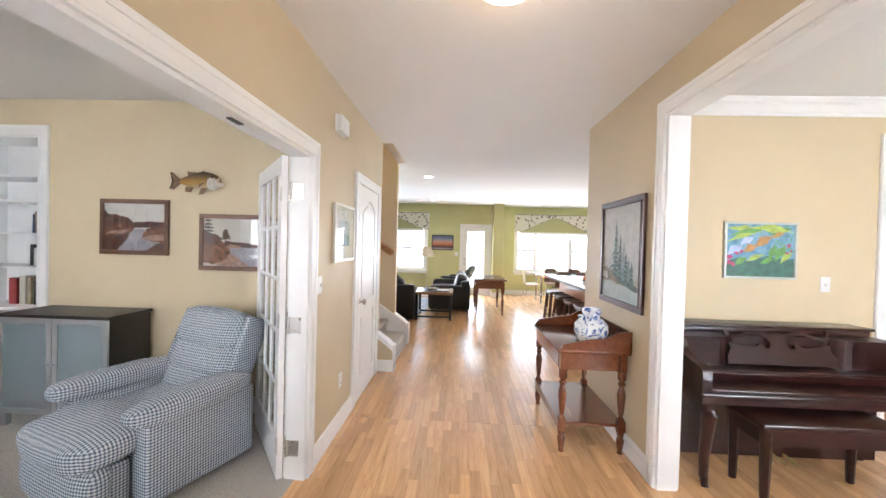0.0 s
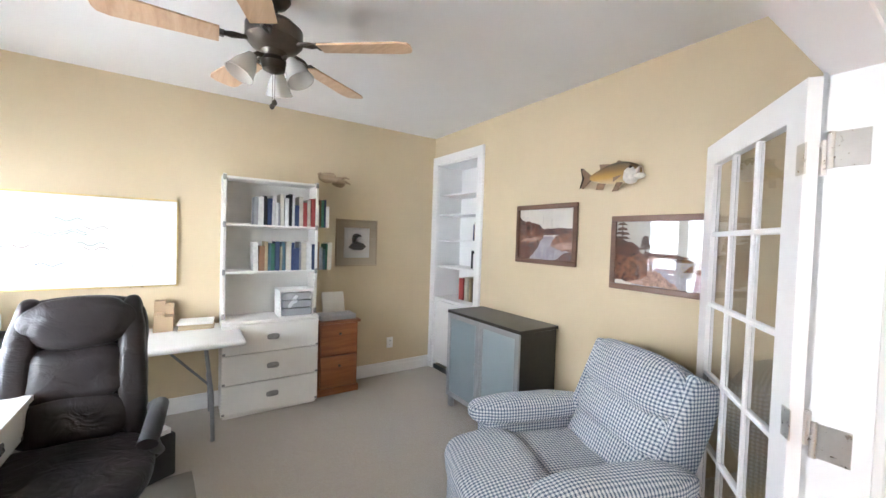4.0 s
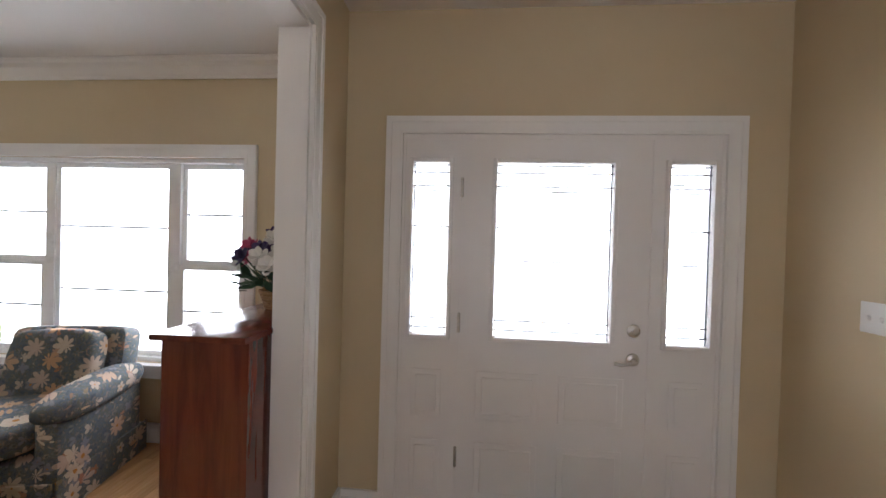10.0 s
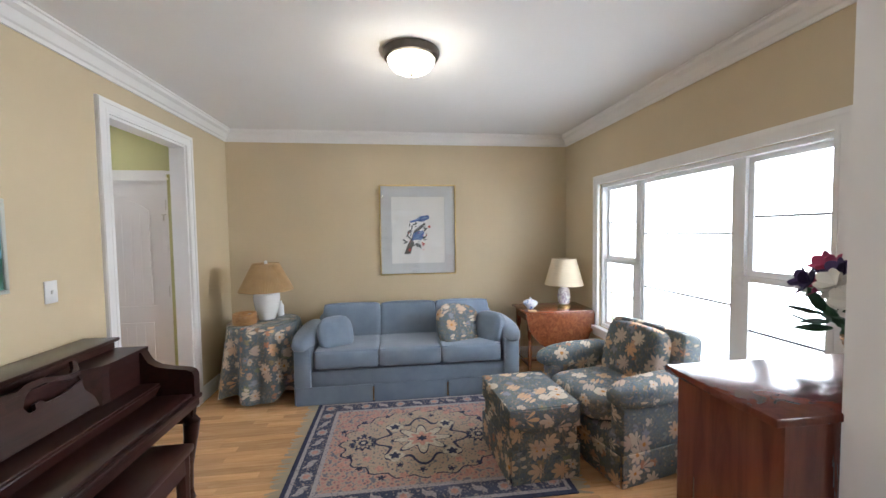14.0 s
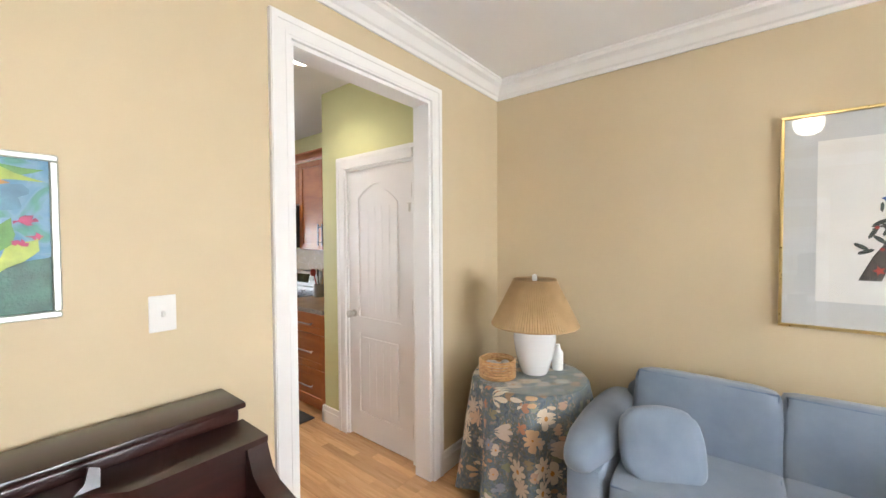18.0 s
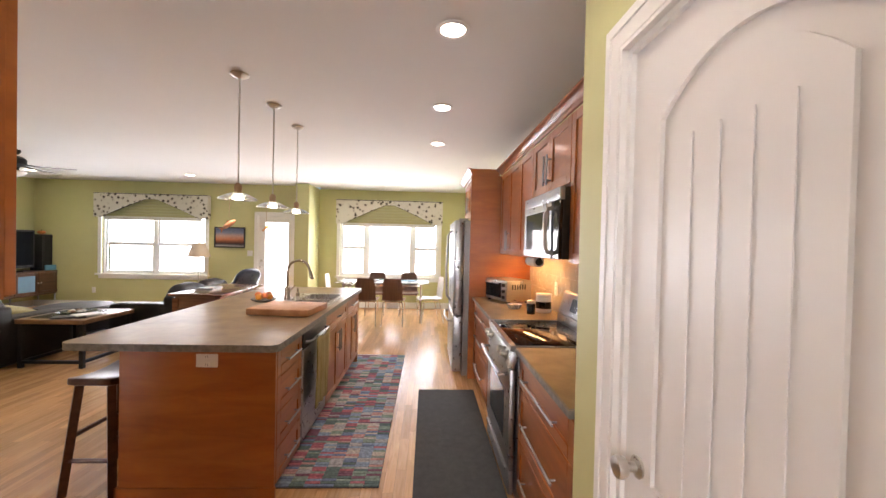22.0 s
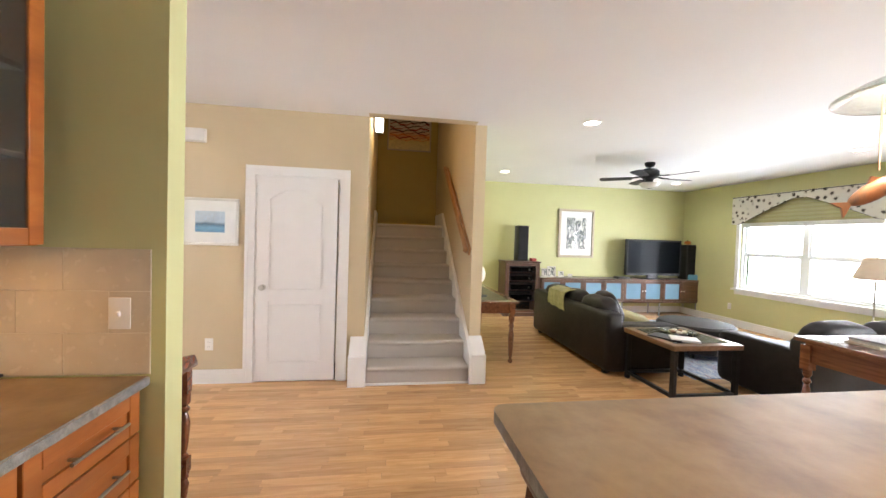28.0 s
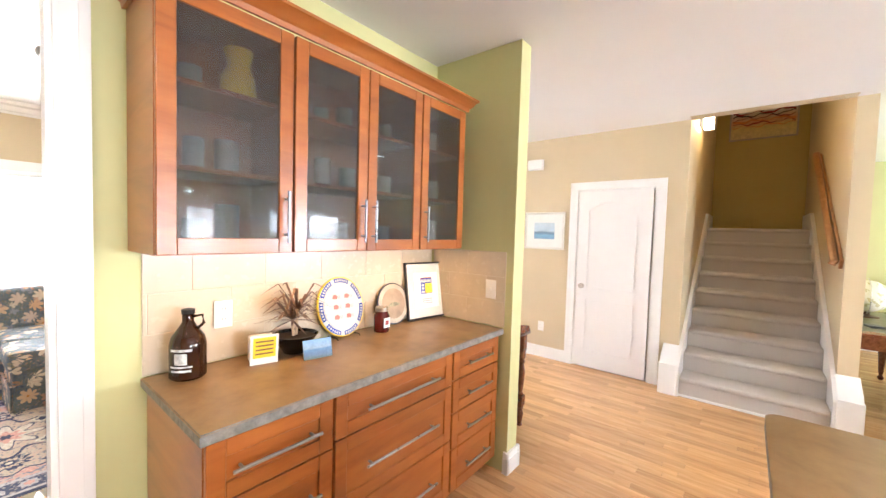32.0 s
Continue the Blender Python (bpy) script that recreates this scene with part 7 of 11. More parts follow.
gt = part("glass_top", lathe([(0.355, 0.706), (0.36, 0.709), (0.355, 0.713)], 48), GTOP, rt, "clear glass top")
gt.visible_shadow = False
PLEAT = varied("tan pleated shade", (0.4, 0.27, 0.13), 0.8, amount=0.08, scale=12)
lm = thing("table_lamp", "white ceramic lamp with a tan pleated shade", "lamp", (5.43, 2.36, 0.713))
CERAM = varied("white glazed ceramic", (0.82, 0.81, 0.79), 0.12, amount=0.02, relief=0)
part("base", lathe([(0.07, 0), (0.078, 0.01), (0.108, 0.11), (0.122, 0.2), (0.118, 0.25), (0.08, 0.285), (0.03, 0.295), (0.02, 0.32)], 32), CERAM, lm)
def pleated(r0, r1, z0, z1, n=104, depth=0.0035):
    bm = bmesh.new()
    rings = []
    for i in range(5):
        u = i / 4
        r = r0 + (r1 - r0) * u
        rings.append([bm.verts.new(((r + (depth if k % 2 else -depth)) * math.cos(2 * math.pi * k / (2 * n)), (r + (depth if k % 2 else -depth)) * math.sin(2 * math.pi * k / (2 * n)), z0 + (z1 - z0) * u)) for k in range(2 * n)])
    for a, b in zip(rings, rings[1:]):
        for k in range(2 * n):
            bm.faces.new((a[k], a[(k + 1) % (2 * n)], b[(k + 1) % (2 * n)], b[k]))
    return bm
part("shade", pleated(0.25, 0.12, 0.285, 0.545), PLEAT, lm, "tan pleated fabric shade", smooth=False)
for r_, z_ in ((0.122, 0.543), (0.251, 0.282)):
    part("shade_ring", lathe([(r_, z_), (r_ + 0.002, z_ + 0.008)], 40, cap=False), PLEAT, lm)
part("finial", lathe([(0.008, 0.52), (0.016, 0.55), (0.014, 0.572), (0.004, 0.578)], 12), CERAM, lm)
WICKER = wood("woven wicker", (0.22, 0.11, 0.04), (0.4, 0.22, 0.09), (0.52, 0.32, 0.15), 0.7, (30, 30, 60))
bk = thing("basket", "round wicker basket full of stones on the table", "basket", (5.24, 2.50, 0.713))
for i in range(7):
    part("coil", lathe([(0.095 + 0.004 * math.sin(i), 0.015 * i), (0.105, 0.015 * i + 0.007), (0.096, 0.015 * i + 0.015), (0.088, 0.015 * i + 0.007), (0.095 + 0.004 * math.sin(i), 0.015 * i)], 32, cap=False), WICKER, bk)
part("floor", lathe([(0.09, 0.002), (0.09, 0.008)], 24), WICKER, bk)
STONE = varied("grey pebble", (0.3, 0.28, 0.26), 0.6, amount=0.3, scale=30)
part("stones", joined(*[cushion(0.05, 0.045, 0.035, (0.045 * math.cos(k * 1.1), 0.045 * math.sin(k * 1.1), 0.045 + 0.014 * (k % 3)), 0.1, 0.9, 3) for k in range(9)]), STONE, bk)
single("spray_bottle", joined(lathe([(0.03, 0), (0.032, 0.01), (0.032, 0.1), (0.014, 0.13), (0.014, 0.15)], 18)), WHITEP, "small white bottle behind the lamp", "bottle", (5.56, 2.27, 0.713))

# drop-leaf table, lamp, bowl
DROPW = wood("mahogany", (0.1, 0.026, 0.011), (0.18, 0.054, 0.02), (0.26, 0.095, 0.036), 0.22, coat=0.5)
dl = thing("drop_leaf_table", "small mahogany drop-leaf table with its oval leaf hung down", "side table", (5.46, -0.6, 0))
part("tabletop", box(-0.24, 0.24, -0.38, 0.38, 0.69, 0.71, 0.005, 2), DROPW, dl)
n = 18
leafo = [(0.38 * math.cos(math.pi * k / n), 0.695 - 0.4 * math.sin(math.pi * k / n)) for k in range(n + 1)]
part("drop_leaf", prism(leafo, -0.256, -0.24, "x"), DROPW, dl)
for x in (-0.18, 0.18):
    for y in (-0.32, 0.32):
        part("leg", joined(lathe(turned(0.52, 0.022), 12), box(-0.022, 0.022, -0.022, 0.022, 0.5, 0.69)), DROPW, dl, m=pose(x, y, 0))
for y in (-0.32, 0.32):
    part("stretcher", box(-0.18, 0.18, y - 0.01, y + 0.01, 0.12, 0.15, 0.003, 1), DROPW, dl)
part("stretcher", box(-0.01, 0.01, -0.31, 0.31, 0.12, 0.14, 0.003, 1), DROPW, dl)
part("apron", box(-0.2, 0.2, -0.34, 0.34, 0.6, 0.69), DROPW, dl, smooth=False)
CREAM = varied("cream lamp shade cloth", (0.66, 0.56, 0.4), 0.85, amount=0.04, scale=10)
l2 = thing("table_lamp", "porcelain lamp with a cream drum shade on the drop-leaf table", "lamp", (5.42, -0.72, 0.71))
FLP = material("flowered porcelain", (0.75, 0.74, 0.72), 0.15)
link(FLP, ramp(FLP, noise_tex(FLP, coords(FLP), 40, 3, 0.5, 1.5), [(0.45, (0.78, 0.77, 0.74)), (0.58, (0.4, 0.3, 0.36)), (0.7, (0.2, 0.24, 0.35))]), bsdf(FLP).inputs["Base Color"])
part("foot", lathe([(0.065, 0), (0.068, 0.02), (0.04, 0.035)], 24), GILT, l2)
part("base", lathe([(0.04, 0.035), (0.06, 0.06), (0.07, 0.12), (0.06, 0.19), (0.025, 0.24), (0.012, 0.3)], 28), FLP, l2)
part("shade", lathe([(0.205, 0.25), (0.125, 0.53)], 40, cap=False), CREAM, l2, "cream fabric shade")
for r_, z_ in ((0.201, 0.248), (0.131, 0.522)):
    part("shade_rim", lathe([(r_, z_), (r_, z_ + 0.01)], 40, cap=False), CREAM, l2)
bw = thing("lidded_bowl", "small blue and white lidded bowl on the table", "bowl", (5.42, -0.34, 0.71))
part("bowl", lathe([(0.035, 0), (0.04, 0.012), (0.075, 0.05), (0.078, 0.07)], 24), PORC, bw)
part("lid", lathe([(0.078, 0.07), (0.06, 0.09), (0.015, 0.1), (0.012, 0.115), (0.004, 0.12)], 24), PORC, bw)
single("coaster", lathe([(0.045, 0), (0.047, 0.008), (0.03, 0.012)], 20), KRAFT, "small round wooden dish on the drop-leaf table", "dish", (5.28, -0.31, 0.71))

# bird picture over the sofa
MATG2 = varied("silver-grey mat board", (0.62, 0.62, 0.6), 0.7, amount=0.03)
bp = framed("framed_print", "large gilt-framed print of two blue birds, wide grey mat", pose(5.93, 0.825, 1.055, 0, 0, -90), 0.88, 1.035, GILT, 0.014, depth=0.03, mat_board=MATG2, mb=0.12, art=PAPER)
BIRDB = varied("bird blue", (0.07, 0.14, 0.36), 0.7, amount=0.35, scale=40)
BRANCH = varied("grey-brown print", (0.12, 0.11, 0.1), 0.7, amount=0.3, scale=60)
REDF = varied("red blossom print", (0.5, 0.08, 0.06), 0.7, amount=0.2, scale=60)
LEAFP = varied("dark leaf print", (0.07, 0.09, 0.08), 0.7, amount=0.4, scale=60)


def inked(name, pts, mt, lay=0):
    """A printed shape on the picture, from points on a 100 by 100 sheet."""
    part(name, prism([((u - 50) * 0.0072, 0.055 + v * 0.0078) for u, v in pts], -0.0152 - 0.0002 * lay, -0.0146, "y"), mt, bp, smooth=False)


def blob(cu, cv_, ru, rv_, tilt, n=14):
    t_ = math.radians(tilt)
    return [(cu + ru * math.cos(a) * math.cos(t_) - rv_ * math.sin(a) * math.sin(t_), cv_ + ru * math.cos(a) * math.sin(t_) + rv_ * math.sin(a) * math.cos(t_)) for a in [2 * math.pi * q / n for q in range(n)]]


inked("printed_trunk", [(27, 24), (37, 24), (40, 33), (43, 42), (38, 46), (33, 38)], BRANCH)
inked("printed_branch", [(38, 44), (42, 43), (47, 56), (56, 62), (62, 68), (60, 70), (52, 65), (43, 58)], BRANCH)
inked("printed_bird", blob(57, 76, 9, 4.2, 12), BIRDB, 1)
inked("printed_tail", [(38, 70), (36, 72), (48, 76), (52, 78), (52, 73)], BIRDB, 2)
inked("printed_head", blob(64, 78, 4, 3.4, 0), BIRDB, 2)
inked("printed_bird", blob(50, 50, 9, 7, 20), BIRDB, 1)
inked("printed_wing", [(40, 44), (52, 42), (58, 50), (60, 57), (50, 58), (42, 54)], BIRDB, 2)
inked("printed_tail", [(57, 48), (64, 52), (63, 49), (58, 45)], LEAFP, 2)
inked("printed_breast", blob(47, 43.5, 6, 1.4, 5), PAPER, 3)
for q, (cu, cv_, ti) in enumerate(((30, 41, 20), (28, 44, -30), (33, 52, 60), (36, 58, 30), (40, 63, 80), (45, 68, 20), (50, 37, -60), (53, 35, -75), (47, 38, 10), (36, 48, 140), (62, 60, 40), (41, 38, -50))):
    inked("printed_leaf", blob(cu, cv_, 4.0, 1.2, ti, 8), LEAFP, 2)
for cu, cv_, r in ((68, 64, 3), (58, 38, 3.6), (36, 30, 3)):
    inked("printed_flower", [(cu + (r if q % 2 else r * 0.45) * math.cos(q * math.pi / 5), cv_ + (r if q % 2 else r * 0.45) * math.sin(q * math.pi / 5)) for q in range(10)], REDF, 3)

rb_ = random.Random(77)
BIRDL = varied("pale bird blue", (0.22, 0.33, 0.55), 0.7, amount=0.3, scale=60)
for q in range(30):
    ang_, rad_ = rb_.uniform(0, 6.28), rb_.uniform(4, 19)
    cu, cv_ = 48 + rad_ * math.cos(ang_) * 0.85, 54 + rad_ * math.sin(ang_)
    inked("printed_leaf", jagged(blob(cu, cv_, rb_.uniform(1.6, 3.6), rb_.uniform(0.5, 1.1), rb_.uniform(0, 180), 6), 0.25, 300 + q, 2), (LEAFP, BRANCH, LEAFP)[q % 3], q % 2)
for cu, cv_, ru, rv_, ti in ((60, 77, 5, 1.2, 12), (48, 75, 5, 0.8, 12), (52, 53, 6, 1.0, 24), (47, 48, 5, 0.9, 15), (55, 57, 4, 0.8, 30), (53, 46, 4, 0.7, 10)):
    inked("printed_feather", blob(cu, cv_, ru, rv_, ti, 10), BIRDL, 4)
for q in range(7):
    cu, cv_ = rb_.uniform(32, 66), rb_.uniform(28, 68)
    inked("printed_berry", blob(cu, cv_, 1.1, 0.9, 0, 8), REDF, 3)

# flower painting over the piano
FPT = art_material("flower painting", [(0.3, (0.06, 0.17, 0.28)), (0.45, (0.11, 0.26, 0.38)), (0.55, (0.2, 0.33, 0.46)), (0.62, (0.09, 0.26, 0.2)), (0.75, (0.2, 0.32, 0.3))], (3, 1, 3), 3, 1.2, 1.7)
pa = framed("painting", "bright flower painting in a thin silver frame", pose(3.263, 2.9, 1.29), 0.545, 0.44, varied("silver leaf", (0.55, 0.57, 0.52), 0.35, 0.7), 0.018, art=FPT, glassy=False)
PA = (pa, 0.55, 0.44, 0.018)
OILS = [varied("painted " + nm, c, 0.45, amount=0.35, scale=18, relief=0.5, dist=0.002) for nm, c in (("deep green", (0.03, 0.10, 0.07)), ("leaf green", (0.10, 0.26, 0.05)), ("lime green", (0.34, 0.42, 0.07)), ("ochre", (0.40, 0.19, 0.05)), ("magenta", (0.36, 0.03, 0.10)), ("slate blue", (0.10, 0.22, 0.30)), ("lilac", (0.36, 0.42, 0.62)))]
printed(*PA, "painted_ground", jagged([(0, 0), (100, 0), (100, 38), (84, 32), (66, 40), (40, 30), (20, 34), (0, 30)], 3, 31), OILS[0], 0)
for q, (u0, v0, u1, v1, wd, c) in enumerate(((0, 92, 52, 86, 7, 2), (4, 76, 60, 92, 6, 1), (0, 66, 44, 84, 5, 2), (36, 94, 98, 86, 9, 2), (60, 80, 98, 94, 6, 1), (26, 46, 46, 60, 8, 3), (40, 54, 68, 78, 9, 3), (64, 74, 86, 84, 6, 3), (12, 20, 34, 38, 6, 1), (50, 24, 72, 34, 6, 1), (62, 30, 74, 60, 7, 1), (72, 28, 86, 62, 8, 1), (70, 30, 80, 54, 4, 0), (80, 26, 97, 50, 6, 2), (30, 28, 58, 42, 5, 2), (2, 40, 24, 58, 9, 6), (20, 60, 40, 74, 8, 6), (78, 66, 88, 76, 9, 5), (84, 70, 90, 84, 6, 5))):
    nx, ny = -(v1 - v0), u1 - u0
    ln = math.hypot(nx, ny)
    nx, ny = nx / ln * wd * 0.95, ny / ln * wd * 0.95
    um, vm = (u0 + u1) / 2, (v0 + v1) / 2 + 3
    printed(*PA, "brush_stroke", jagged([(u0, v0), (um - nx, vm - ny), (u1, v1), (um + nx, vm + ny)], 1.2, 40 + q, 3), OILS[c], 1 + q % 4)
for q, (cu, cv_, r) in enumerate(((6, 36, 6), (4, 26, 7), (16, 44, 4.5), (22, 47, 4), (91, 60, 4.5), (94, 50, 3.5), (89, 46, 3), (12, 22, 5))):
    printed(*PA, "painted_blossom", jagged([(max(0, cu - r), cv_), (cu, cv_ - r * 0.7), (cu + r, cv_), (cu, cv_ + r * 0.8)], 1.5, 70 + q), OILS[4], 5)
wall_plate("switch", (3.767, 2.9, 1.26), 0)

# chest by the doorway with flowers on it
CHW = wood("red mahogany", (0.07, 0.012, 0.006), (0.13, 0.025, 0.012), (0.17, 0.038, 0.017), 0.2, (12, 12, 1.2), coat=0.4)
ch = thing("chest_of_drawers", "tall polished red mahogany chest beside the doorway", "chest", (2.33, -0.31, 0), 90)
part("body", box(-0.46, 0.46, -0.36, -0.01, 0.06, 1.06), CHW, ch)
part("top", box(-0.49, 0.49, -0.39, -0.005, 1.06, 1.085, 0.006, 2), CHW, ch)
part("plinth", box(-0.47, 0.47, -0.37, -0.01, 0, 0.07, 0.006, 1), CHW, ch)
for k in range(4):
    dd = part("drawer", box(-0.44, 0.44, -0.375, -0.355, 0.09 + 0.245 * k, 0.32 + 0.245 * k, 0.005, 1), CHW, ch)
    for sx in (-0.25, 0.25):
        part("pull", tube([(sx - 0.04, -0.375, 0.21 + 0.245 * k), (sx - 0.03, -0.395, 0.2 + 0.245 * k), (sx + 0.03, -0.395, 0.2 + 0.245 * k), (sx + 0.04, -0.375, 0.21 + 0.245 * k)], 0.004, 6), GILT, dd)
fl = thing("flower_basket", "wicker basket of purple, pink and white silk flowers on the chest", "flowers", (2.54, -0.46, 1.085))
part("basket", lathe([(0.075, 0), (0.082, 0.02), (0.105, 0.09), (0.112, 0.1), (0.1, 0.1), (0.07, 0.02)], 24), WICKER, fl)
for k in range(6):
    zz, rr = 0.012 + 0.016 * k, 0.08 + 0.0055 * k
    part("cane_ring", tube([(rr * math.cos(q * 0.2618), rr * math.sin(q * 0.2618), zz + 0.002 * (-1) ** q) for q in range(25)], 0.005, 5), WICKER, fl)
part("basket_handle", tube([(0.1 * math.cos(q * 0.2618), 0, 0.09 + 0.24 * math.sin(q * 0.2618)) for q in range(13)], 0.006, 6), WICKER, fl)
LEAFG = varied("silk leaf", (0.035, 0.09, 0.04), 0.55, amount=0.45, scale=30)
PETAL = varied("white petal", (0.75, 0.72, 0.66), 0.7)
PURP = varied("dark purple petal", (0.05, 0.025, 0.1), 0.7, amount=0.35)
PINK = varied("pink petal", (0.55, 0.1, 0.2), 0.7, amount=0.3)
PTL = [(0, -0.006), (0.02, -0.02), (0.042, -0.022), (0.056, -0.01), (0.058, 0.002), (0.05, 0.014), (0.03, 0.021), (0, 0.006)]
LEAFO = [(0, -0.005), (0.03, -0.024), (0.06, -0.02), (0.1, 0), (0.06, 0.02), (0.03, 0.024), (0, 0.005)]
for k in range(60):
    a = k * 2.4
    r = 0.05 + 0.12 * math.sqrt(rnd(0, 1))
    part("leaf", moved(prism(LEAFO, -0.001, 0.001, "z"), pose(r * math.cos(a), r * math.sin(a), 0.1 + rnd(0, 0.2) * (1 - r / 0.3), rnd(-30, 30), rnd(-60, 20), math.degrees(a) + rnd(-40, 40))), LEAFG, fl)
for k in range(26):
    a = k * 2.4 + 0.7
    r = 0.2 * math.sqrt((k + 0.5) / 26)
    z = 0.4 - 1.1 * (r - 0.04) + rnd(-0.04, 0.03)
    if k % 13 == 5:
        r, z = r + 0.06, z - 0.03
    mt = (PURP, PINK, PURP, PETAL)[k % 4] if k < 14 else (PETAL, PURP, PETAL, PINK)[k % 4]
    q = pose(r * math.cos(a), r * math.sin(a), z, 0, 20 + 230 * r, math.degrees(a))
    rings = [moved(prism(PTL, -0.001, 0.001, "z"), q @ pose(0, 0, 0.004, 0, -18, 72 * j)) for j in range(5)] + [moved(prism(PTL, -0.001, 0.001, "z"), q @ pose(0, 0, 0.012, 0, -48, 36 + 72 * j)) for j in range(5)]
    part("blossom", joined(*rings), mt, fl)
    part("stem", tube([(0.02 * math.cos(a), 0.02 * math.sin(a), 0.05), (r * 0.6 * math.cos(a), r * 0.6 * math.sin(a), z * 0.65), (r * math.cos(a), r * math.sin(a), z)], 0.0025, 5), LEAFG, fl)

# spinet piano
PIAN = wood("dark mahogany piano", (0.010, 0.003, 0.0025), (0.020, 0.006, 0.0045), (0.030, 0.009, 0.006), 0.34, coat=0.08)
bsdf(PIAN).inputs["Specular IOR Level"].default_value = 0.22
bsdf(PIAN).inputs["Coat Weight"].default_value = 0.45
bsdf(PIAN).inputs["Coat Roughness"].default_value = 0.16
pn = thing("piano", "dark mahogany spinet piano with a fretted music desk", "piano", (3.2, 2.88, 0))
part("case_back", box(-0.71, 0.71, -0.17, 0.0, 0.0, 0.90), PIAN, pn)
part("lid_moulding", box(-0.72, 0.72, -0.175, 0.0, 0.90, 0.945, 0.012, 3), PIAN, pn)
part("top_lid", box(-0.735, 0.735, -0.19, 0.005, 0.945, 0.965, 0.006, 2), PIAN, pn)


def shoulder(inset):
    half = [(0.73, -0.17), (0.73, -0.34), (0.44, -0.34), (0.40, -0.332), (0.37, -0.305), (0.34, -0.272), (0.30, -0.258), (0.2, -0.255)]
    half = [(x - (inset if x > 0.7 else 0), y + (inset if y < -0.2 else 0)) for x, y in half]
    return half + [(-x, y) for x, y in reversed(half)]


part("shoulder", prism(shoulder(0.014), 0.70, 0.886, "z"), PIAN, pn, smooth=False)
part("shoulder_ledge", prism(shoulder(0.0), 0.886, 0.904, "z"), PIAN, pn, smooth=False)
part("shelf", box(-0.67, 0.67, -0.43, -0.2, 0.685, 0.703, 0.004, 1), PIAN, pn)
part("fallboard", moved(box(-0.67, 0.67, -0.008, 0.008, -0.1, 0.0, 0.004, 1), pose(0, -0.428, 0.69, 28)), PIAN, pn)
part("key_cover", box(-0.67, 0.67, -0.6, -0.4, 0.61, 0.628, 0.005, 2), PIAN, pn)
part("key_bed", box(-0.73, 0.73, -0.61, -0.15, 0.535, 0.61, 0.01, 2), PIAN, pn)
part("key_slip_moulding", box(-0.735, 0.735, -0.625, -0.6, 0.585, 0.61, 0.008, 2), PIAN, pn)
part("lower_panel", box(-0.7, 0.7, -0.25, -0.2, 0.05, 0.56), PIAN, pn)
arm = [(-0.17, 0.60), (-0.17, 0.886), (-0.335, 0.886), (-0.35, 0.855), (-0.37, 0.82), (-0.41, 0.795), (-0.48, 0.78), (-0.57, 0.768), (-0.6, 0.755), (-0.612, 0.73), (-0.612, 0.60)]
for sx in (-0.73, 0.67):
    part("cheek", prism(arm, sx, sx + 0.06, "x"), PIAN, pn)
for sx in (-0.67, 0.67):
    part("front_leg", joined(tube([(sx, -0.555, 0.55), (sx, -0.59, 0.46), (sx, -0.58, 0.36)], 0.052, 14, r_end=0.036), tube([(sx, -0.58, 0.37), (sx, -0.555, 0.2), (sx, -0.555, 0.06), (sx, -0.575, 0.0)], 0.036, 14, r_end=0.022)), PIAN, pn)
    part("leg_bracket", prism([(-0.61, 0.54), (-0.3, 0.54), (-0.38, 0.5), (-0.46, 0.5), (-0.52, 0.46), (-0.6, 0.46)], sx - 0.02, sx + 0.02, "x"), PIAN, pn)
desk_at = pose(0, -0.315, 0.715, -20)
half = [(0.375, 0.0), (0.372, 0.05), (0.34, 0.10), (0.345, 0.15), (0.31, 0.14), (0.22, 0.125), (0.15, 0.125), (0.135, 0.145), (0.105, 0.14), (0.10, 0.115), (0.07, 0.115), (0.055, 0.15)]
md = part("music_desk", moved(prism(half + [(-x, z) for x, z in reversed(half)], -0.008, 0.008, "y"), desk_at), PIAN, pn, smooth=False)
for s_ in (-1, 1):
    band = [(0.03, 0.15), (0.06, 0.15), (0.085, 0.185), (0.12, 0.205), (0.18, 0.205), (0.25, 0.185), (0.31, 0.17), (0.34, 0.185), (0.345, 0.14), (0.372, 0.15), (0.362, 0.2), (0.366, 0.24), (0.345, 0.25), (0.335, 0.215), (0.31, 0.195), (0.25, 0.21), (0.18, 0.232), (0.11, 0.232), (0.06, 0.215), (0.0, 0.225), (0.0, 0.15)]
    part("fret_scroll", moved(prism([(s_ * x, z) for x, z in band], -0.008, 0.008, "y"), desk_at), PIAN, md, smooth=False)
for sx in (-0.08, 0, 0.08):
    part("pedal", tube([(sx, -0.24, 0.06), (sx, -0.36, 0.05)], 0.01, 8), GILT, pn)
bn = thing("piano_bench", "dark mahogany bench with a black seat at the piano", "bench", (3.16, 2.3, 0))
part("seat", box(-0.42, 0.42, -0.17, 0.17, 0.45, 0.49, 0.012, 2), PIAN, bn)
part("apron", boxes((-0.4, 0.4, -0.155, -0.135, 0.36, 0.45), (-0.4, 0.4, 0.135, 0.155, 0.36, 0.45), (-0.4, -0.38, -0.135, 0.135, 0.36, 0.45), (0.38, 0.4, -0.135, 0.135, 0.36, 0.45)), PIAN, bn, smooth=False)
for sx in (-0.375, 0.375):
    for sy in (-0.13, 0.13):
        part("leg", tube([(sx, sy, 0.44), (sx, sy, 0.2), (sx, sy, 0.0)], 0.034, 8, r_end=0.022), PIAN, bn)

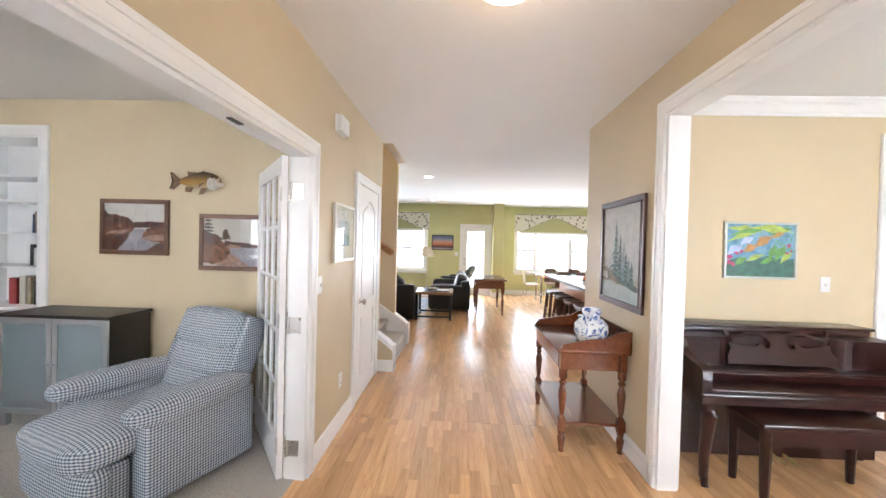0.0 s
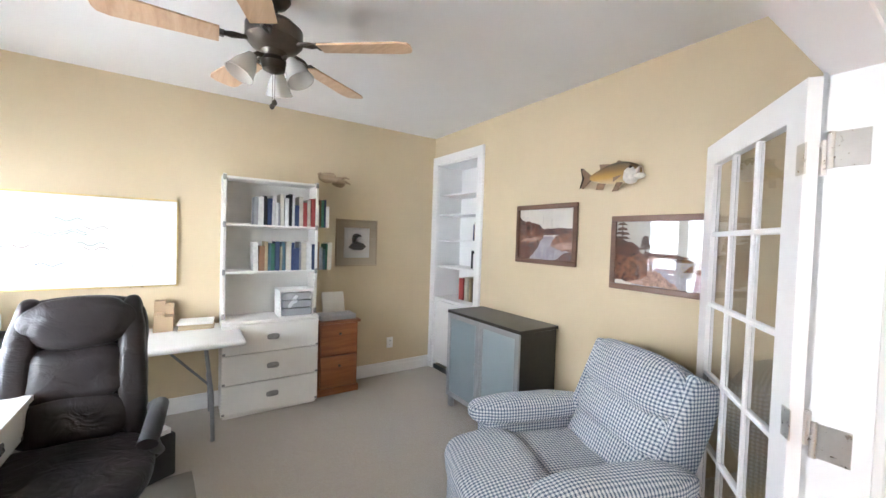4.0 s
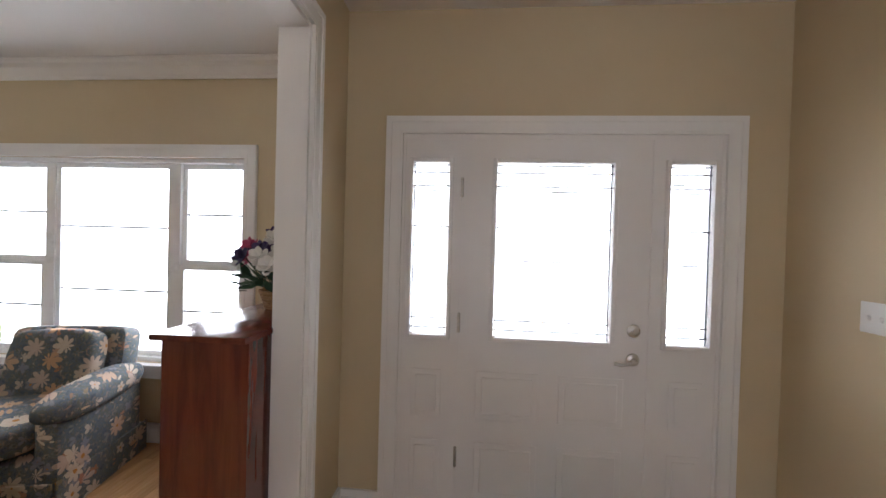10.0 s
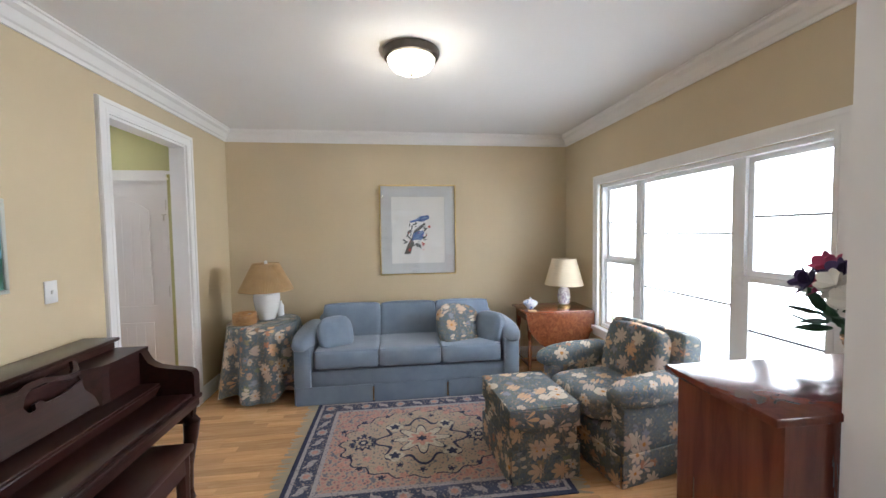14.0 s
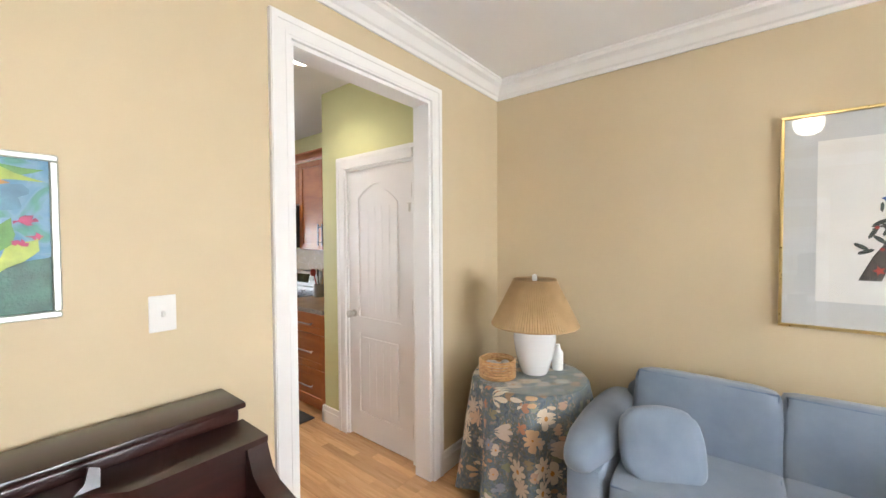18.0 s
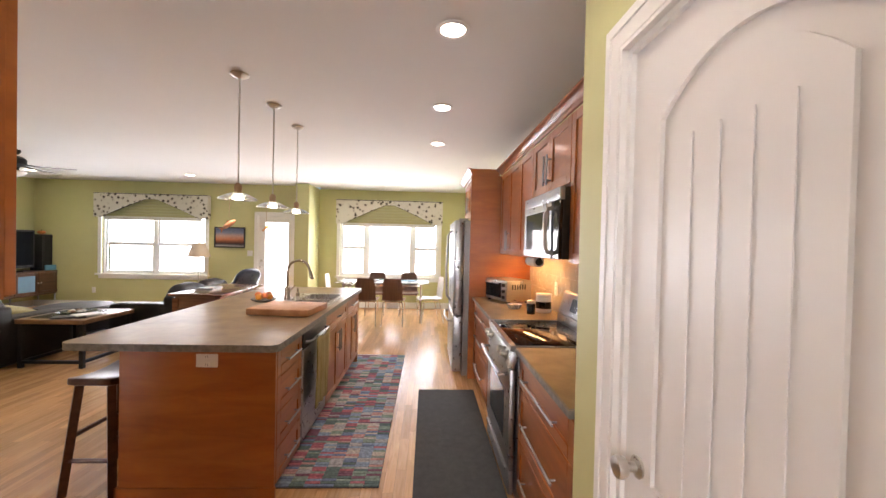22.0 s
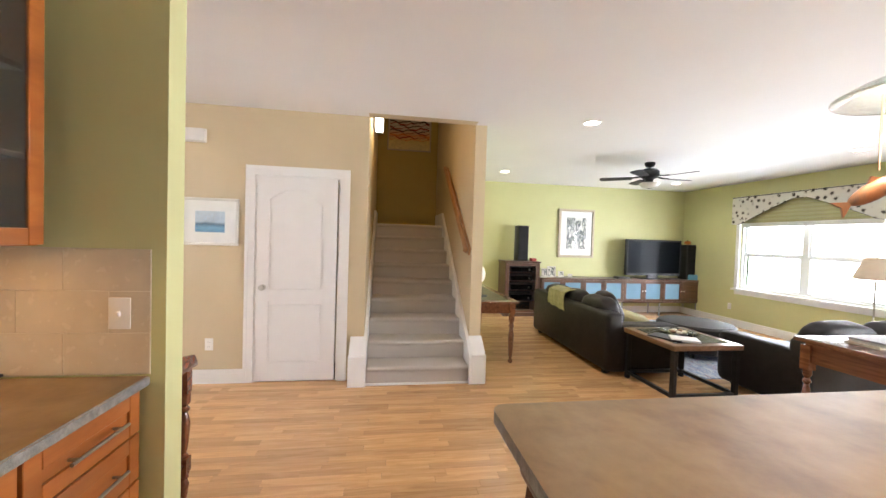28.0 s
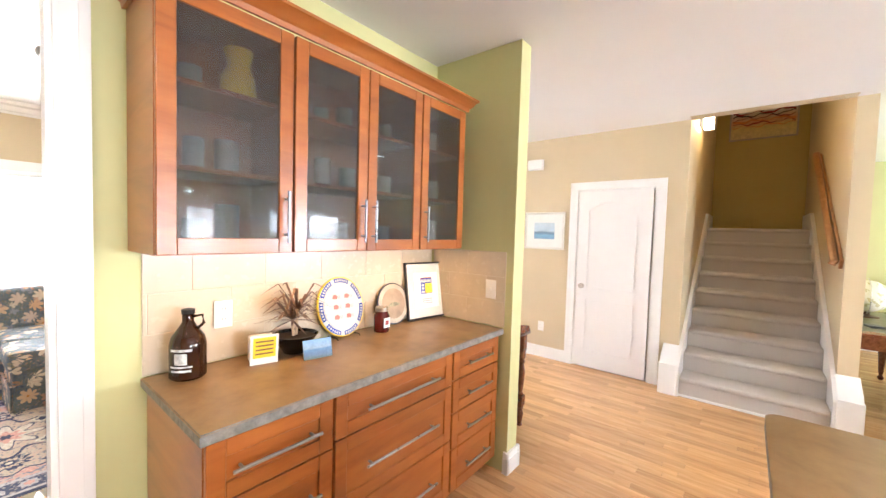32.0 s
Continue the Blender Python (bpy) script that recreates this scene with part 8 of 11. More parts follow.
# oriental rug with fringe
def rug_wool(name, stops, scale):
    """Knotted wool whose colours wander from knot to knot in small florals."""
    m = material(name, stops[0][1], 0.95)
    v = coords(m)
    cells = add(m, "ShaderNodeTexVoronoi", Scale=scale)
    link(m, v, cells.inputs["Vector"])
    f = calc(m, "ADD", calc(m, "MULTIPLY", cells.outputs["Distance"], 0.6), calc(m, "MULTIPLY", noise_tex(m, v, scale * 1.3, 4, 0.6, 1.6), 0.6))
    link(m, ramp(m, f, stops), bsdf(m).inputs["Base Color"])
    bump(m, noise_tex(m, v, 300, 2), 0.6, 0.003)
    return m


RUGE = varied("rug navy edge", (0.02, 0.025, 0.06), 0.95, amount=0.3, scale=40)
RUGG = rug_wool("rug lilac guard", [(0.35, (0.05, 0.05, 0.08)), (0.45, (0.27, 0.24, 0.24)), (0.7, (0.34, 0.3, 0.29))], 60)
RUGN = rug_wool("rug navy border", [(0.42, (0.2, 0.18, 0.18)), (0.47, (0.03, 0.035, 0.07)), (0.72, (0.045, 0.05, 0.09)), (0.78, (0.25, 0.2, 0.18))], 34)
RUGR = rug_wool("rug rose field", [(0.38, (0.12, 0.1, 0.12)), (0.45, (0.36, 0.18, 0.15)), (0.58, (0.42, 0.24, 0.19)), (0.68, (0.34, 0.27, 0.22)), (0.76, (0.14, 0.13, 0.16))], 30)
RUGT = rug_wool("rug tan ground", [(0.36, (0.06, 0.06, 0.09)), (0.42, (0.3, 0.24, 0.18)), (0.56, (0.36, 0.3, 0.22)), (0.66, (0.4, 0.24, 0.18)), (0.72, (0.33, 0.29, 0.22)), (0.8, (0.12, 0.12, 0.13))], 32)
RUGI = varied("rug ivory wool", (0.42, 0.36, 0.28), 0.95, amount=0.3, scale=60)
RUGP = varied("rug pink wool", (0.42, 0.22, 0.17), 0.95, amount=0.3, scale=60)
rg = thing("oriental_rug", "navy, rose and tan medallion rug with tan fringe", "rug", (4.29, 0.92, 0))
W, L = 0.71, 0.875


def star(r, d, n, grow=1.15):
    return [((r + d * math.cos(n * a)) * math.cos(a), grow * (r + d * math.cos(n * a)) * math.sin(a)) for a in [2 * math.pi * k / 96 for k in range(96)]]


part("edge", box(-W, W, -L, L, 0.0, 0.0075), RUGE, rg)
for q, (inset, mt_) in enumerate(((0.03, RUGG), (0.055, RUGN), (0.175, RUGG), (0.205, RUGR))):
    part(("guard_band", "border", "guard_band", "field")[q], box(-W + inset, W - inset, -L + inset, L - inset, 0.0075 + 0.0006 * q, 0.0081 + 0.0006 * q), mt_, rg, smooth=False)
for q, (o_, mt_) in enumerate(((star(0.44, 0.02, 20, 1.33), RUGE), (star(0.43, 0.02, 20, 1.33), RUGT), (star(0.275, 0.045, 8), RUGE), (star(0.25, 0.045, 8), RUGT), (star(0.15, 0.05, 8), RUGE), (star(0.135, 0.048, 8), RUGI), (star(0.075, 0.02, 8), RUGP), (star(0.03, 0.008, 6), RUGE))):
    part(("lozenge", "lozenge", "medallion", "medallion", "star", "star", "heart", "heart")[q], prism(o_, 0.0099, 0.0105 + 0.0005 * q, "z"), mt_, rg, smooth=False)
for sy in (-1, 1):
    for q, (r_, d_, mt_) in enumerate(((0.085, 0.018, RUGE), (0.062, 0.01, RUGT), (0.036, 0.006, RUGE), (0.016, 0.0, RUGI))):
        part("pendant", prism([(x, y + sy * 0.43) for x, y in star(r_, d_, 12, 1.0)], 0.0105, 0.0117 + 0.0005 * q, "z"), mt_, rg, smooth=False)
    for sx in (-1, 1):
        part("medallion_lobe", prism([(x * 0.5 + sx * 0.19, y * 0.5 + sy * 0.2) for x, y in star(0.12, 0.02, 4, 1.0)], 0.0115, 0.0132, "z"), RUGI, rg, smooth=False)
        part("lobe_heart", prism([(x * 0.3 + sx * 0.19, y * 0.3 + sy * 0.2) for x, y in star(0.11, 0.03, 5, 1.0)], 0.0132, 0.0137, "z"), RUGE, rg, smooth=False)
# rosettes and leaves along the border
ros = {}
spots = []
for k in range(11):
    for sx in (-1, 1):
        spots.append((sx * (W - 0.115), -L + 0.115 + (2 * L - 0.23) * k / 10, k, 0))
for k in range(1, 9):
    for sy in (-1, 1):
        spots.append((-W + 0.115 + (2 * W - 0.23) * k / 9, sy * (L - 0.115), k, 90))
for x, y, k, turn in spots:
    if k % 2 == 0:
        kinds = (("rosette", star(0.04, 0.005, 8, 1.0), RUGG, 0.0096), ("rosette_heart", star(0.022, 0.004, 6, 1.0), RUGP, 0.0101))
    else:
        kinds = (("border_leaf", [(-0.045, -0.04), (-0.01, -0.042), (0.02, -0.02), (0.024, 0.012), (0.05, 0.04), (0.012, 0.042), (-0.016, 0.022), (-0.02, -0.01)], RUGG, 0.0096),)
    for nm, o_, mt_, z_ in kinds:
        if nm not in ros:
            ros[nm] = part(nm, prism(o_, 0.0086, z_, "z"), mt_, rg, smooth=False, m=pose(x, y, 0, 0, 0, turn))
        else:
            share(ros[nm], rg, pose(x, y, 0, 0, 0, turn))
# blossoms scattered over the field
for k in range(56):
    a, r_ = k * 2.4, 0.2 + 0.3 * math.sqrt((k + 0.5) / 56)
    x, y = r_ * math.cos(a), 1.35 * r_ * math.sin(a)
    if abs(x) > W - 0.24 or abs(y) > L - 0.24 or r_ < 0.31:
        continue
    nm = ("field_blossom", "field_bud")[k % 2]
    if nm not in ros:
        ros[nm] = part(nm, prism(star(0.02 if k % 2 else 0.027, 0.006, 5, 1.0), 0.0093, 0.0117, "z"), RUGE if k % 2 else RUGP, rg, smooth=False, m=pose(x, y, 0, 0, 0, 40 * k))
    else:
        share(ros[nm], rg, pose(x, y, 0, 0, 0, 40 * k))
FRINGE = varied("rug fringe", (0.34, 0.28, 0.19), 0.95)
for s in (-1, 1):
    bmf = bmesh.new()
    for k in range(110):
        x = -W + 2 * W * (k + 0.5) / 110
        dx = rnd(-0.03, 0.03)
        ln = rnd(0.06, 0.1)
        vs = [bmf.verts.new(p) for p in ((x - 0.006, s * L, 0.002), (x + 0.006, s * L, 0.006), (x + dx + 0.005, s * (L + ln), 0.004), (x + dx - 0.005, s * (L + ln), 0.001))]
        bmf.faces.new(vs)
    fr = part("fringe", bmf, FRINGE, rg)
    tagged(fr, kind="stuff")

# ---------------------------------------------------------------- kitchen
CHERRY = wood("cherry cabinet wood", (0.23, 0.06, 0.010), (0.33, 0.095, 0.017), (0.41, 0.135, 0.027), 0.28, (1.2, 1.2, 7), 0.05, coat=0.3, rnd=0.12)
STONEC = material("brown concrete-look counter", (0.22, 0.16, 0.10), 0.3)
sv = coords(STONEC, world_space=True)
link(STONEC, ramp(STONEC, noise_tex(STONEC, sv, 7, 5, 0.55, 0.2), [(0.3, (0.17, 0.098, 0.042)), (0.5, (0.24, 0.148, 0.066)), (0.7, (0.295, 0.192, 0.092))]), bsdf(STONEC).inputs["Base Color"])
rr = add(STONEC, "ShaderNodeMapRange")
rr.inputs[3].default_value, rr.inputs[4].default_value = 0.22, 0.32
link(STONEC, noise_tex(STONEC, sv, 5, 3), rr.inputs[0])
bsdf(STONEC).inputs["Roughness"].default_value = 0.3
bsdf(STONEC).inputs["Specular IOR Level"].default_value = 0.35
bump(STONEC, noise_tex(STONEC, sv, 40, 4, 0.6), 0.05, 0.002)
EDGE = varied("rough grey counter edge", (0.2, 0.185, 0.165), 0.7, amount=0.3, scale=40, relief=0.6, dist=0.004)


def bar_pull(parent, x0, x1, y, z, vertical=False):
    """A steel bar pull standing off a face that looks to -y."""
    if vertical:
        pts = [(x0, y - 0.03, z), (x0, y - 0.03, z + (x1 - x0))]
        posts = [(x0, z + 0.03), (x0, z + (x1 - x0) - 0.03)]
    else:
        pts = [(x0, y - 0.03, z), (x1, y - 0.03, z)]
        posts = [(x0 + 0.03, z), (x1 - 0.03, z)]
    bm = tube(pts, 0.006, 10)
    for a, b in posts:
        tube([(a, y, b), (a, y - 0.03, b)], 0.005, 8, bm)
    return part("handle", bm, STEEL, parent, "brushed steel bar pull")


def shaker(name, parent, x0, x1, z0, z1, y, pull=None, glass_mat=None, st=0.055, flat=False):
    """A frame-and-panel front facing -y. pull: ('h', length) or ('v', side, up)."""
    if flat or z1 - z0 < 0.15:
        st = min(st, (z1 - z0) * 0.28)
    if glass_mat:
        d = part(name, box(x0 + st, x1 - st, y - 0.012, y - 0.008, z0 + st, z1 - st), glass_mat, parent, "obscured grey glass in a cherry frame", smooth=False)
    else:
        d = part(name, box(x0 + st - 0.002, x1 - st + 0.002, y - 0.011, y - 0.002, z0 + st - 0.002, z1 - st + 0.002), CHERRY, parent, smooth=False)
    for nm_, b_ in (("stile", (x0, x0 + st, y - 0.02, y, z0, z1)), ("stile", (x1 - st, x1, y - 0.02, y, z0, z1)), ("rail", (x0 + st, x1 - st, y - 0.02, y, z0, z0 + st)), ("rail", (x0 + st, x1 - st, y - 0.02, y, z1 - st, z1))):
        part(nm_, box(*b_, 0.0025, 1), CHERRY, d)
    if pull:
        if pull[0] == "h":
            L = min(pull[1], (x1 - x0) * 0.72)
            c = (x0 + x1) / 2
            bar_pull(d, c - L / 2, c + L / 2, y - 0.02, (z0 + z1) / 2)
        else:
            x = x0 + 0.03 if pull[1] == "l" else x1 - 0.03
            L = 0.2
            zz = z0 + 0.04 if pull[2] == "low" else z1 - 0.04 - L
            bar_pull(d, x, x + L, y - 0.02, zz, True)
    return d


def base_unit(label, at, rz, w, depth, rows, h=0.875, toe=0.09, group="", hollow=False):
    """A floor cabinet; origin at its back left corner on the floor, face to -y at depth. rows from the bottom:
    ('d', height, pull length) drawers, ('D', height, n doors)."""
    c = thing("base_cabinet", label, "cabinet", at, rz, group)
    if hollow:
        for pb in ((0, 0.018, -depth + 0.02, 0, toe, h), (w - 0.018, w, -depth + 0.02, 0, toe, h), (0.018, w - 0.018, -0.012, 0, toe, h), (0.018, w - 0.018, -depth + 0.02, -0.012, toe, toe + 0.018), (0.018, w - 0.018, -depth + 0.02, -depth + 0.035, toe + 0.018, h)):
            part("carcass_panel", box(*pb), CHERRY, c, smooth=False)
    else:
        part("carcass", box(0, w, -depth + 0.02, 0, toe, h), CHERRY, c, smooth=False)
    part("toe_kick", box(0.0, w, -depth + 0.08, -0.02, 0, toe), CHERRY, c, smooth=False)
    z = toe + 0.006
    tot = sum(r[1] for r in rows)
    k = (h - toe - 0.012) / tot
    for r in rows:
        hh = r[1] * k
        if r[0] == "d":
            shaker("drawer", c, 0.004, w - 0.004, z + 0.003, z + hh - 0.003, -depth + 0.02, ("h", r[2]))
        else:
            n = r[2]
            for i in range(n):
                a, b = 0.004 + (w - 0.008) * i / n, 0.004 + (w - 0.008) * (i + 1) / n
                shaker("door", c, a + 0.002, b - 0.002, z + 0.003, z + hh - 0.003, -depth + 0.02, ("v", "r" if (n == 1 or i == 0) else "l", "high"))
        z += hh
    return c


def wall_unit(label, at, rz, w, depth, h, n, pulls=True, glass_mat=None, handles=None, group=""):
    c = thing("wall_cabinet", label, "cabinet", at, rz, group)
    if glass_mat:
        part("carcass", boxes((0, w, -depth + 0.02, 0, 0, 0.018), (0, w, -depth + 0.02, 0, h - 0.018, h), (0, 0.018, -depth + 0.02, 0, 0.018, h - 0.018), (w - 0.018, w, -depth + 0.02, 0, 0.018, h - 0.018), (0.018, w - 0.018, -0.012, 0, 0.018, h - 0.018)), CHERRY, c, smooth=False)
        for z in (h * 0.35, h * 0.68):
            part("shelf", box(0.018, w - 0.018, -depth + 0.05, -0.012, z - 0.018, z), CHERRY, c, smooth=False)
    else:
        part("carcass", box(0, w, -depth + 0.02, 0, 0, h), CHERRY, c, smooth=False)
    for i in range(n):
        a, b = w * i / n, w * (i + 1) / n
        hd = handles[i] if handles else ("r" if (i % 2 == 0 and n > 1) else "l")
        shaker("door", c, a + 0.002, b - 0.002, 0.003, h - 0.003, -depth + 0.02, ("v", hd, "low") if pulls else None, glass_mat)
    return c


def crown_run(label, pts, z):
    """Cherry crown along a run of cabinet tops: pts are (x, y) corners of the front line, outward to its right."""
    c = thing("cabinet_crown", label, "moulding")
    prof = [(0, 0), (0.012, 0.0), (0.016, 0.02), (0.03, 0.03), (0.045, 0.055), (0.06, 0.062), (0.06, 0.075), (0, 0.075)]
    for (x0, y0), (x1, y1) in zip(pts, pts[1:]):
        d = Vector((x1 - x0, y1 - y0, 0)).normalized()
        o = Vector((d.y, -d.x, 0))
        bm = bmesh.new()
        ends = []
        for p, s in (((x0, y0), -1), ((x1, y1), 1)):
            ends.append([bm.verts.new(Vector((p[0], p[1], z)) + o * u + d * (s * u * 0.98) + Vector((0, 0, v))) for u, v in prof])
        for k in range(len(prof)):
            j = (k + 1) % len(prof)
            bm.faces.new((ends[0][k], ends[0][j], ends[1][j], ends[1][k]))
        bm.faces.new(ends[0])
        bm.faces.new(ends[1][::-1])
        bmesh.ops.recalc_face_normals(bm, faces=bm.faces[:])
        part("crown_length", bm, CHERRY, c)
    return c


def counter(label, x0, x1, y0, y1, z0, z1, r=0.0, hole=None):
    c = thing("countertop", label, "countertop", (0, 0, 0))
    if r:
        pts = []
        for cx, cy, a0 in ((x1 - r, y0 + r, -90), (x1 - r, y1 - r, 0), (x0 + r, y1 - r, 90), (x0 + r, y0 + r, 180)):
            pts += [(cx + r * math.cos(math.radians(a0 + 15 * k)), cy + r * math.sin(math.radians(a0 + 15 * k))) for k in range(7)]
    else:
        pts = [(x0, y0), (x1, y0), (x1, y1), (x0, y1)]
    if hole:
        bm = bmesh.new()
        loops = [pts, [(hole[0], hole[2]), (hole[0], hole[3]), (hole[1], hole[3]), (hole[1], hole[2])]]
        rings = []
        for z in (z0, z1):
            edges = []
            for lp in loops:
                v = [bm.verts.new((a, b, z)) for a, b in lp]
                rings.append(v)
                edges += [bm.edges.new((v[k], v[(k + 1) % len(v)])) for k in range(len(v))]
            bmesh.ops.triangle_fill(bm, use_beauty=True, edges=edges)
        for lo, hi in ((rings[0], rings[2]), (rings[1], rings[3])):
            for k in range(len(lo)):
                q = (k + 1) % len(lo)
                bm.faces.new((lo[k], lo[q], hi[q], hi[k]))
        bmesh.ops.recalc_face_normals(bm, faces=bm.faces[:])
    else:
        bm = prism(pts, z0, z1, "z")
        bmesh.ops.bevel(bm, geom=[e for e in bm.edges if abs(e.verts[0].co.z - e.verts[1].co.z) < 1e-5], offset=0.004, segments=2, affect="EDGES")
    bm.normal_update()
    for f in bm.faces:
        f.material_index = 0 if f.normal.z > 0.5 else 1
    part("slab", bm, [STONEC, EDGE], c)
    return c


# east run, faces to -x: rz = -90 puts local x along -y
EX, FX = 5.80, 0.615
base_unit("cherry three-drawer base cabinet by the pantry", (EX, 4.90, 0), -90, 0.80, FX, [("d", 1.35, 0.5), ("d", 1.35, 0.5), ("d", 0.8, 0.5)])
base_unit("cherry narrow base cabinet beside the range", (EX, 5.98, 0), -90, 0.30, FX, [("D", 2.5, 1), ("d", 0.7, 0.2)])
base_unit("cherry wide three-drawer base cabinet beside the fridge", (EX, 6.93, 0), -90, 0.945, FX, [("d", 1.35, 0.5), ("d", 1.35, 0.5), ("d", 0.8, 0.5)])
counter("brown concrete-look countertop beside the range", 5.16, 5.80, 4.095, 4.90, 0.878, 0.915)
counter("brown concrete-look countertop between range and fridge", 5.16, 5.80, 5.68, 6.93, 0.878, 0.915)
UZ, UH, UD = 1.4, 0.86, 0.345
wall_unit("cherry wall cabinet with tall doors by the pantry", (EX, 4.905, UZ), -90, 0.80, UD, UH, 2, handles=("r", "l"))
wall_unit("short cherry cabinet over the microwave", (EX, 5.675, 1.86), -90, 0.765, UD, UH - 0.46, 2, handles=("r", "l"))
wall_unit("cherry wall cabinet with three tall doors", (EX, 6.93, UZ), -90, 1.25, UD, UH, 3, handles=("r", "l", "r"))
single("fridge_panel", box(5.12, 5.80, 6.935, 6.955, 0, 2.26), CHERRY, "tall cherry panel beside the fridge", "panel")
wall_unit("deep cherry cabinet above the fridge", (EX, 7.89, 1.83), -90, 0.93, 0.65, UH - 0.43, 2, handles=("r", "l"))
crown_run("stepped cherry crown along the wall cabinets", [(5.455, 4.1), (5.455, 6.9)][::-1], UZ + UH)
crown_run("stepped cherry crown above the fridge", [(5.14, 6.95), (5.14, 7.9)][::-1] , UZ + UH)
crown_run("cherry crown return on the fridge side", [(5.42, 6.945), (5.14, 6.945)], UZ + UH)

# range
rg2 = thing("range", "stainless steel range with black glass cooktop and oven door", "range", (5.80, 5.675, 0), -90)
part("body", box(0.003, 0.762, -0.62, -0.03, 0.04, 0.9), STEEL, rg2)
part("cooktop", box(0.01, 0.755, -0.63, -0.1, 0.9, 0.916, 0.004, 2), GLOSSB, rg2, "black glass cooktop")
part("cooktop_rim", boxes((0.0, 0.765, -0.665, -0.63, 0.885, 0.92), (0.0, 0.01, -0.63, -0.05, 0.9, 0.92), (0.755, 0.765, -0.63, -0.05, 0.9, 0.92), bev=0.003), STEEL, rg2)
part("control_strip", moved(box(0.003, 0.762, -0.02, 0.02, -0.05, 0.05, 0.006, 2), pose(0, -0.645, 0.835, -18)), STEEL, rg2)
for x in (0.09, 0.19, 0.56, 0.66):
    part("knob", moved(lathe([(0.026, 0), (0.027, 0.008), (0.021, 0.012), (0.021, 0.034), (0.018, 0.038)], 20), pose(x, -0.666, 0.842, 72)), NICKEL, rg2)
ov = part("oven_door", box(0.01, 0.755, -0.665, -0.63, 0.2, 0.775, 0.008, 2), STEEL, rg2)
part("oven_window", box(0.15, 0.615, -0.668, -0.664, 0.32, 0.62, 0.001, 1), GLOSSB, ov)
part("oven_handle", joined(tube([(0.06, -0.715, 0.735), (0.3, -0.722, 0.735), (0.46, -0.722, 0.735), (0.705, -0.715, 0.735)], 0.013, 12), tube([(0.07, -0.665, 0.735), (0.07, -0.715, 0.735)], 0.01, 8), tube([(0.695, -0.665, 0.735), (0.695, -0.715, 0.735)], 0.01, 8)), STEEL, ov)
part("storage_drawer", box(0.01, 0.755, -0.66, -0.63, 0.05, 0.19, 0.008, 2), STEEL, rg2)
part("drawer_lip", box(0.06, 0.705, -0.675, -0.655, 0.165, 0.185, 0.004, 1), STEEL, rg2)
part("rear_vent", box(0.0, 0.765, -0.13, -0.02, 0.9, 0.985, 0.012, 2), STEEL, rg2)
guard = pose(0, -0.1, 0.975, -16)
part("backguard", moved(box(0.0, 0.765, -0.03, 0.03, 0, 0.185, 0.02, 4), guard), STEEL, rg2)
part("clock_panel", moved(box(0.22, 0.54, -0.033, -0.029, 0.045, 0.14, 0.001, 1), guard), GLOSSB, rg2, "black glass clock panel")
RING = varied("faint cooktop ring", (0.05, 0.05, 0.052), 0.2)
for x, y, r in ((0.2, -0.48, 0.09), (0.56, -0.48, 0.11), (0.2, -0.22, 0.075), (0.56, -0.22, 0.09)):
    part("burner_ring", lathe([(r, 0.9163), (r + 0.003, 0.9166), (r + 0.004, 0.9163)], 36, at=(x, y, 0), cap=False), RING, rg2)

# microwave over the range
mw = thing("microwave", "stainless over-range microwave with black glass door", "microwave", (5.80, 5.675, 1.42), -90)
part("body", box(0.003, 0.762, -0.38, -0.01, 0, 0.42), BLACK, mw)
part("top_grille", box(0.0, 0.765, -0.405, -0.37, 0.345, 0.42, 0.006, 2), STEEL, mw)
part("door_frame", boxes((0.0, 0.63, -0.405, -0.38, 0.0, 0.045), (0.0, 0.63, -0.405, -0.38, 0.3, 0.345), (0.0, 0.04, -0.405, -0.38, 0.045, 0.3), (0.59, 0.63, -0.405, -0.38, 0.045, 0.3)), STEEL, mw, smooth=False)
part("door_window", box(0.04, 0.59, -0.4, -0.39, 0.045, 0.3), GLOSSB, mw, smooth=False)
part("control_panel", box(0.665, 0.762, -0.402, -0.38, 0.0, 0.345, 0.004, 1), GLOSSB, mw)
part("handle", prism([(-0.4, 0.02), (-0.44, 0.03), (-0.458, 0.08), (-0.46, 0.17), (-0.458, 0.26), (-0.44, 0.31), (-0.4, 0.32), (-0.4, 0.3), (-0.43, 0.285), (-0.442, 0.17), (-0.43, 0.055), (-0.4, 0.04)], 0.634, 0.66, "x"), varied("satin metal handle", (0.45, 0.42, 0.38), 0.4, 0.4), mw)

# refrigerator
fr = thing("refrigerator", "stainless french-door refrigerator with bottom freezer", "refrigerator", (5.80, 7.875, 0), -90)
GREYS = varied("grey enamel fridge side", (0.23, 0.22, 0.21), 0.45, 0.3, amount=0.06, scale=4)
part("body", box(0.0, 0.9, -0.74, -0.03, 0.02, 1.76), GREYS, fr)
for a, b in ((0.0, 0.447), (0.453, 0.9)):
    dd = part("door", box(a, b, -0.85, -0.745, 0.7, 1.765, 0.018, 3), STEEL, fr)
    x = b - 0.04 if a == 0 else a + 0.04
    part("door_handle", tube([(x, -0.85, 0.8), (x, -0.9, 0.86), (x, -0.915, 1.2), (x, -0.9, 1.6), (x, -0.85, 1.66)], 0.012, 10), STEEL, dd)
fz = part("freezer_drawer", box(0.0, 0.9, -0.85, -0.745, 0.06, 0.69, 0.018, 3), STEEL, fr)
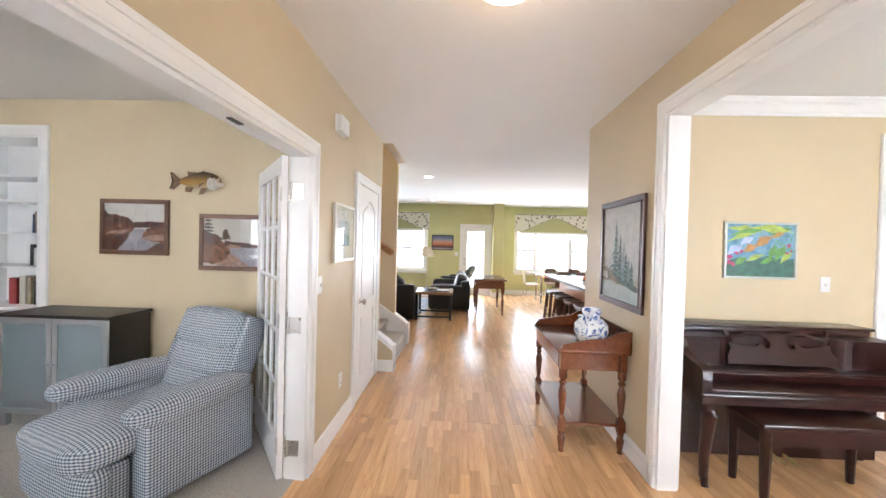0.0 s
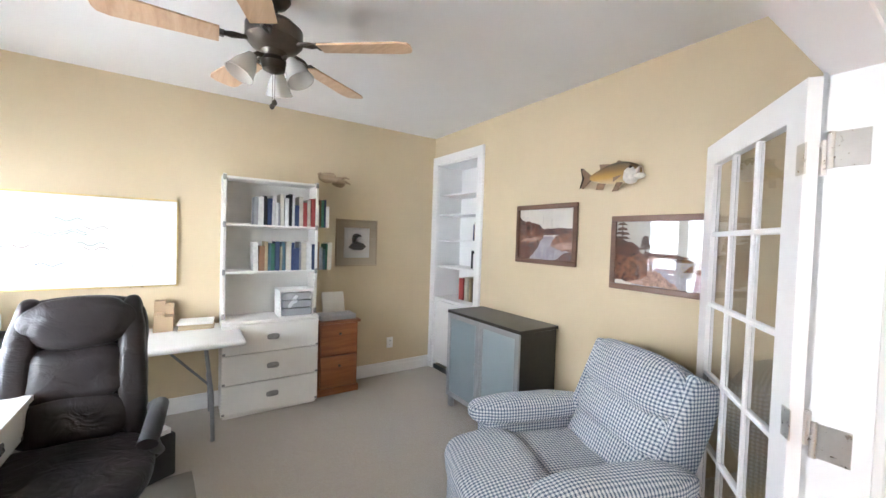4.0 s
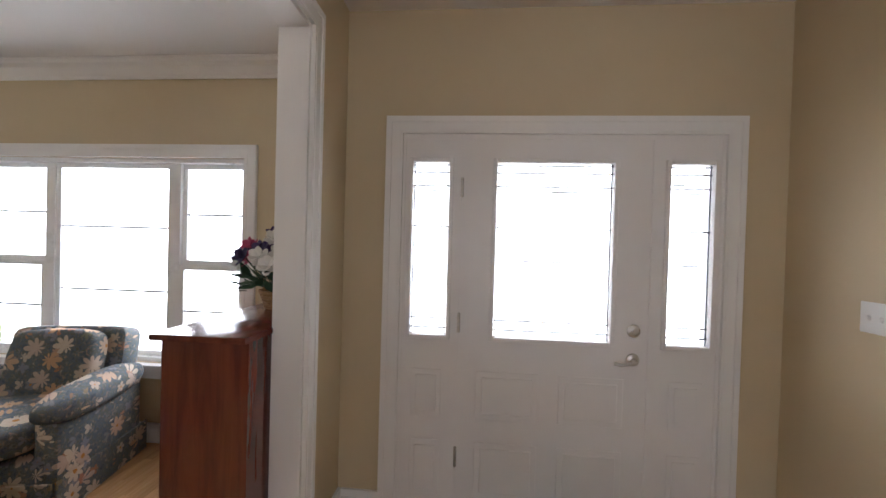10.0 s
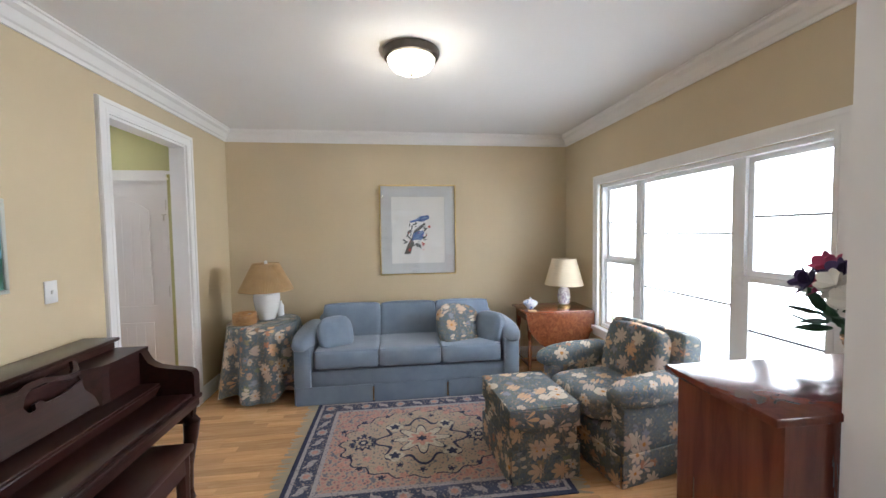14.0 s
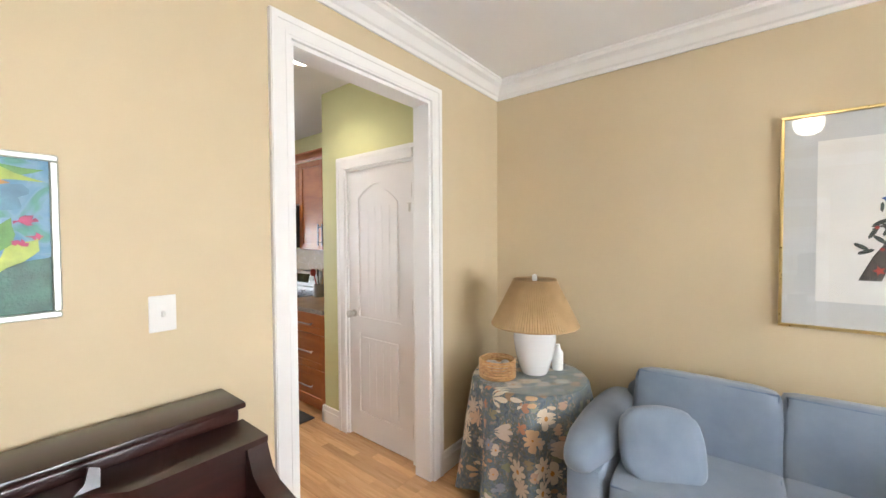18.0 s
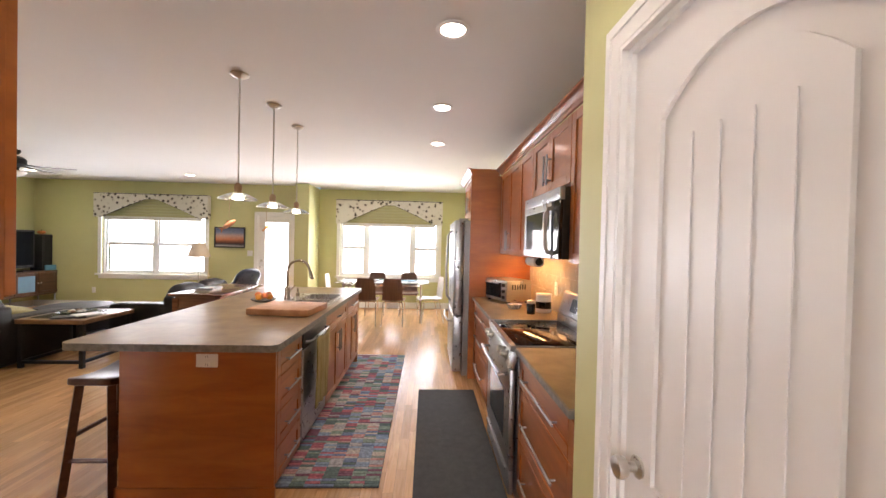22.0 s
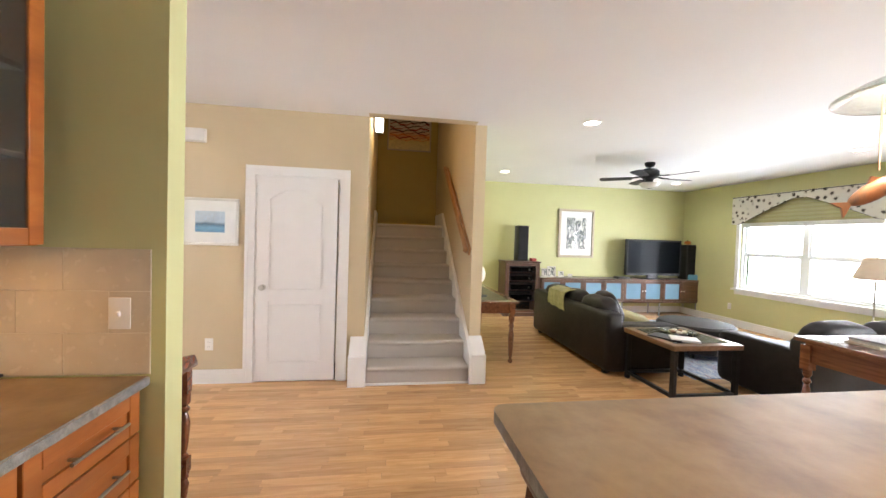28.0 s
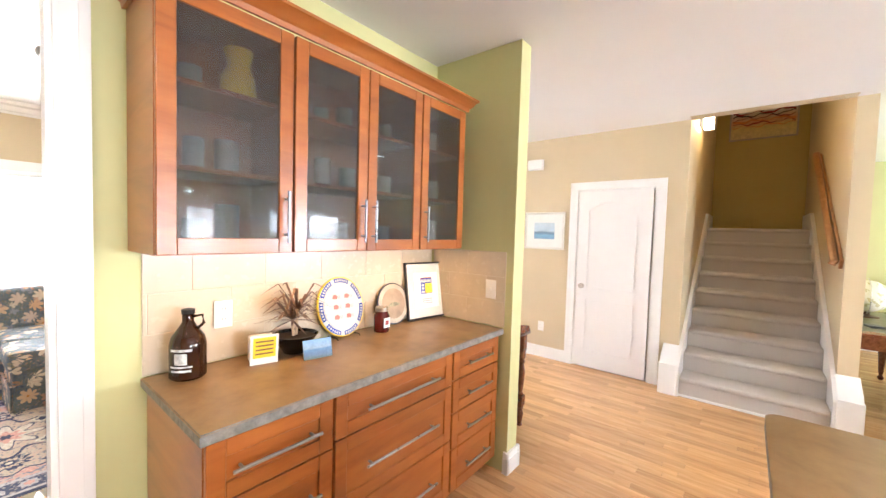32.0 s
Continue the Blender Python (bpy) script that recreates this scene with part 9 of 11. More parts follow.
part("freezer_handle", tube([(0.08, -0.85, 0.62), (0.12, -0.9, 0.62), (0.45, -0.925, 0.62), (0.78, -0.9, 0.62), (0.82, -0.85, 0.62)], 0.012, 10), STEEL, fz)
for x in (0.01, 0.8):
    part("hinge_cover", box(x, x + 0.09, -0.8, -0.7, 1.765, 1.785, 0.004, 1), GREYS, fr)
part("magnet", moved(lathe([(0.02, 0), (0.02, 0.006), (0.012, 0.01)], 14), pose(0.9, -0.42, 1.25, 0, 90, 0)), WHITEP, fr)

# backsplash tiles
TILE = varied("cream wall tile", (0.56, 0.48, 0.36), 0.25, amount=0.06, scale=9)
GROUT = varied("tile grout", (0.6, 0.54, 0.43), 0.8)


def backsplash(name, axis, plane, out, u0, u1, z0, z1, tw=0.2, th=0.1):
    s = structure(name, boxes((plane, plane + out * 0.004, u0, u1, z0, z1) if axis == "x" else (u0, u1, plane, plane + out * 0.004, z0, z1)), GROUT)
    rows = max(1, round((z1 - z0) / th))
    th = (z1 - z0) / rows
    meshes = {}
    for r in range(rows):
        u = u0 - (tw / 2 if r % 2 else 0)
        while u < u1 - 0.01:
            a, b = max(u, u0), min(u + tw, u1)
            if b - a > 0.012:
                key = round(b - a, 3)
                if key not in meshes:
                    w = b - a
                    bm = box(0.0012, w - 0.0012, 0, 0.003, 0.0012, th - 0.0012, 0.001, 1)
                    meshes[key] = make_mesh("tile", bm, TILE)
                o = new("tile", meshes[key])
                o.parent = s
                if axis == "y":
                    o.matrix_local = pose(a, plane + out * 0.003, z0 + r * th) if out > 0 else pose(b, plane - 0.003, z0 + r * th, 0, 0, 180)
                else:
                    o.matrix_local = pose(plane + out * 0.003, b if out > 0 else a, z0 + r * th, 0, 0, -90 if out > 0 else 90)
            u += tw
    return s


backsplash("backsplash_range", "x", 5.803, -1, 4.1, 6.93, 0.918, 1.39, 0.3, 0.15)
backsplash("backsplash_buffet", "y", 3.022, 1, 2.335, 4.0, 0.918, 1.39, 0.3, 0.15)
backsplash("backsplash_stub", "x", 2.322, 1, 3.04, 3.63, 0.918, 1.39, 0.3, 0.15)

# counter things on the east run
TOAST = varied("toaster steel", (0.5, 0.5, 0.5), 0.3, 0.95)
to = thing("toaster_oven", "stainless toaster oven with glass door on the counter", "toaster oven", (5.5, 6.68, 0.915), -68)
part("body", box(-0.2, 0.2, -0.15, 0.15, 0.02, 0.23, 0.012, 2), TOAST, to)
part("door_glass", box(-0.185, 0.1, -0.158, -0.15, 0.05, 0.2, 0.002, 1), GLOSSB, to)
part("door_handle", tube([(-0.16, -0.175, 0.195), (0.08, -0.175, 0.195)], 0.007, 8), TOAST, to)
for z in (0.06, 0.12, 0.18):
    part("knob", moved(lathe([(0.018, 0), (0.018, 0.018), (0.012, 0.022)], 16), pose(0.15, -0.15, z, 90)), BLACK, to)
for k in range(6):
    part("vent_slot", box(0.2, 0.2015, -0.09 + 0.03 * k, -0.075 + 0.03 * k, 0.14, 0.19), BLACK, to)
for sx in (-0.17, 0.17):
    part("foot", boxes((sx - 0.015, sx + 0.015, -0.13, -0.1, 0, 0.02), (sx - 0.015, sx + 0.015, 0.1, 0.13, 0, 0.02)), BLACK, to)
jr = thing("canister", "white lidded canister with a dark label band", "canister", (5.68, 6.05, 0.915))
part("jar", lathe([(0.06, 0), (0.066, 0.01), (0.066, 0.125), (0.06, 0.135)], 24), WHITEP, jr)
part("dark_label", lathe([(0.067, 0.035), (0.067, 0.095)], 24, cap=False), GLOSSB, jr, "dark label band")
part("lid", lathe([(0.066, 0.135), (0.069, 0.15), (0.066, 0.162), (0.02, 0.166)], 24), WHITEP, jr)
jr2 = thing("spice_jar", "dark spice jar with a lid on the counter", "jar", (5.54, 5.95, 0.915))
part("jar", lathe([(0.035, 0), (0.037, 0.08), (0.03, 0.09)], 18), GLOSSB, jr2)
part("lid", lathe([(0.034, 0.09), (0.034, 0.115), (0.02, 0.118)], 18), NICKEL, jr2)
single("glass_dish", lathe([(0.05, 0), (0.07, 0.035), (0.072, 0.04), (0.066, 0.036), (0.04, 0.006)], 24), CLEARP, "small clear glass dish on the counter", "dish", (5.46, 6.22, 0.915))
pt = thing("paper_towel_holder", "paper towel roll hung under the cabinet", "paper towels", (5.58, 6.02, 1.36))
part("roll", moved(lathe([(0.045, -0.13), (0.045, 0.13)], 24), pose(0, 0, 0, 90)), PAPER, pt)
for sg in (-1, 1):
    part("end_cap", moved(lathe([(0.03, sg * 0.1375 - 0.0075), (0.03, sg * 0.1375 + 0.0075)], 16), pose(0, 0, 0, 90)), BLACK, pt)
    part("bracket", box(-0.012, 0.012, sg * 0.151 - 0.005, sg * 0.151 + 0.005, -0.02, 0.04, 0.002, 1), BLACK, pt)
cr = thing("utensil_crock", "crock with red and wooden utensils beside the range", "utensil crock", (5.60, 4.79, 0.915))
part("crock", lathe([(0.055, 0), (0.06, 0.02), (0.06, 0.13), (0.054, 0.13), (0.05, 0.03)], 22), GREYS, cr)
for k, mt in enumerate((BOOKC[5], KRAFT, BOOKC[5], BLACK, KRAFT)):
    a = 1.3 * k
    part("utensil", joined(tube([(0.01 * math.cos(a), 0.01 * math.sin(a), 0.03), (0.05 * math.cos(a), 0.05 * math.sin(a), 0.22)], 0.006, 6), moved(cushion(0.05, 0.012, 0.07, (0, 0, 0), 0.05, 0.6, 3), pose(0.06 * math.cos(a), 0.06 * math.sin(a), 0.25, 0, 0, math.degrees(a)))), mt, cr)
wall_plate("outlet", (5.793, 6.05, 1.12), 270)
# warm strips under the wall cabinets
area_light("under_cabinet_light", pose(5.64, 6.35, 1.39, 0, 0, 0), 0.05, 0.9, 9.5, (1.0, 0.54, 0.2))

# island
isl_top = counter("brown concrete-look island top with overhang", 2.69, 3.845, 4.86, 7.52, 0.88, 0.92, 0.05, hole=(3.415, 3.745, 6.092, 6.868))
IX, IY = 3.83, 4.98
part_w = 0.42
# faces to +x: rz = 90 puts local x along +y
base_unit("cherry four-drawer cabinet at the end of the island", (3.18, 4.95, 0), 90, 0.42, 0.63, [("d", 1, 0.22), ("d", 1, 0.22), ("d", 1, 0.22), ("d", 0.8, 0.22)])
dw = thing("dishwasher", "black and stainless dishwasher in the island", "dishwasher", (3.18, 5.38, 0), 90)
part("body", box(0.005, 0.595, -0.6, 0, 0.09, 0.87), BLACK, dw)
part("door", box(0.005, 0.595, -0.635, -0.6, 0.11, 0.74, 0.006, 2), STEEL, dw)
part("control_strip", box(0.005, 0.595, -0.635, -0.6, 0.745, 0.87, 0.006, 2), BLACK, dw)
part("handle", tube([(0.05, -0.635, 0.79), (0.08, -0.672, 0.79), (0.52, -0.672, 0.79), (0.55, -0.635, 0.79)], 0.011, 10), STEEL, dw)
TOWEL = material("olive striped towel", (0.36, 0.3, 0.12), 0.95)
tw_ = add(TOWEL, "ShaderNodeTexWave", Scale=14.0)
link(TOWEL, coords(TOWEL), tw_.inputs["Vector"])
link(TOWEL, ramp(TOWEL, tw_.outputs[0], [(0.4, (0.24, 0.19, 0.06)), (0.6, (0.4, 0.34, 0.15))]), bsdf(TOWEL).inputs["Base Color"])
bmt = bmesh.new()
rows = []
for i in range(13):
    u = i / 12
    z = 0.805 - 0.5 * u + (0.0 if i else -0.01)
    rows.append([bmt.verts.new((0.1 + 0.34 * k / 16 + 0.012 * math.sin(u * 5), -0.69 - 0.006 * math.sin(k * 1.1) * (0.3 + u) - 0.006, z + 0.01 * math.sin(k * 0.5))) for k in range(17)])
for a, b in zip(rows, rows[1:]):
    for k in range(16):
        bmt.faces.new((a[k], a[k + 1], b[k + 1], b[k]))
tob = single("dish_towel", bmt, TOWEL, "olive striped towel hung over the dishwasher handle", "towel", (3.18, 5.38, 0), 90)
sol = tob.modifiers.new("thickness", "SOLIDIFY")
sol.thickness = 0.006
base_unit("cherry sink cabinet with two doors in the island", (3.18, 5.98, 0), 90, 0.84, 0.63, [("D", 2.6, 2), ("d", 0.7, 0.01)], hollow=True)
base_unit("cherry cabinet with drawer at the far end of the island", (3.18, 6.825, 0), 90, 0.63, 0.63, [("D", 2.6, 2), ("d", 0.7, 0.3)], hollow=True)
ip = thing("island_back", "cherry panelled back and ends of the island", "panel")
part("end_panel", box(2.96, 3.81, 4.925, 4.948, 0.0, 0.878, 0.002, 1), CHERRY, ip)
part("end_panel", box(2.96, 3.81, 7.46, 7.48, 0.0, 0.878, 0.002, 1), CHERRY, ip)
part("back_panel", box(2.96, 3.175, 4.95, 7.458, 0.0, 0.878), CHERRY, ip, smooth=False)
part("base_rail", boxes((2.945, 3.82, 4.913, 4.925, 0, 0.1), (2.945, 2.96, 4.913, 7.49, 0, 0.1)), CHERRY, ip, smooth=False)
wall_plate("outlet", (3.435, 4.925, 0.815), 0, w=0.118, h=0.075)
# sink, faucet
SINK = varied("satin steel sink", (0.55, 0.53, 0.5), 0.28, 0.95, amount=0.05, scale=20)
sk = thing("kitchen_sink", "double-bowl stainless sink set in the island top", "sink", (3.55, 6.48, 0.92))
part("deck", boxes((-0.24, 0.24, -0.43, -0.39, 0.001, 0.006), (-0.24, 0.24, 0.39, 0.43, 0.001, 0.006), (-0.24, -0.14, -0.39, 0.39, 0.001, 0.006), (0.2, 0.24, -0.39, 0.39, 0.001, 0.006), (-0.14, 0.2, -0.02, 0.02, 0.001, 0.006)), SINK, sk, smooth=False)
for y0, y1 in ((-0.385, -0.022), (0.022, 0.385)):
    part("bowl_rim", boxes((-0.138, -0.128, y0, y1, 0.0012, 0.008), (0.188, 0.198, y0, y1, 0.0012, 0.008), (-0.138, 0.198, y0, y0 + 0.01, 0.0012, 0.008), (-0.138, 0.198, y1 - 0.01, y1, 0.0012, 0.008)), SINK, sk)
    bmb = bmesh.new()
    bm_box(bmb, -0.13, 0.19, y0 + 0.008, y1 - 0.008, -0.17, 0.004)
    bmesh.ops.bevel(bmb, geom=[e for e in bmb.edges if min(e.verts[0].co.z, e.verts[1].co.z) < 0], offset=0.045, segments=4, affect="EDGES")
    bmesh.ops.delete(bmb, geom=[f for f in bmb.faces if f.calc_center_median().z > 0.003], context="FACES")
    bmesh.ops.reverse_faces(bmb, faces=bmb.faces[:])
    part("bowl", bmb, SINK, sk, "deep satin steel bowl")
    part("drain", lathe([(0.045, -0.168), (0.04, -0.1655), (0.03, -0.167), (0.001, -0.1675)], 20, at=(0.03, (y0 + y1) / 2, 0)), BLACK, sk)
FAUC = varied("brushed nickel faucet", (0.5, 0.46, 0.41), 0.25, 1.0)
fc2 = thing("faucet", "brushed nickel gooseneck pull-down faucet", "faucet", (3.31, 6.46, 0.92))
part("body", lathe([(0.03, 0), (0.03, 0.02), (0.022, 0.05), (0.026, 0.1), (0.018, 0.13)], 20), FAUC, fc2)
part("spout", tube([(0, 0, 0.12), (0, 0, 0.28)] + [(0.105 - 0.105 * math.cos(math.radians(a)), 0, 0.28 + 0.105 * math.sin(math.radians(a))) for a in range(15, 165, 15)] + [(0.215, 0, 0.27)], 0.0125, 12), FAUC, fc2)
part("spray_head", tube([(0.212, 0, 0.285), (0.22, 0, 0.25), (0.235, 0, 0.205)], 0.015, 12, r_end=0.021), FAUC, fc2)
part("lever", joined(tube([(0, 0.02, 0.07), (0, 0.06, 0.08)], 0.014, 10), tube([(0, 0.055, 0.08), (0.03, 0.12, 0.13)], 0.007, 8)), FAUC, fc2)
single("soap_dispenser", lathe([(0.018, 0), (0.018, 0.04), (0.008, 0.05), (0.008, 0.09)], 14), FAUC, "nickel soap pump beside the faucet", "soap pump", (3.33, 6.69, 0.92))
BOARD = wood("end-grain cutting board", (0.3, 0.13, 0.06), (0.43, 0.22, 0.11), (0.52, 0.3, 0.17), 0.5, (6, 6, 6))
single("cutting_board", box(-0.24, 0.24, -0.2, 0.2, 0, 0.05, 0.008, 2), BOARD, "thick maple cutting board lying by the sink", "cutting board", (3.55, 5.84, 0.926), -6)
fb = thing("fruit_tray", "glass tray with oranges and peaches on the island", "fruit", (3.13, 6.36, 0.92))
fb.scale = (0.8, 0.8, 0.8)
part("tray", lathe([(0.08, 0), (0.13, 0.02), (0.14, 0.035), (0.132, 0.03), (0.07, 0.008)], 28), CLEARP, fb)
ORNG = varied("orange peel", (0.7, 0.3, 0.05), 0.5, amount=0.2, scale=30, relief=0.4)
PEACH = varied("peach skin", (0.65, 0.2, 0.08), 0.6, amount=0.4, scale=14)
for k in range(6):
    a = k * 1.05
    part("fruit", cushion(0.075, 0.075, 0.07, (0.065 * math.cos(a), 0.065 * math.sin(a), 0.055 + 0.02 * (k % 2)), 0.0, 1.0, 5), (ORNG, PEACH)[k % 2], fb)

# three pendants
PGLASS = material("pale green shade glass", (0.9, 0.97, 0.92), 0.22)
bsdf(PGLASS).inputs["Transmission Weight"].default_value = 0.8
BRUSHB = varied("brushed copper-nickel", (0.42, 0.28, 0.18), 0.35, 0.9, amount=0.1, scale=30)
for y in (5.54, 6.14, 6.74):
    pd = thing("pendant_light", "glass saucer pendant on a nickel rod, lit", "pendant", (3.285, y, C), group="island pendants")
    part("canopy", lathe([(0.062, 0), (0.062, -0.01), (0.03, -0.028), (0.01, -0.032)], 24), NICKEL, pd)
    part("rod", lathe([(0.006, -0.03), (0.006, -0.795)], 10), NICKEL, pd)
    part("socket", lathe([(0.012, -0.775), (0.025, -0.790), (0.027, -0.8), (0.022, -0.850)], 18), BRUSHB, pd, "brushed copper-toned socket")
    part("shade", lathe([(0.026, -0.841), (0.06, -0.851), (0.092, -0.865), (0.122, -0.882), (0.13, -0.888), (0.128, -0.892), (0.12, -0.887), (0.092, -0.871), (0.06, -0.857), (0.026, -0.847)], 44, cap=False), PGLASS, pd, "clear green-edged glass saucer")
    part("lamp", lathe([(0.025, -0.855), (0.04, -0.875), (0.036, -0.890), (0.01, -0.895)], 20), LITCAN, pd)
    spot_light("pendant_lamp", (3.285, y, C - 0.915), 8, (1.0, 0.84, 0.62), 140, 0.05)
# carved fish hung from two pendants
FISHW = wood("painted carved fish", (0.2, 0.06, 0.02), (0.4, 0.16, 0.06), (0.15, 0.12, 0.1), 0.4, (12, 12, 12))
for y, L, mt, dx in ((5.54, 0.115, FISHW, -0.06), (6.14, 0.07, ORNG, -0.05)):
    hf = thing("hanging_fish", "small carved fish hung from a pendant on a string", "ornament", (3.285 + dx, y, 1.80))
    part("string", tube([(0, 0, 0), (0, 0, -0.16)], 0.002, 5), KRAFT, hf)
    part("body", moved(cushion(L, L * 0.22, L * 0.34, (0, 0, 0), 0.0, 1.0, 6), pose(0, 0, -0.2, 0, -35, 60)), mt, hf)
    part("tail_fin", moved(prism([(-L * 0.42, 0), (-L * 0.7, L * 0.18), (-L * 0.62, 0), (-L * 0.7, -L * 0.18)], -0.003, 0.003, "y"), pose(0, 0, -0.2, 0, -35, 60)), mt, hf)
    part("back_fin", moved(prism([(-L * 0.1, L * 0.14), (L * 0.05, L * 0.26), (L * 0.18, L * 0.12)], -0.003, 0.003, "y"), pose(0, 0, -0.2, 0, -35, 60)), mt, hf)

# bar stools
STOOLW = wood("dark walnut stool", (0.045, 0.016, 0.007), (0.085, 0.03, 0.014), (0.13, 0.05, 0.024), 0.35)
stool = thing("bar_stool", "dark walnut saddle-seat bar stool at the island", "stool", (2.73, 5.2, 0), 0, "island bar stools")
bms = cushion(0.42, 0.26, 0.05, (0, 0, 0.635), 0.0, 0.25, 8)
for v in bms.verts:
    v.co.z += 0.03 * (v.co.x / 0.21) ** 2
part("seat", bms, STOOLW, stool)
for sx in (-1, 1):
    for sy in (-1, 1):
        part("leg", tube([(sx * 0.15, sy * 0.09, 0.625), (sx * 0.2, sy * 0.14, 0.0)], 0.028, 4), STOOLW, stool, smooth=False)
    part("stretcher", tube([(sx * 0.185, -0.125, 0.2), (sx * 0.185, 0.125, 0.2)], 0.013, 8), STOOLW, stool)
for sy, z in ((-1, 0.33), (1, 0.33)):
    part("stretcher", tube([(-0.172, sy * 0.115, z), (0.172, sy * 0.115, z)], 0.013, 8), STOOLW, stool)
stool.rotation_euler = (0, 0, radians(90))
for y in (5.72, 6.32, 6.95):
    copy_thing(stool, pose(2.73, y, 0, 0, 0, 90))

# rugs on the kitchen floor
RAG = []
for n_, c_ in (("plum", (0.2, 0.09, 0.14)), ("rose", (0.42, 0.13, 0.17)), ("dusty pink", (0.5, 0.28, 0.27)), ("cream", (0.5, 0.46, 0.41)), ("sage", (0.22, 0.3, 0.26)), ("pine", (0.1, 0.16, 0.16)), ("slate", (0.15, 0.21, 0.34)), ("denim", (0.24, 0.33, 0.47)), ("pale grey", (0.4, 0.4, 0.43))):
    RAG.append(varied("woven rag " + n_, c_, 0.95, amount=0.4, scale=60, fine=200, relief=0.8, dist=0.004))
rr_ = thing("runner_rug", "woven multicoloured patchwork runner along the island", "rug", (4.02, 6.42, 0))
part("backing", box(-0.362, 0.362, -1.355, 1.355, 0.0, 0.004), varied("dark rug backing", (0.08, 0.07, 0.07), 0.95), rr_)
cols = 8
wd = 0.72 / cols
mesh_by = {}
ny, sub_n = 27, 4
for j in range(ny):
    for i in range(cols):
        c0 = random.randrange(len(RAG))
        for q in range(sub_n):
            mt = RAG[(c0 + random.choice((0, 0, 1, 1, 4))) % len(RAG)]
            mesh_by.setdefault(mt.name, (bmesh.new(), mt))
            y0 = -1.35 + 2.7 * (j + q / sub_n) / ny
            x0 = -0.36 + wd * i + rnd(-0.003, 0.003)
            bm_box(mesh_by[mt.name][0], x0, x0 + wd - 0.001, y0 + 0.001, y0 + 2.7 / ny / sub_n - 0.0015, 0.004, 0.0095 + rnd(0, 0.003))
for nm, (bm, mt) in mesh_by.items():
    tagged(part("rag_weave", bm, mt, rr_, smooth=False), kind="stuff")
MATD = varied("charcoal kitchen mat", (0.035, 0.033, 0.03), 0.85, amount=0.2, scale=20, fine=300, relief=0.6, dist=0.003)
km = thing("kitchen_mat", "charcoal ribbed mat before the range", "floor mat", (4.87, 5.4, 0))
part("mat", box(-0.28, 0.28, -1.2, 1.2, 0, 0.009, 0.003, 1), MATD, km)
fvn = thing("floor_vent", "small slotted floor register by the island", "floor vent", (3.62, 4.72, 0.0))
part("plate", box(-0.06, 0.06, -0.13, 0.13, 0.0, 0.006, 0.002, 1), WHITEP, fvn)
for k in range(6):
    part("slot", box(-0.045, 0.045, -0.11 + 0.038 * k, -0.095 + 0.038 * k, 0.006, 0.0066), BLACK, fvn)

# ---------------------------------------------------------------- buffet under the glass cabinets, faces to +y
# rz = 180: local x runs towards -x
BY = 3.025
bu = [("cherry four-drawer base cabinet by the hall", 2.81, 0.465, [("d", 1.2, 0.24), ("d", 1, 0.24), ("d", 0.9, 0.24), ("d", 0.8, 0.24)]),
      ("wide cherry three-drawer base cabinet", 3.545, 0.73, [("d", 1.35, 0.45), ("d", 1.35, 0.45), ("d", 0.8, 0.45)]),
      ("cherry base cabinet by the doorway", 3.985, 0.435, [("d", 1.2, 0.3), ("d", 1.0, 0.3), ("d", 0.75, 0.3)])]
for lb, xr, w, rows_ in bu:
    base_unit(lb, (xr, BY, 0), 180, w, 0.585, rows_)
counter("brown concrete-look buffet top", 2.335, 4.005, 3.025, 3.635, 0.878, 0.915)
SMOKE = material("grey obscured glass", (0.55, 0.55, 0.53), 0.19)
bsdf(SMOKE).inputs["Transmission Weight"].default_value = 0.96
bsdf(SMOKE).inputs["IOR"].default_value = 1.2
bsdf(SMOKE).inputs["Coat Weight"].default_value = 0.8
bsdf(SMOKE).inputs["Coat Roughness"].default_value = 0.02
wall_unit("cherry wall cabinet with one grey glass door by the hall", (2.835, BY, UZ), 180, 0.395, 0.345, UH, 1, glass_mat=SMOKE, handles=("l",))
wall_unit("cherry wall cabinet with a pair of grey glass doors", (3.585, BY, UZ), 180, 0.745, 0.345, UH, 2, glass_mat=SMOKE, handles=("r", "l"))
wall_unit("cherry wall cabinet with one grey glass door by the doorway", (4.04, BY, UZ), 180, 0.45, 0.345, UH, 1, glass_mat=SMOKE, handles=("r",))
crown_run("stepped cherry crown over the glass cabinets", [(2.44, 3.37), (4.04, 3.37)][::-1], UZ + UH)
crown_run("cherry crown end over the glass cabinets", [(4.04, 3.37), (4.04, 3.03)][::-1], UZ + UH)
DISHW = varied("white crockery", (0.75, 0.73, 0.68), 0.2)
DISHY = varied("yellow crockery", (0.75, 0.5, 0.04), 0.3)
for z in (UZ + 0.018, UZ + UH * 0.35, UZ + UH * 0.68):
    for k in range(11):
        x = 2.5 + 0.138 * k + rnd(-0.02, 0.02)
        if min(abs(x - 2.835), abs(x - 3.587)) < 0.055 or x > 3.93:
            continue
        h = rnd(0.07, 0.17)
        r = rnd(0.03, 0.045)
        mt = DISHY if (z > 1.9 and 9 <= k <= 9) else random.choice((DISHW, DISHW, CLEARP, BOOKC[7]))
        single("cup", lathe([(r * 0.7, 0), (r, h * 0.2), (r, h), (r * 0.9, h), (r * 0.85, h * 0.2)], 16), mt, "stacked cup behind obscured cabinet glass", "crockery", (x, 3.15, z))
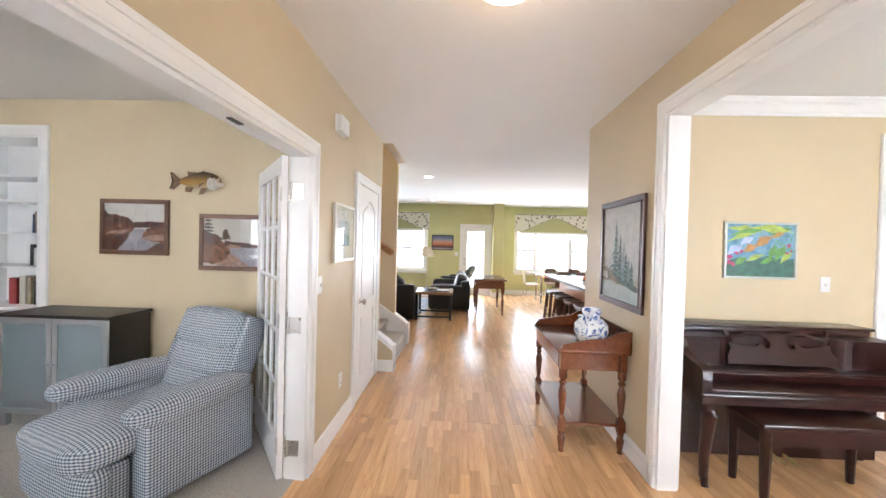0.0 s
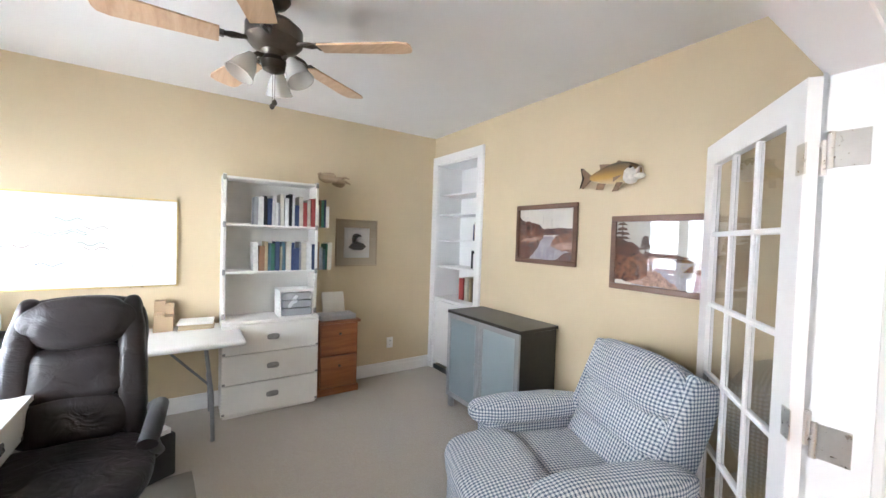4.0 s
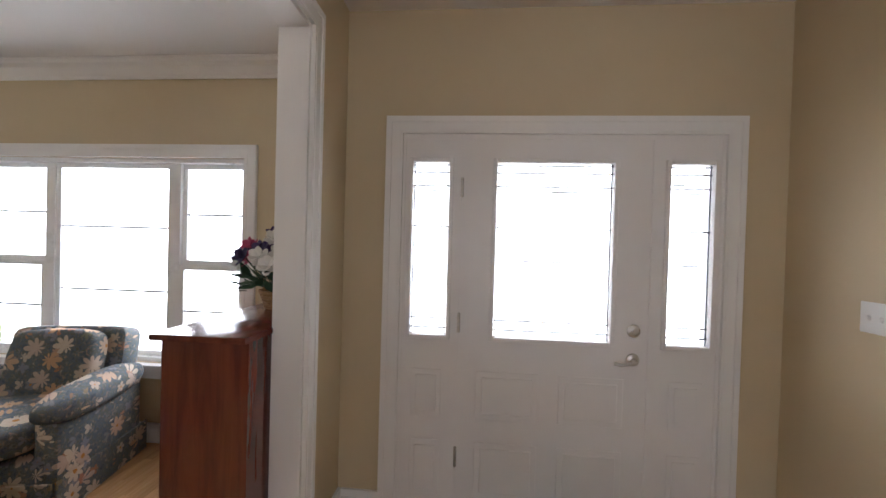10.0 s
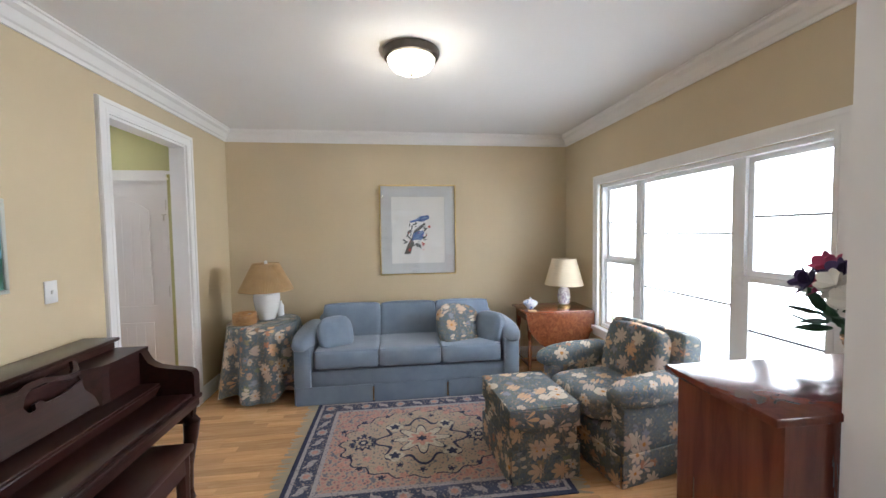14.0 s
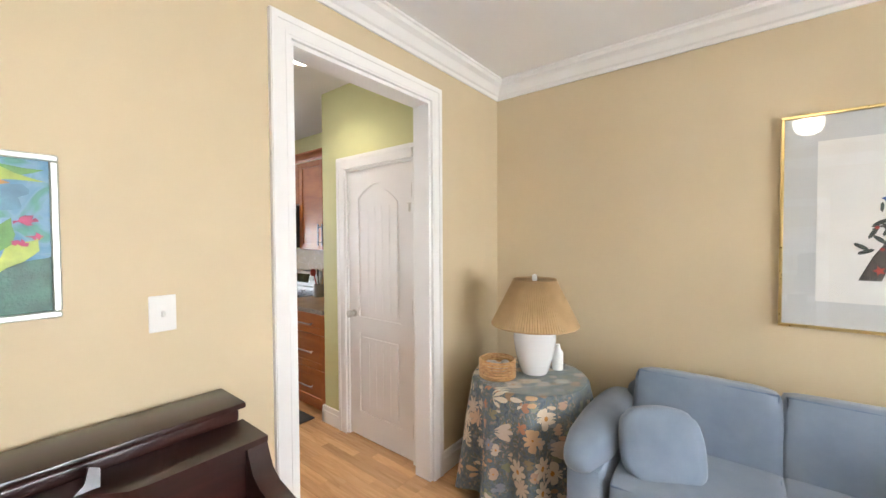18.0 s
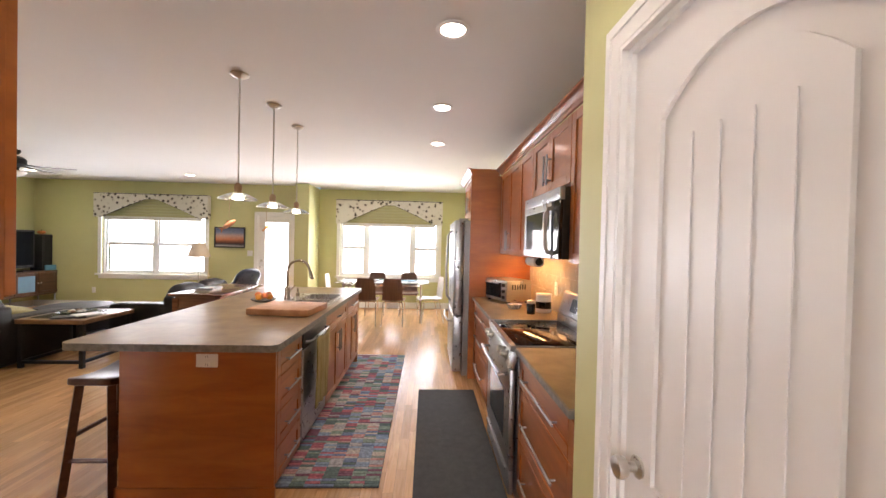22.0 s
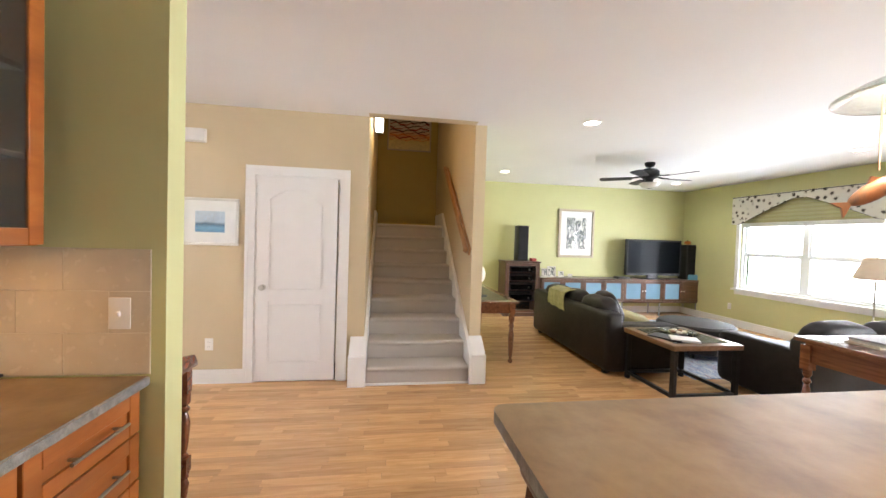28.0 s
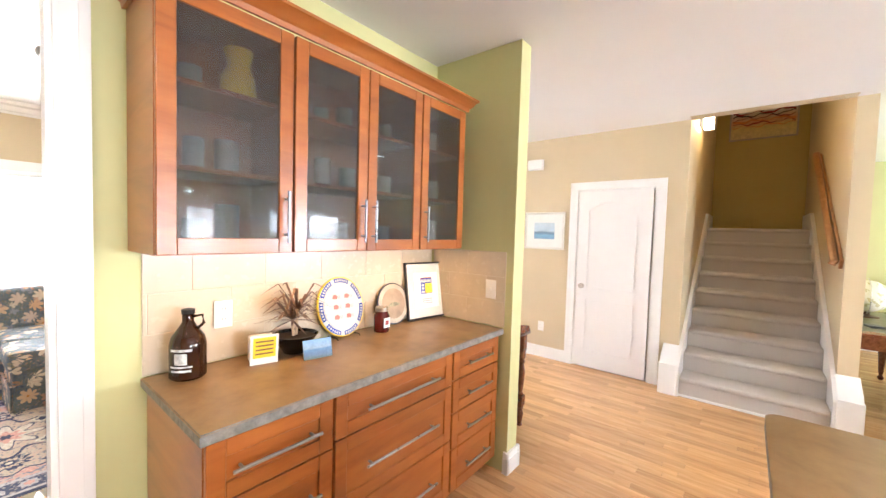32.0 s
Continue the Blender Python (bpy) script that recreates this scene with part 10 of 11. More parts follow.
single("pitcher", lathe([(0.05, 0), (0.065, 0.03), (0.06, 0.09), (0.04, 0.14), (0.052, 0.2), (0.046, 0.2), (0.03, 0.14)], 20), DISHY, "tall yellow pitcher behind obscured cabinet glass", "pitcher", (3.73, 3.2, UZ + UH * 0.68))
for bx_, bw_, bp_ in ((2.75, 0.5, 1.5), (3.62, 0.6, 1.8)):
    area_light("buffet_light", pose(bx_, 3.27, 1.385, 0, 0, 0), bw_, 0.05, bp_, (1.0, 0.56, 0.2))
wall_plate("switch", (2.331, 3.53, 1.15), 90)
wall_plate("outlet", (3.72, 3.033, 1.12), 180)

# things along the buffet
WORN = varied("worn white print", (0.6, 0.6, 0.58), 0.6, amount=0.5, scale=60)
JUG = varied("brown glass", (0.03, 0.01, 0.004), 0.08, amount=0.2, rough_var=0.02, relief=0)
jg = thing("growler_jug", "brown glass growler jug with a white printed label", "jug", (3.88, 3.13, 0.915), 140)
part("body", lathe([(0.055, 0), (0.062, 0.008), (0.062, 0.13), (0.055, 0.16), (0.028, 0.2), (0.02, 0.215), (0.02, 0.245), (0.024, 0.247)], 28), JUG, jg)
part("cap", lathe([(0.022, 0.245), (0.023, 0.262), (0.01, 0.266)], 18), BLACK, jg)
part("ring_handle", tube([(0.022, 0, 0.235), (0.05, 0, 0.24), (0.055, 0, 0.21), (0.035, 0, 0.19)], 0.006, 8), JUG, jg)
for k, (za, zb, hw) in enumerate(((0.113, 0.122, 0.6), (0.052, 0.058, 0.62), (0.036, 0.044, 0.55), (0.064, 0.106, 0.34))):
    arc = [-hw + 2 * hw * q / 8 for q in range(9)]
    part("label", prism([(0.0626 * math.sin(a), -0.0626 * math.cos(a)) for a in arc] + [(0.0636 * math.sin(a), -0.0636 * math.cos(a)) for a in reversed(arc)], za, zb, "z"), WORN, jg, "worn white print")
# tissue box cube; the leaning card makes its printed front
tn = thing("table_sign", "small white tissue box cube with a yellow-lettered front", "sign", (3.62, 3.2, 0.915), 165)
part("card", moved(box(-0.055, 0.055, -0.002, 0.002, 0, 0.13), pose(0, 0.0, 0, 8)), PAPER, tn, smooth=False)
part("yellow_panel", moved(box(-0.045, 0.045, -0.0032, -0.002, 0.03, 0.12), pose(0, 0, 0, 8)), YEL, tn, smooth=False)
for k in range(4):
    part("text_bar", moved(box(-0.035, 0.035, -0.004, -0.0032, 0.045 + 0.018 * k, 0.052 + 0.018 * k), pose(0, 0, 0, 8)), BOOKC[9], tn, smooth=False)
part("tissue_block", box(-0.05, 0.05, 0.01, 0.09, 0, 0.11, 0.006, 1), PAPER, tn)
plant = thing("potted_plant", "small spiky dracaena in a dark oval pot", "plant", (3.45, 3.15, 0.915))
part("pot", lathe([(0.04, 0), (0.05, 0.004), (0.1, 0.085), (0.105, 0.09), (0.098, 0.09), (0.09, 0.075)], 26, cap=True), GLOSSB, plant)
part("soil", lathe([(0.09, 0.078), (0.001, 0.084)], 20), varied("potting soil", (0.05, 0.035, 0.025), 0.95), plant)
DRAC = varied("russet-green leaf", (0.15, 0.085, 0.055), 0.5, amount=0.4, scale=30)
for cx, cy, cz in ((-0.01, 0, 0.2), (0.02, 0.01, 0.16)):
    part("cane", tube([(cx * 0.4, cy * 0.4, 0.05), (cx, cy, cz)], 0.007, 8), KRAFT, plant)
    for k in range(34):
        a = k * 2.4
        L = rnd(0.12, 0.18)
        up = 1.3 - 0.055 * k
        pts = [(cx, cy, cz), (cx + L * 0.55 * math.cos(a), cy + L * 0.55 * math.sin(a), cz + L * 0.5 * up + 0.02), (cx + L * math.cos(a), cy + L * math.sin(a), cz + L * 0.4 * up)]
        bml = bmesh.new()
        nx, nyy = -math.sin(a) * 0.0065, math.cos(a) * 0.0065
        ps = [[bml.verts.new((p[0] - nx * s, p[1] - nyy * s, p[2])), bml.verts.new((p[0] + nx * s, p[1] + nyy * s, p[2]))] for p, s in zip(pts, (0.7, 1, 0.12))]
        for u, v in zip(ps, ps[1:]):
            bml.faces.new((u[0], u[1], v[1], v[0]))
        part("leaf", bml, DRAC, plant)
pc = thing("photo_block", "small lake photograph standing before the plant", "photograph", (3.42, 3.3, 0.915), 170)
part("photo", moved(box(-0.065, 0.065, -0.004, 0.004, 0, 0.085), pose(0, 0, 0, -14)), banded("lake photograph", [(0.0, (0.1, 0.14, 0.08)), (0.3, (0.12, 0.2, 0.32)), (0.55, (0.12, 0.25, 0.45)), (0.62, (0.3, 0.42, 0.56)), (1.0, (0.25, 0.45, 0.75))], 0.02, 11, 14), pc, smooth=False)
PLW = varied("white glazed plate", (0.62, 0.61, 0.58), 0.2, amount=0.02)
pl = thing("platter", "oval platter with blue rim and yellow edge on a stand", "plate", (3.13, 3.1, 0.915), 180)
pl.scale = (0.9, 1, 0.88)


def oval(a, b, z0, y0, y1, n=40):
    return prism([(a * math.cos(2 * math.pi * k / n), z0 + b * math.sin(2 * math.pi * k / n)) for k in range(n)], y0, y1, "y")


lean = pose(0, 0.0, 0.0, -12)
BLUER = varied("cobalt rim", (0.02, 0.05, 0.3), 0.15)
part("rim_edge", moved(oval(0.165, 0.185, 0.188, -0.006, 0.004), lean), YEL, pl)
part("rim", moved(oval(0.158, 0.178, 0.188, -0.009, -0.006), lean), PLW, pl)
part("well", moved(oval(0.125, 0.145, 0.188, -0.012, -0.009), lean), PLW, pl)
for k in range(7):
    a0 = 2 * math.pi * k / 7 + 0.2
    arc = [a0 + 0.72 * q / 8 for q in range(9)]
    part("blue_arc", moved(prism([(0.156 * math.cos(a), 0.188 + 0.176 * math.sin(a)) for a in arc] + [(0.13 * math.cos(a), 0.188 + 0.15 * math.sin(a)) for a in reversed(arc)], -0.0100, -0.0085, "y"), lean), BLUER, pl, smooth=False)
    for q in range(6):
        a = a0 + 0.09 + 0.108 * q
        part("rim_mark", moved(box(-0.0045, 0.0045, -0.0108, -0.0098, -0.007, 0.007), lean @ pose(0.143 * math.cos(a), 0, 0.188 + 0.163 * math.sin(a), 0, -math.degrees(a) + 90, 0)), PLW, pl, smooth=False)
REDI = varied("faded red print", (0.5, 0.16, 0.13), 0.5)
for j in range(3):
    for i in range(2):
        cx_, cz_ = -0.045 + 0.085 * i, 0.115 + 0.062 * j
        part("printed_picture", moved(prism([(cx_ - 0.018, cz_), (cx_ + 0.012, cz_ - 0.004), (cx_ + 0.02, cz_ + 0.012), (cx_ + 0.006, cz_ + 0.026), (cx_ - 0.014, cz_ + 0.022)], -0.0132, -0.0122, "y"), lean), REDI, pl, smooth=False)
        for q in range(3):
            part("text_bar", moved(box(cx_ + 0.022, cx_ + 0.04, -0.0130, -0.0122, cz_ + 0.007 * q, cz_ + 0.003 + 0.007 * q), lean), BOOKC[7], pl, smooth=False)
part("stand", joined(tube([(-0.08, -0.04, 0.0), (-0.08, -0.03, 0.012), (-0.08, 0.05, 0.008)], 0.004, 6), tube([(0.08, -0.04, 0.0), (0.08, -0.03, 0.012), (0.08, 0.05, 0.008)], 0.004, 6)), BRONZE, pl)
cj = thing("candle_jar", "dark red jar with a white label", "jar", (2.91, 3.15, 0.915), 180)
part("jar", lathe([(0.042, 0), (0.045, 0.01), (0.045, 0.095), (0.035, 0.11), (0.035, 0.12)], 24), varied("deep red glass", (0.09, 0.01, 0.008), 0.1), cj)
part("lid", lathe([(0.038, 0.12), (0.039, 0.14), (0.03, 0.145)], 22), NICKEL, cj)
part("label", moved(box(-0.022, 0.022, -0.0472, -0.0445, 0.03, 0.085), pose(0, 0, 0)), PAPER, cj)
part("label_mark", box(-0.012, 0.012, -0.0478, -0.0473, 0.045, 0.07), BOOKC[5], cj)
pp = thing("pewter_plate", "round tan plate with a dark rim, leaning on the tiles", "plate", (2.74, 3.09, 0.915), 180)
PEWL = varied("worn tan enamel", (0.36, 0.27, 0.18), 0.35, 0.2, amount=0.25, scale=12)
part("rim", moved(oval(0.13, 0.13, 0.131, -0.006, 0.004), lean), varied("dark blue rim", (0.02, 0.025, 0.05), 0.3), pp)
part("rim_band", moved(oval(0.123, 0.123, 0.131, -0.008, -0.006), lean), varied("cream enamel", (0.5, 0.43, 0.33), 0.3, amount=0.2, scale=10), pp)
part("well", moved(oval(0.095, 0.095, 0.131, -0.01, -0.008), lean), PEWL, pp)
part("engraving", moved(prism([(-0.05, 0.12), (-0.02, 0.113), (0.03, 0.115), (0.055, 0.122), (0.03, 0.134), (0.005, 0.14), (-0.03, 0.136)], -0.0112, -0.0102, "y"), lean), varied("faded green print", (0.25, 0.24, 0.15), 0.5, amount=0.4, scale=60), pp)
fp = framed("framed_certificate", "black-framed blue and yellow poster with a white mat", pose(2.46, 3.11, 0.915, -9, 0, 172), 0.35, 0.38, BLACK, 0.011, mat_board=varied("cream mat board", (0.66, 0.61, 0.52), 0.8, amount=0.04), mb=0.06, art=PAPER)
part("blue_print", box(-0.05, 0.05, -0.0152, -0.0146, 0.165, 0.27), BLUER, fp, smooth=False)
part("yellow_print", box(-0.012, 0.05, -0.0158, -0.0153, 0.17, 0.235), YEL, fp, smooth=False)
for k in range(3):
    part("seal_print", prism([(-0.031 + 0.013 * math.cos(q * 0.5236), 0.18 + 0.022 * k + 0.008 * math.sin(q * 0.5236)) for q in range(12)], -0.0158, -0.0153, "y"), PLW, fp, smooth=False)
part("title_bars", boxes(*[(-0.045 + 0.013 * q, -0.036 + 0.013 * q, -0.0158, -0.0153, 0.242, 0.262) for q in range(7)]), PLW, fp, smooth=False)
part("red_print", box(-0.05, 0.05, -0.0152, -0.0146, 0.27, 0.276), BOOKC[5], fp, smooth=False)
for k in range(3):
    part("text_bar", box(-0.045, 0.045, -0.0152, -0.0146, 0.1 + 0.014 * k, 0.107 + 0.014 * k), BOOKC[7], fp, smooth=False)

# ---------------------------------------------------------------- family room
LEATHER = varied("dark brown leather", (0.012, 0.008, 0.007), 0.5, spec=0.3, amount=0.3, scale=9, fine=220, relief=0.25, dist=0.0015)
LEATHERB = varied("blue-black leather", (0.012, 0.022, 0.045), 0.3, amount=0.3, scale=9, fine=220, relief=0.2, dist=0.0015)
KHAKI = varied("khaki woven throw", (0.30, 0.27, 0.13), 0.9, amount=0.15, scale=18, fine=260, relief=0.6, dist=0.003)
WALN = wood("dark walnut veneer", (0.045, 0.02, 0.012), (0.085, 0.038, 0.02), (0.13, 0.06, 0.032), 0.3, coat=0.2)
MAHO = wood("reddish mahogany", (0.08, 0.025, 0.012), (0.15, 0.05, 0.022), (0.22, 0.085, 0.04), 0.25, coat=0.4)
BLUEG = varied("frosted blue glass", (0.16, 0.27, 0.36), 0.18, amount=0.06, scale=6, relief=0)
BRON = varied("blackened steel", (0.02, 0.018, 0.017), 0.45, 0.6, amount=0.2, scale=20)


def leather_sofa(label, at, rz, w, seats, hb=0.80):
    """Face to -y, back at y=0, width along x."""
    s = thing("leather_sofa", label, "sofa", at, rz, "dark leather sofas")
    h = w / 2
    part("base", box(-h + 0.02, h - 0.02, -0.88, -0.03, 0.04, 0.28, 0.02, 2), LEATHER, s)
    part("back_frame", box(-h, h, -0.2, 0.0, 0.05, hb - 0.1, 0.045, 3), LEATHER, s)
    cw = (w - 0.44) / seats
    for k in range(seats):
        cx = -h + 0.22 + cw * (k + 0.5)
        part("seat_cushion", cushion(cw - 0.006, 0.68, 0.19, (cx, -0.55, 0.37), 0.08, 0.3, 9, 0.006, k + 1), LEATHER, s)
        part("back_cushion", moved(cushion(cw - 0.008, 0.24, 0.42, (0, 0, 0), 0.12, 0.4, 9, 0.009, k + 5), pose(cx, -0.22, hb - 0.2, -14)), LEATHER, s)
    for sx in (-1, 1):
        part("arm", cushion(0.22, 0.9, 0.52, (sx * (h - 0.11), -0.47, 0.31), 0.02, 0.14, 9, 0.003, 8), LEATHER, s)
        for y in (-0.82, -0.08):
            part("foot", box(sx * (h - 0.14) - 0.03, sx * (h - 0.14) + 0.03, y - 0.03, y + 0.03, 0, 0.05, 0.005, 1), BLACK, s)
    return s


leather_sofa("dark brown leather sofa with its back to the kitchen", (-0.95, 6.93, 0), 180, 2.1, 3)
leather_sofa("dark brown leather sofa in front of a console table", (1.2, 9.0, 0), -90, 1.75, 2, 0.78)
# throw over the sofa's back
bmt = bmesh.new()
prof = [(0.56, 6.915), (0.62, 6.912), (0.72, 6.915), (0.775, 6.93), (0.80, 6.99), (0.815, 7.06), (0.805, 7.15), (0.76, 7.26), (0.68, 7.31), (0.6, 7.34)]
prev = None
for z, y in prof:
    row = [bmt.verts.new((-1.42 + 0.5 * i / 14 + 0.02 * (0.8 - z), y + 0.006 * math.sin(i * 1.7 + z * 9), z + 0.012 + 0.008 * math.sin(i * 1.1) - (0.035 * i / 14 if z < 0.6 else 0))) for i in range(15)]
    if prev:
        for i in range(14):
            bmt.faces.new((prev[i], prev[i + 1], row[i + 1], row[i]))
    prev = row
bmesh.ops.recalc_face_normals(bmt, faces=bmt.faces[:])
bmesh.ops.solidify(bmt, geom=bmt.faces[:], thickness=0.012)
single("throw", bmt, KHAKI, "khaki woven throw folded over the sofa back", "throw")
pillow("dark throw pillow against the sofa arm", LEATHER, (-0.42, 7.28, 0.66), (-25, 0, 170), 0.42, 0.15)
pillow("olive throw pillow lying on the sofa seat", KHAKI, (-0.35, 7.5, 0.55), (-75, 0, 150), 0.42, 0.14)

# square end table between the sofas
et = thing("end_table", "square wood-topped table with black steel frame", "side table", (0.46, 7.5, 0))
part("tabletop", box(-0.37, 0.37, -0.37, 0.37, 0.5, 0.55, 0.006, 2), wood("brown table board", (0.11, 0.055, 0.025), (0.2, 0.1, 0.045), (0.28, 0.15, 0.07), 0.3, coat=0.3), et)
part("inlay", box(-0.29, 0.29, -0.29, 0.29, 0.5515, 0.554), varied("dark slate inlay", (0.03, 0.03, 0.028), 0.25, amount=0.3, scale=8), et, "dark slate inlay")
for sx in (-1, 1):
    for sy in (-1, 1):
        part("leg", box(sx * 0.33 - 0.022, sx * 0.33 + 0.022, sy * 0.33 - 0.022, sy * 0.33 + 0.022, 0.0, 0.5, 0.003, 1), BRON, et)
    part("rail", box(sx * 0.33 - 0.018, sx * 0.33 + 0.018, -0.31, 0.31, 0.05, 0.085, 0.003, 1), BRON, et)
    part("rail", box(-0.31, 0.31, sx * 0.33 - 0.018, sx * 0.33 + 0.018, 0.05, 0.085, 0.003, 1), BRON, et)
tr = thing("tray", "clear glass tray with small stones on the end table", "tray", (0.41, 7.53, 0.555), 20)
part("tray_body", lathe([(0.10, 0), (0.16, 0.004), (0.185, 0.03), (0.18, 0.03), (0.155, 0.01), (0.02, 0.008)], 32), glass("tray glass", (0.9, 0.95, 0.95)), tr)
for k in range(7):
    part("stone", cushion(0.05, 0.045, 0.03, (0.06 * math.cos(k * 0.9), 0.06 * math.sin(k * 0.9), 0.026), 0.1, 0.9, 4), BOOKC[(2, 6, 9)[k % 3]], tr)
single("magazine", box(-0.15, 0.15, -0.1, 0.1, 0, 0.012, 0.002, 1), BOOKC[1], "dark magazine lying on the end table", "magazine", (0.55, 7.29, 0.555), 30)
single("magazine", box(-0.12, 0.12, -0.09, 0.09, 0, 0.02, 0.002, 1), BOOKC[3], "white booklet lying on the end table", "magazine", (0.65, 7.39, 0.555), 60)

# round leather coffee table on the rug
ct = thing("ottoman", "round dark leather ottoman on the rug", "ottoman", (-0.7, 8.75, 0.012))
part("cushion", lathe([(0.02, 0.44), (0.3, 0.435), (0.44, 0.42), (0.47, 0.39), (0.475, 0.3), (0.46, 0.08), (0.45, 0.07)], 40), LEATHER, ct)
for k in range(4):
    a = math.pi / 4 + k * math.pi / 2
    part("foot", lathe([(0.025, 0), (0.03, 0.08)], 10, (0.36 * math.cos(a), 0.36 * math.sin(a), 0)), BLACK, ct)

# rug with blue, white and rust flecks
RUGF = material("blue flecked rug pile", (0.2, 0.25, 0.35), 0.95)
rv = coords(RUGF, (3, 14, 1), True)
link(RUGF, ramp(RUGF, noise_tex(RUGF, rv, 2.2, 5, 0.7, 0.5), [(0.32, (0.04, 0.06, 0.14)), (0.43, (0.15, 0.22, 0.36)), (0.5, (0.5, 0.5, 0.48)), (0.57, (0.13, 0.19, 0.32)), (0.66, (0.3, 0.12, 0.09)), (0.75, (0.55, 0.53, 0.48))]), bsdf(RUGF).inputs["Base Color"])
bump(RUGF, noise_tex(RUGF, coords(RUGF, world_space=True), 160, 3), 0.7, 0.006)
single("area_rug", box(-2.75, 0.25, 7.9, 10.2, 0.0, 0.012, 0.004, 1), RUGF, "blue, white and rust flecked area rug on the floor", "rug")

# console table behind the second sofa
cs = thing("console_table", "reddish wooden console table behind the leather sofa", "console table", (1.6, 8.46, 0))
part("tabletop", box(-0.33, 0.36, -0.62, 0.62, 0.725, 0.76, 0.008, 2), MAHO, cs)
part("apron", boxes((-0.28, 0.3, -0.56, -0.535, 0.56, 0.725), (-0.28, 0.3, 0.535, 0.56, 0.56, 0.725), (0.275, 0.3, -0.535, 0.535, 0.56, 0.725), (-0.28, -0.255, -0.535, 0.535, 0.56, 0.725)), MAHO, cs)
part("drawer", box(0.3, 0.312, -0.42, 0.42, 0.585, 0.7, 0.004, 1), MAHO, cs)
for sx in (-0.265, 0.285):
    for sy in (-0.545, 0.545):
        part("leg", joined(lathe(turned(0.56, 0.032), 14, (sx, sy, 0)), box(sx - 0.035, sx + 0.035, sy - 0.035, sy + 0.035, 0.5, 0.7)), MAHO, cs)
for k, (dx, dy, h, m) in enumerate(((0, 0, 0.018, BOOKC[2]), (0.01, 0.02, 0.022, BOOKC[3]), (0.02, -0.01, 0.014, BOOKC[7]))):
    single("book", box(-0.11, 0.11, -0.15, 0.15, 0, h, 0.002, 1), m, "pale book lying in a pile on the console table", "book", (1.58 + dx, 8.2 + dy, 0.76 + sum((0.018, 0.022, 0.014)[:k])), 4 * k)

# blue-black leather chair by the back door
bc = thing("leather_chair", "blue-black leather lounge chair by the back door", "armchair", (0.9, 10.2, 0), -110)
part("seat", cushion(0.58, 0.6, 0.16, (0, -0.1, 0.4), 0.1, 0.35, 8, 0.004), LEATHERB, bc)
part("backrest", moved(cushion(0.52, 0.13, 0.56, (0, 0, 0.26), 0.1, 0.45, 9, 0.006), pose(0, 0.22, 0.42, -24)), LEATHERB, bc)
for sx in (-1, 1):
    part("arm", cushion(0.09, 0.56, 0.07, (sx * 0.33, -0.06, 0.6), 0.05, 0.5, 6), LEATHERB, bc)
    part("arm_post", box(sx * 0.33 - 0.015, sx * 0.33 + 0.015, -0.25, -0.2, 0.36, 0.58, 0.004, 1), WALN, bc)
part("pedestal", lathe([(0.28, 0), (0.28, 0.025), (0.05, 0.05), (0.04, 0.34)], 24), WALN, bc)

# floor lamp
CREAMS = varied("cream shade cloth", (0.62, 0.50, 0.38), 0.8, amount=0.05, scale=10)
fl = thing("floor_lamp", "slim brass floor lamp with a cream cone shade", "floor lamp", (0.02, 10.62, 0))
part("base", lathe([(0.14, 0), (0.14, 0.02), (0.03, 0.035), (0.012, 0.06)], 28), NICKEL, fl)
part("pole", lathe([(0.01, 0.03), (0.01, 1.25)], 12), NICKEL, fl)
part("shade", lathe([(0.215, 1.12), (0.105, 1.40), (0.1, 1.40), (0.21, 1.12)], 36, cap=False), CREAMS, fl)
part("finial", lathe([(0.01, 1.25), (0.006, 1.41), (0.012, 1.43), (0.002, 1.45)], 10), NICKEL, fl)

# sunset picture and plates on the back wall
SUNSET = banded("sunset picture", [(0.0, (0.35, 0.33, 0.36)), (0.16, (0.5, 0.45, 0.44)), (0.26, (0.04, 0.03, 0.035)), (0.36, (0.2, 0.05, 0.03)), (0.5, (0.65, 0.22, 0.1)), (0.68, (0.55, 0.35, 0.28)), (0.85, (0.22, 0.25, 0.36)), (1.0, (0.14, 0.18, 0.3))], 0.06, 2.4, 7)
framed("painting", "sunset over water painting in a black frame", pose(0.44, 10.995, 1.31, 0, 0, 0), 0.64, 0.44, BLACK, 0.025, 0.03, None, 0, SUNSET, False, "painting")
wall_plate("switch", (0.86, 10.997, 1.2), 0, 0.115, 0.118, 2)
wall_plate("outlet", (-2.35, 10.997, 0.36), 0)
# print on the west wall
TANF = wood("limed tan frame", (0.36, 0.29, 0.2), (0.46, 0.38, 0.27), (0.54, 0.46, 0.34), 0.5)
INK = art_material("ink flower print", [(0.36, (0.72, 0.70, 0.64)), (0.47, (0.7, 0.68, 0.62)), (0.5, (0.08, 0.09, 0.09)), (0.56, (0.14, 0.16, 0.16)), (0.6, (0.62, 0.6, 0.55)), (0.72, (0.35, 0.36, 0.34))], (5, 1, 3), 5, 0.6, 4.0)
framed("print", "ink flower print in a wide pale frame", pose(-3.565, 8.46, 1.16, 0, 0, 90), 0.80, 1.02, TANF, 0.05, 0.03, PAPER, 0.13, INK, True, "print")

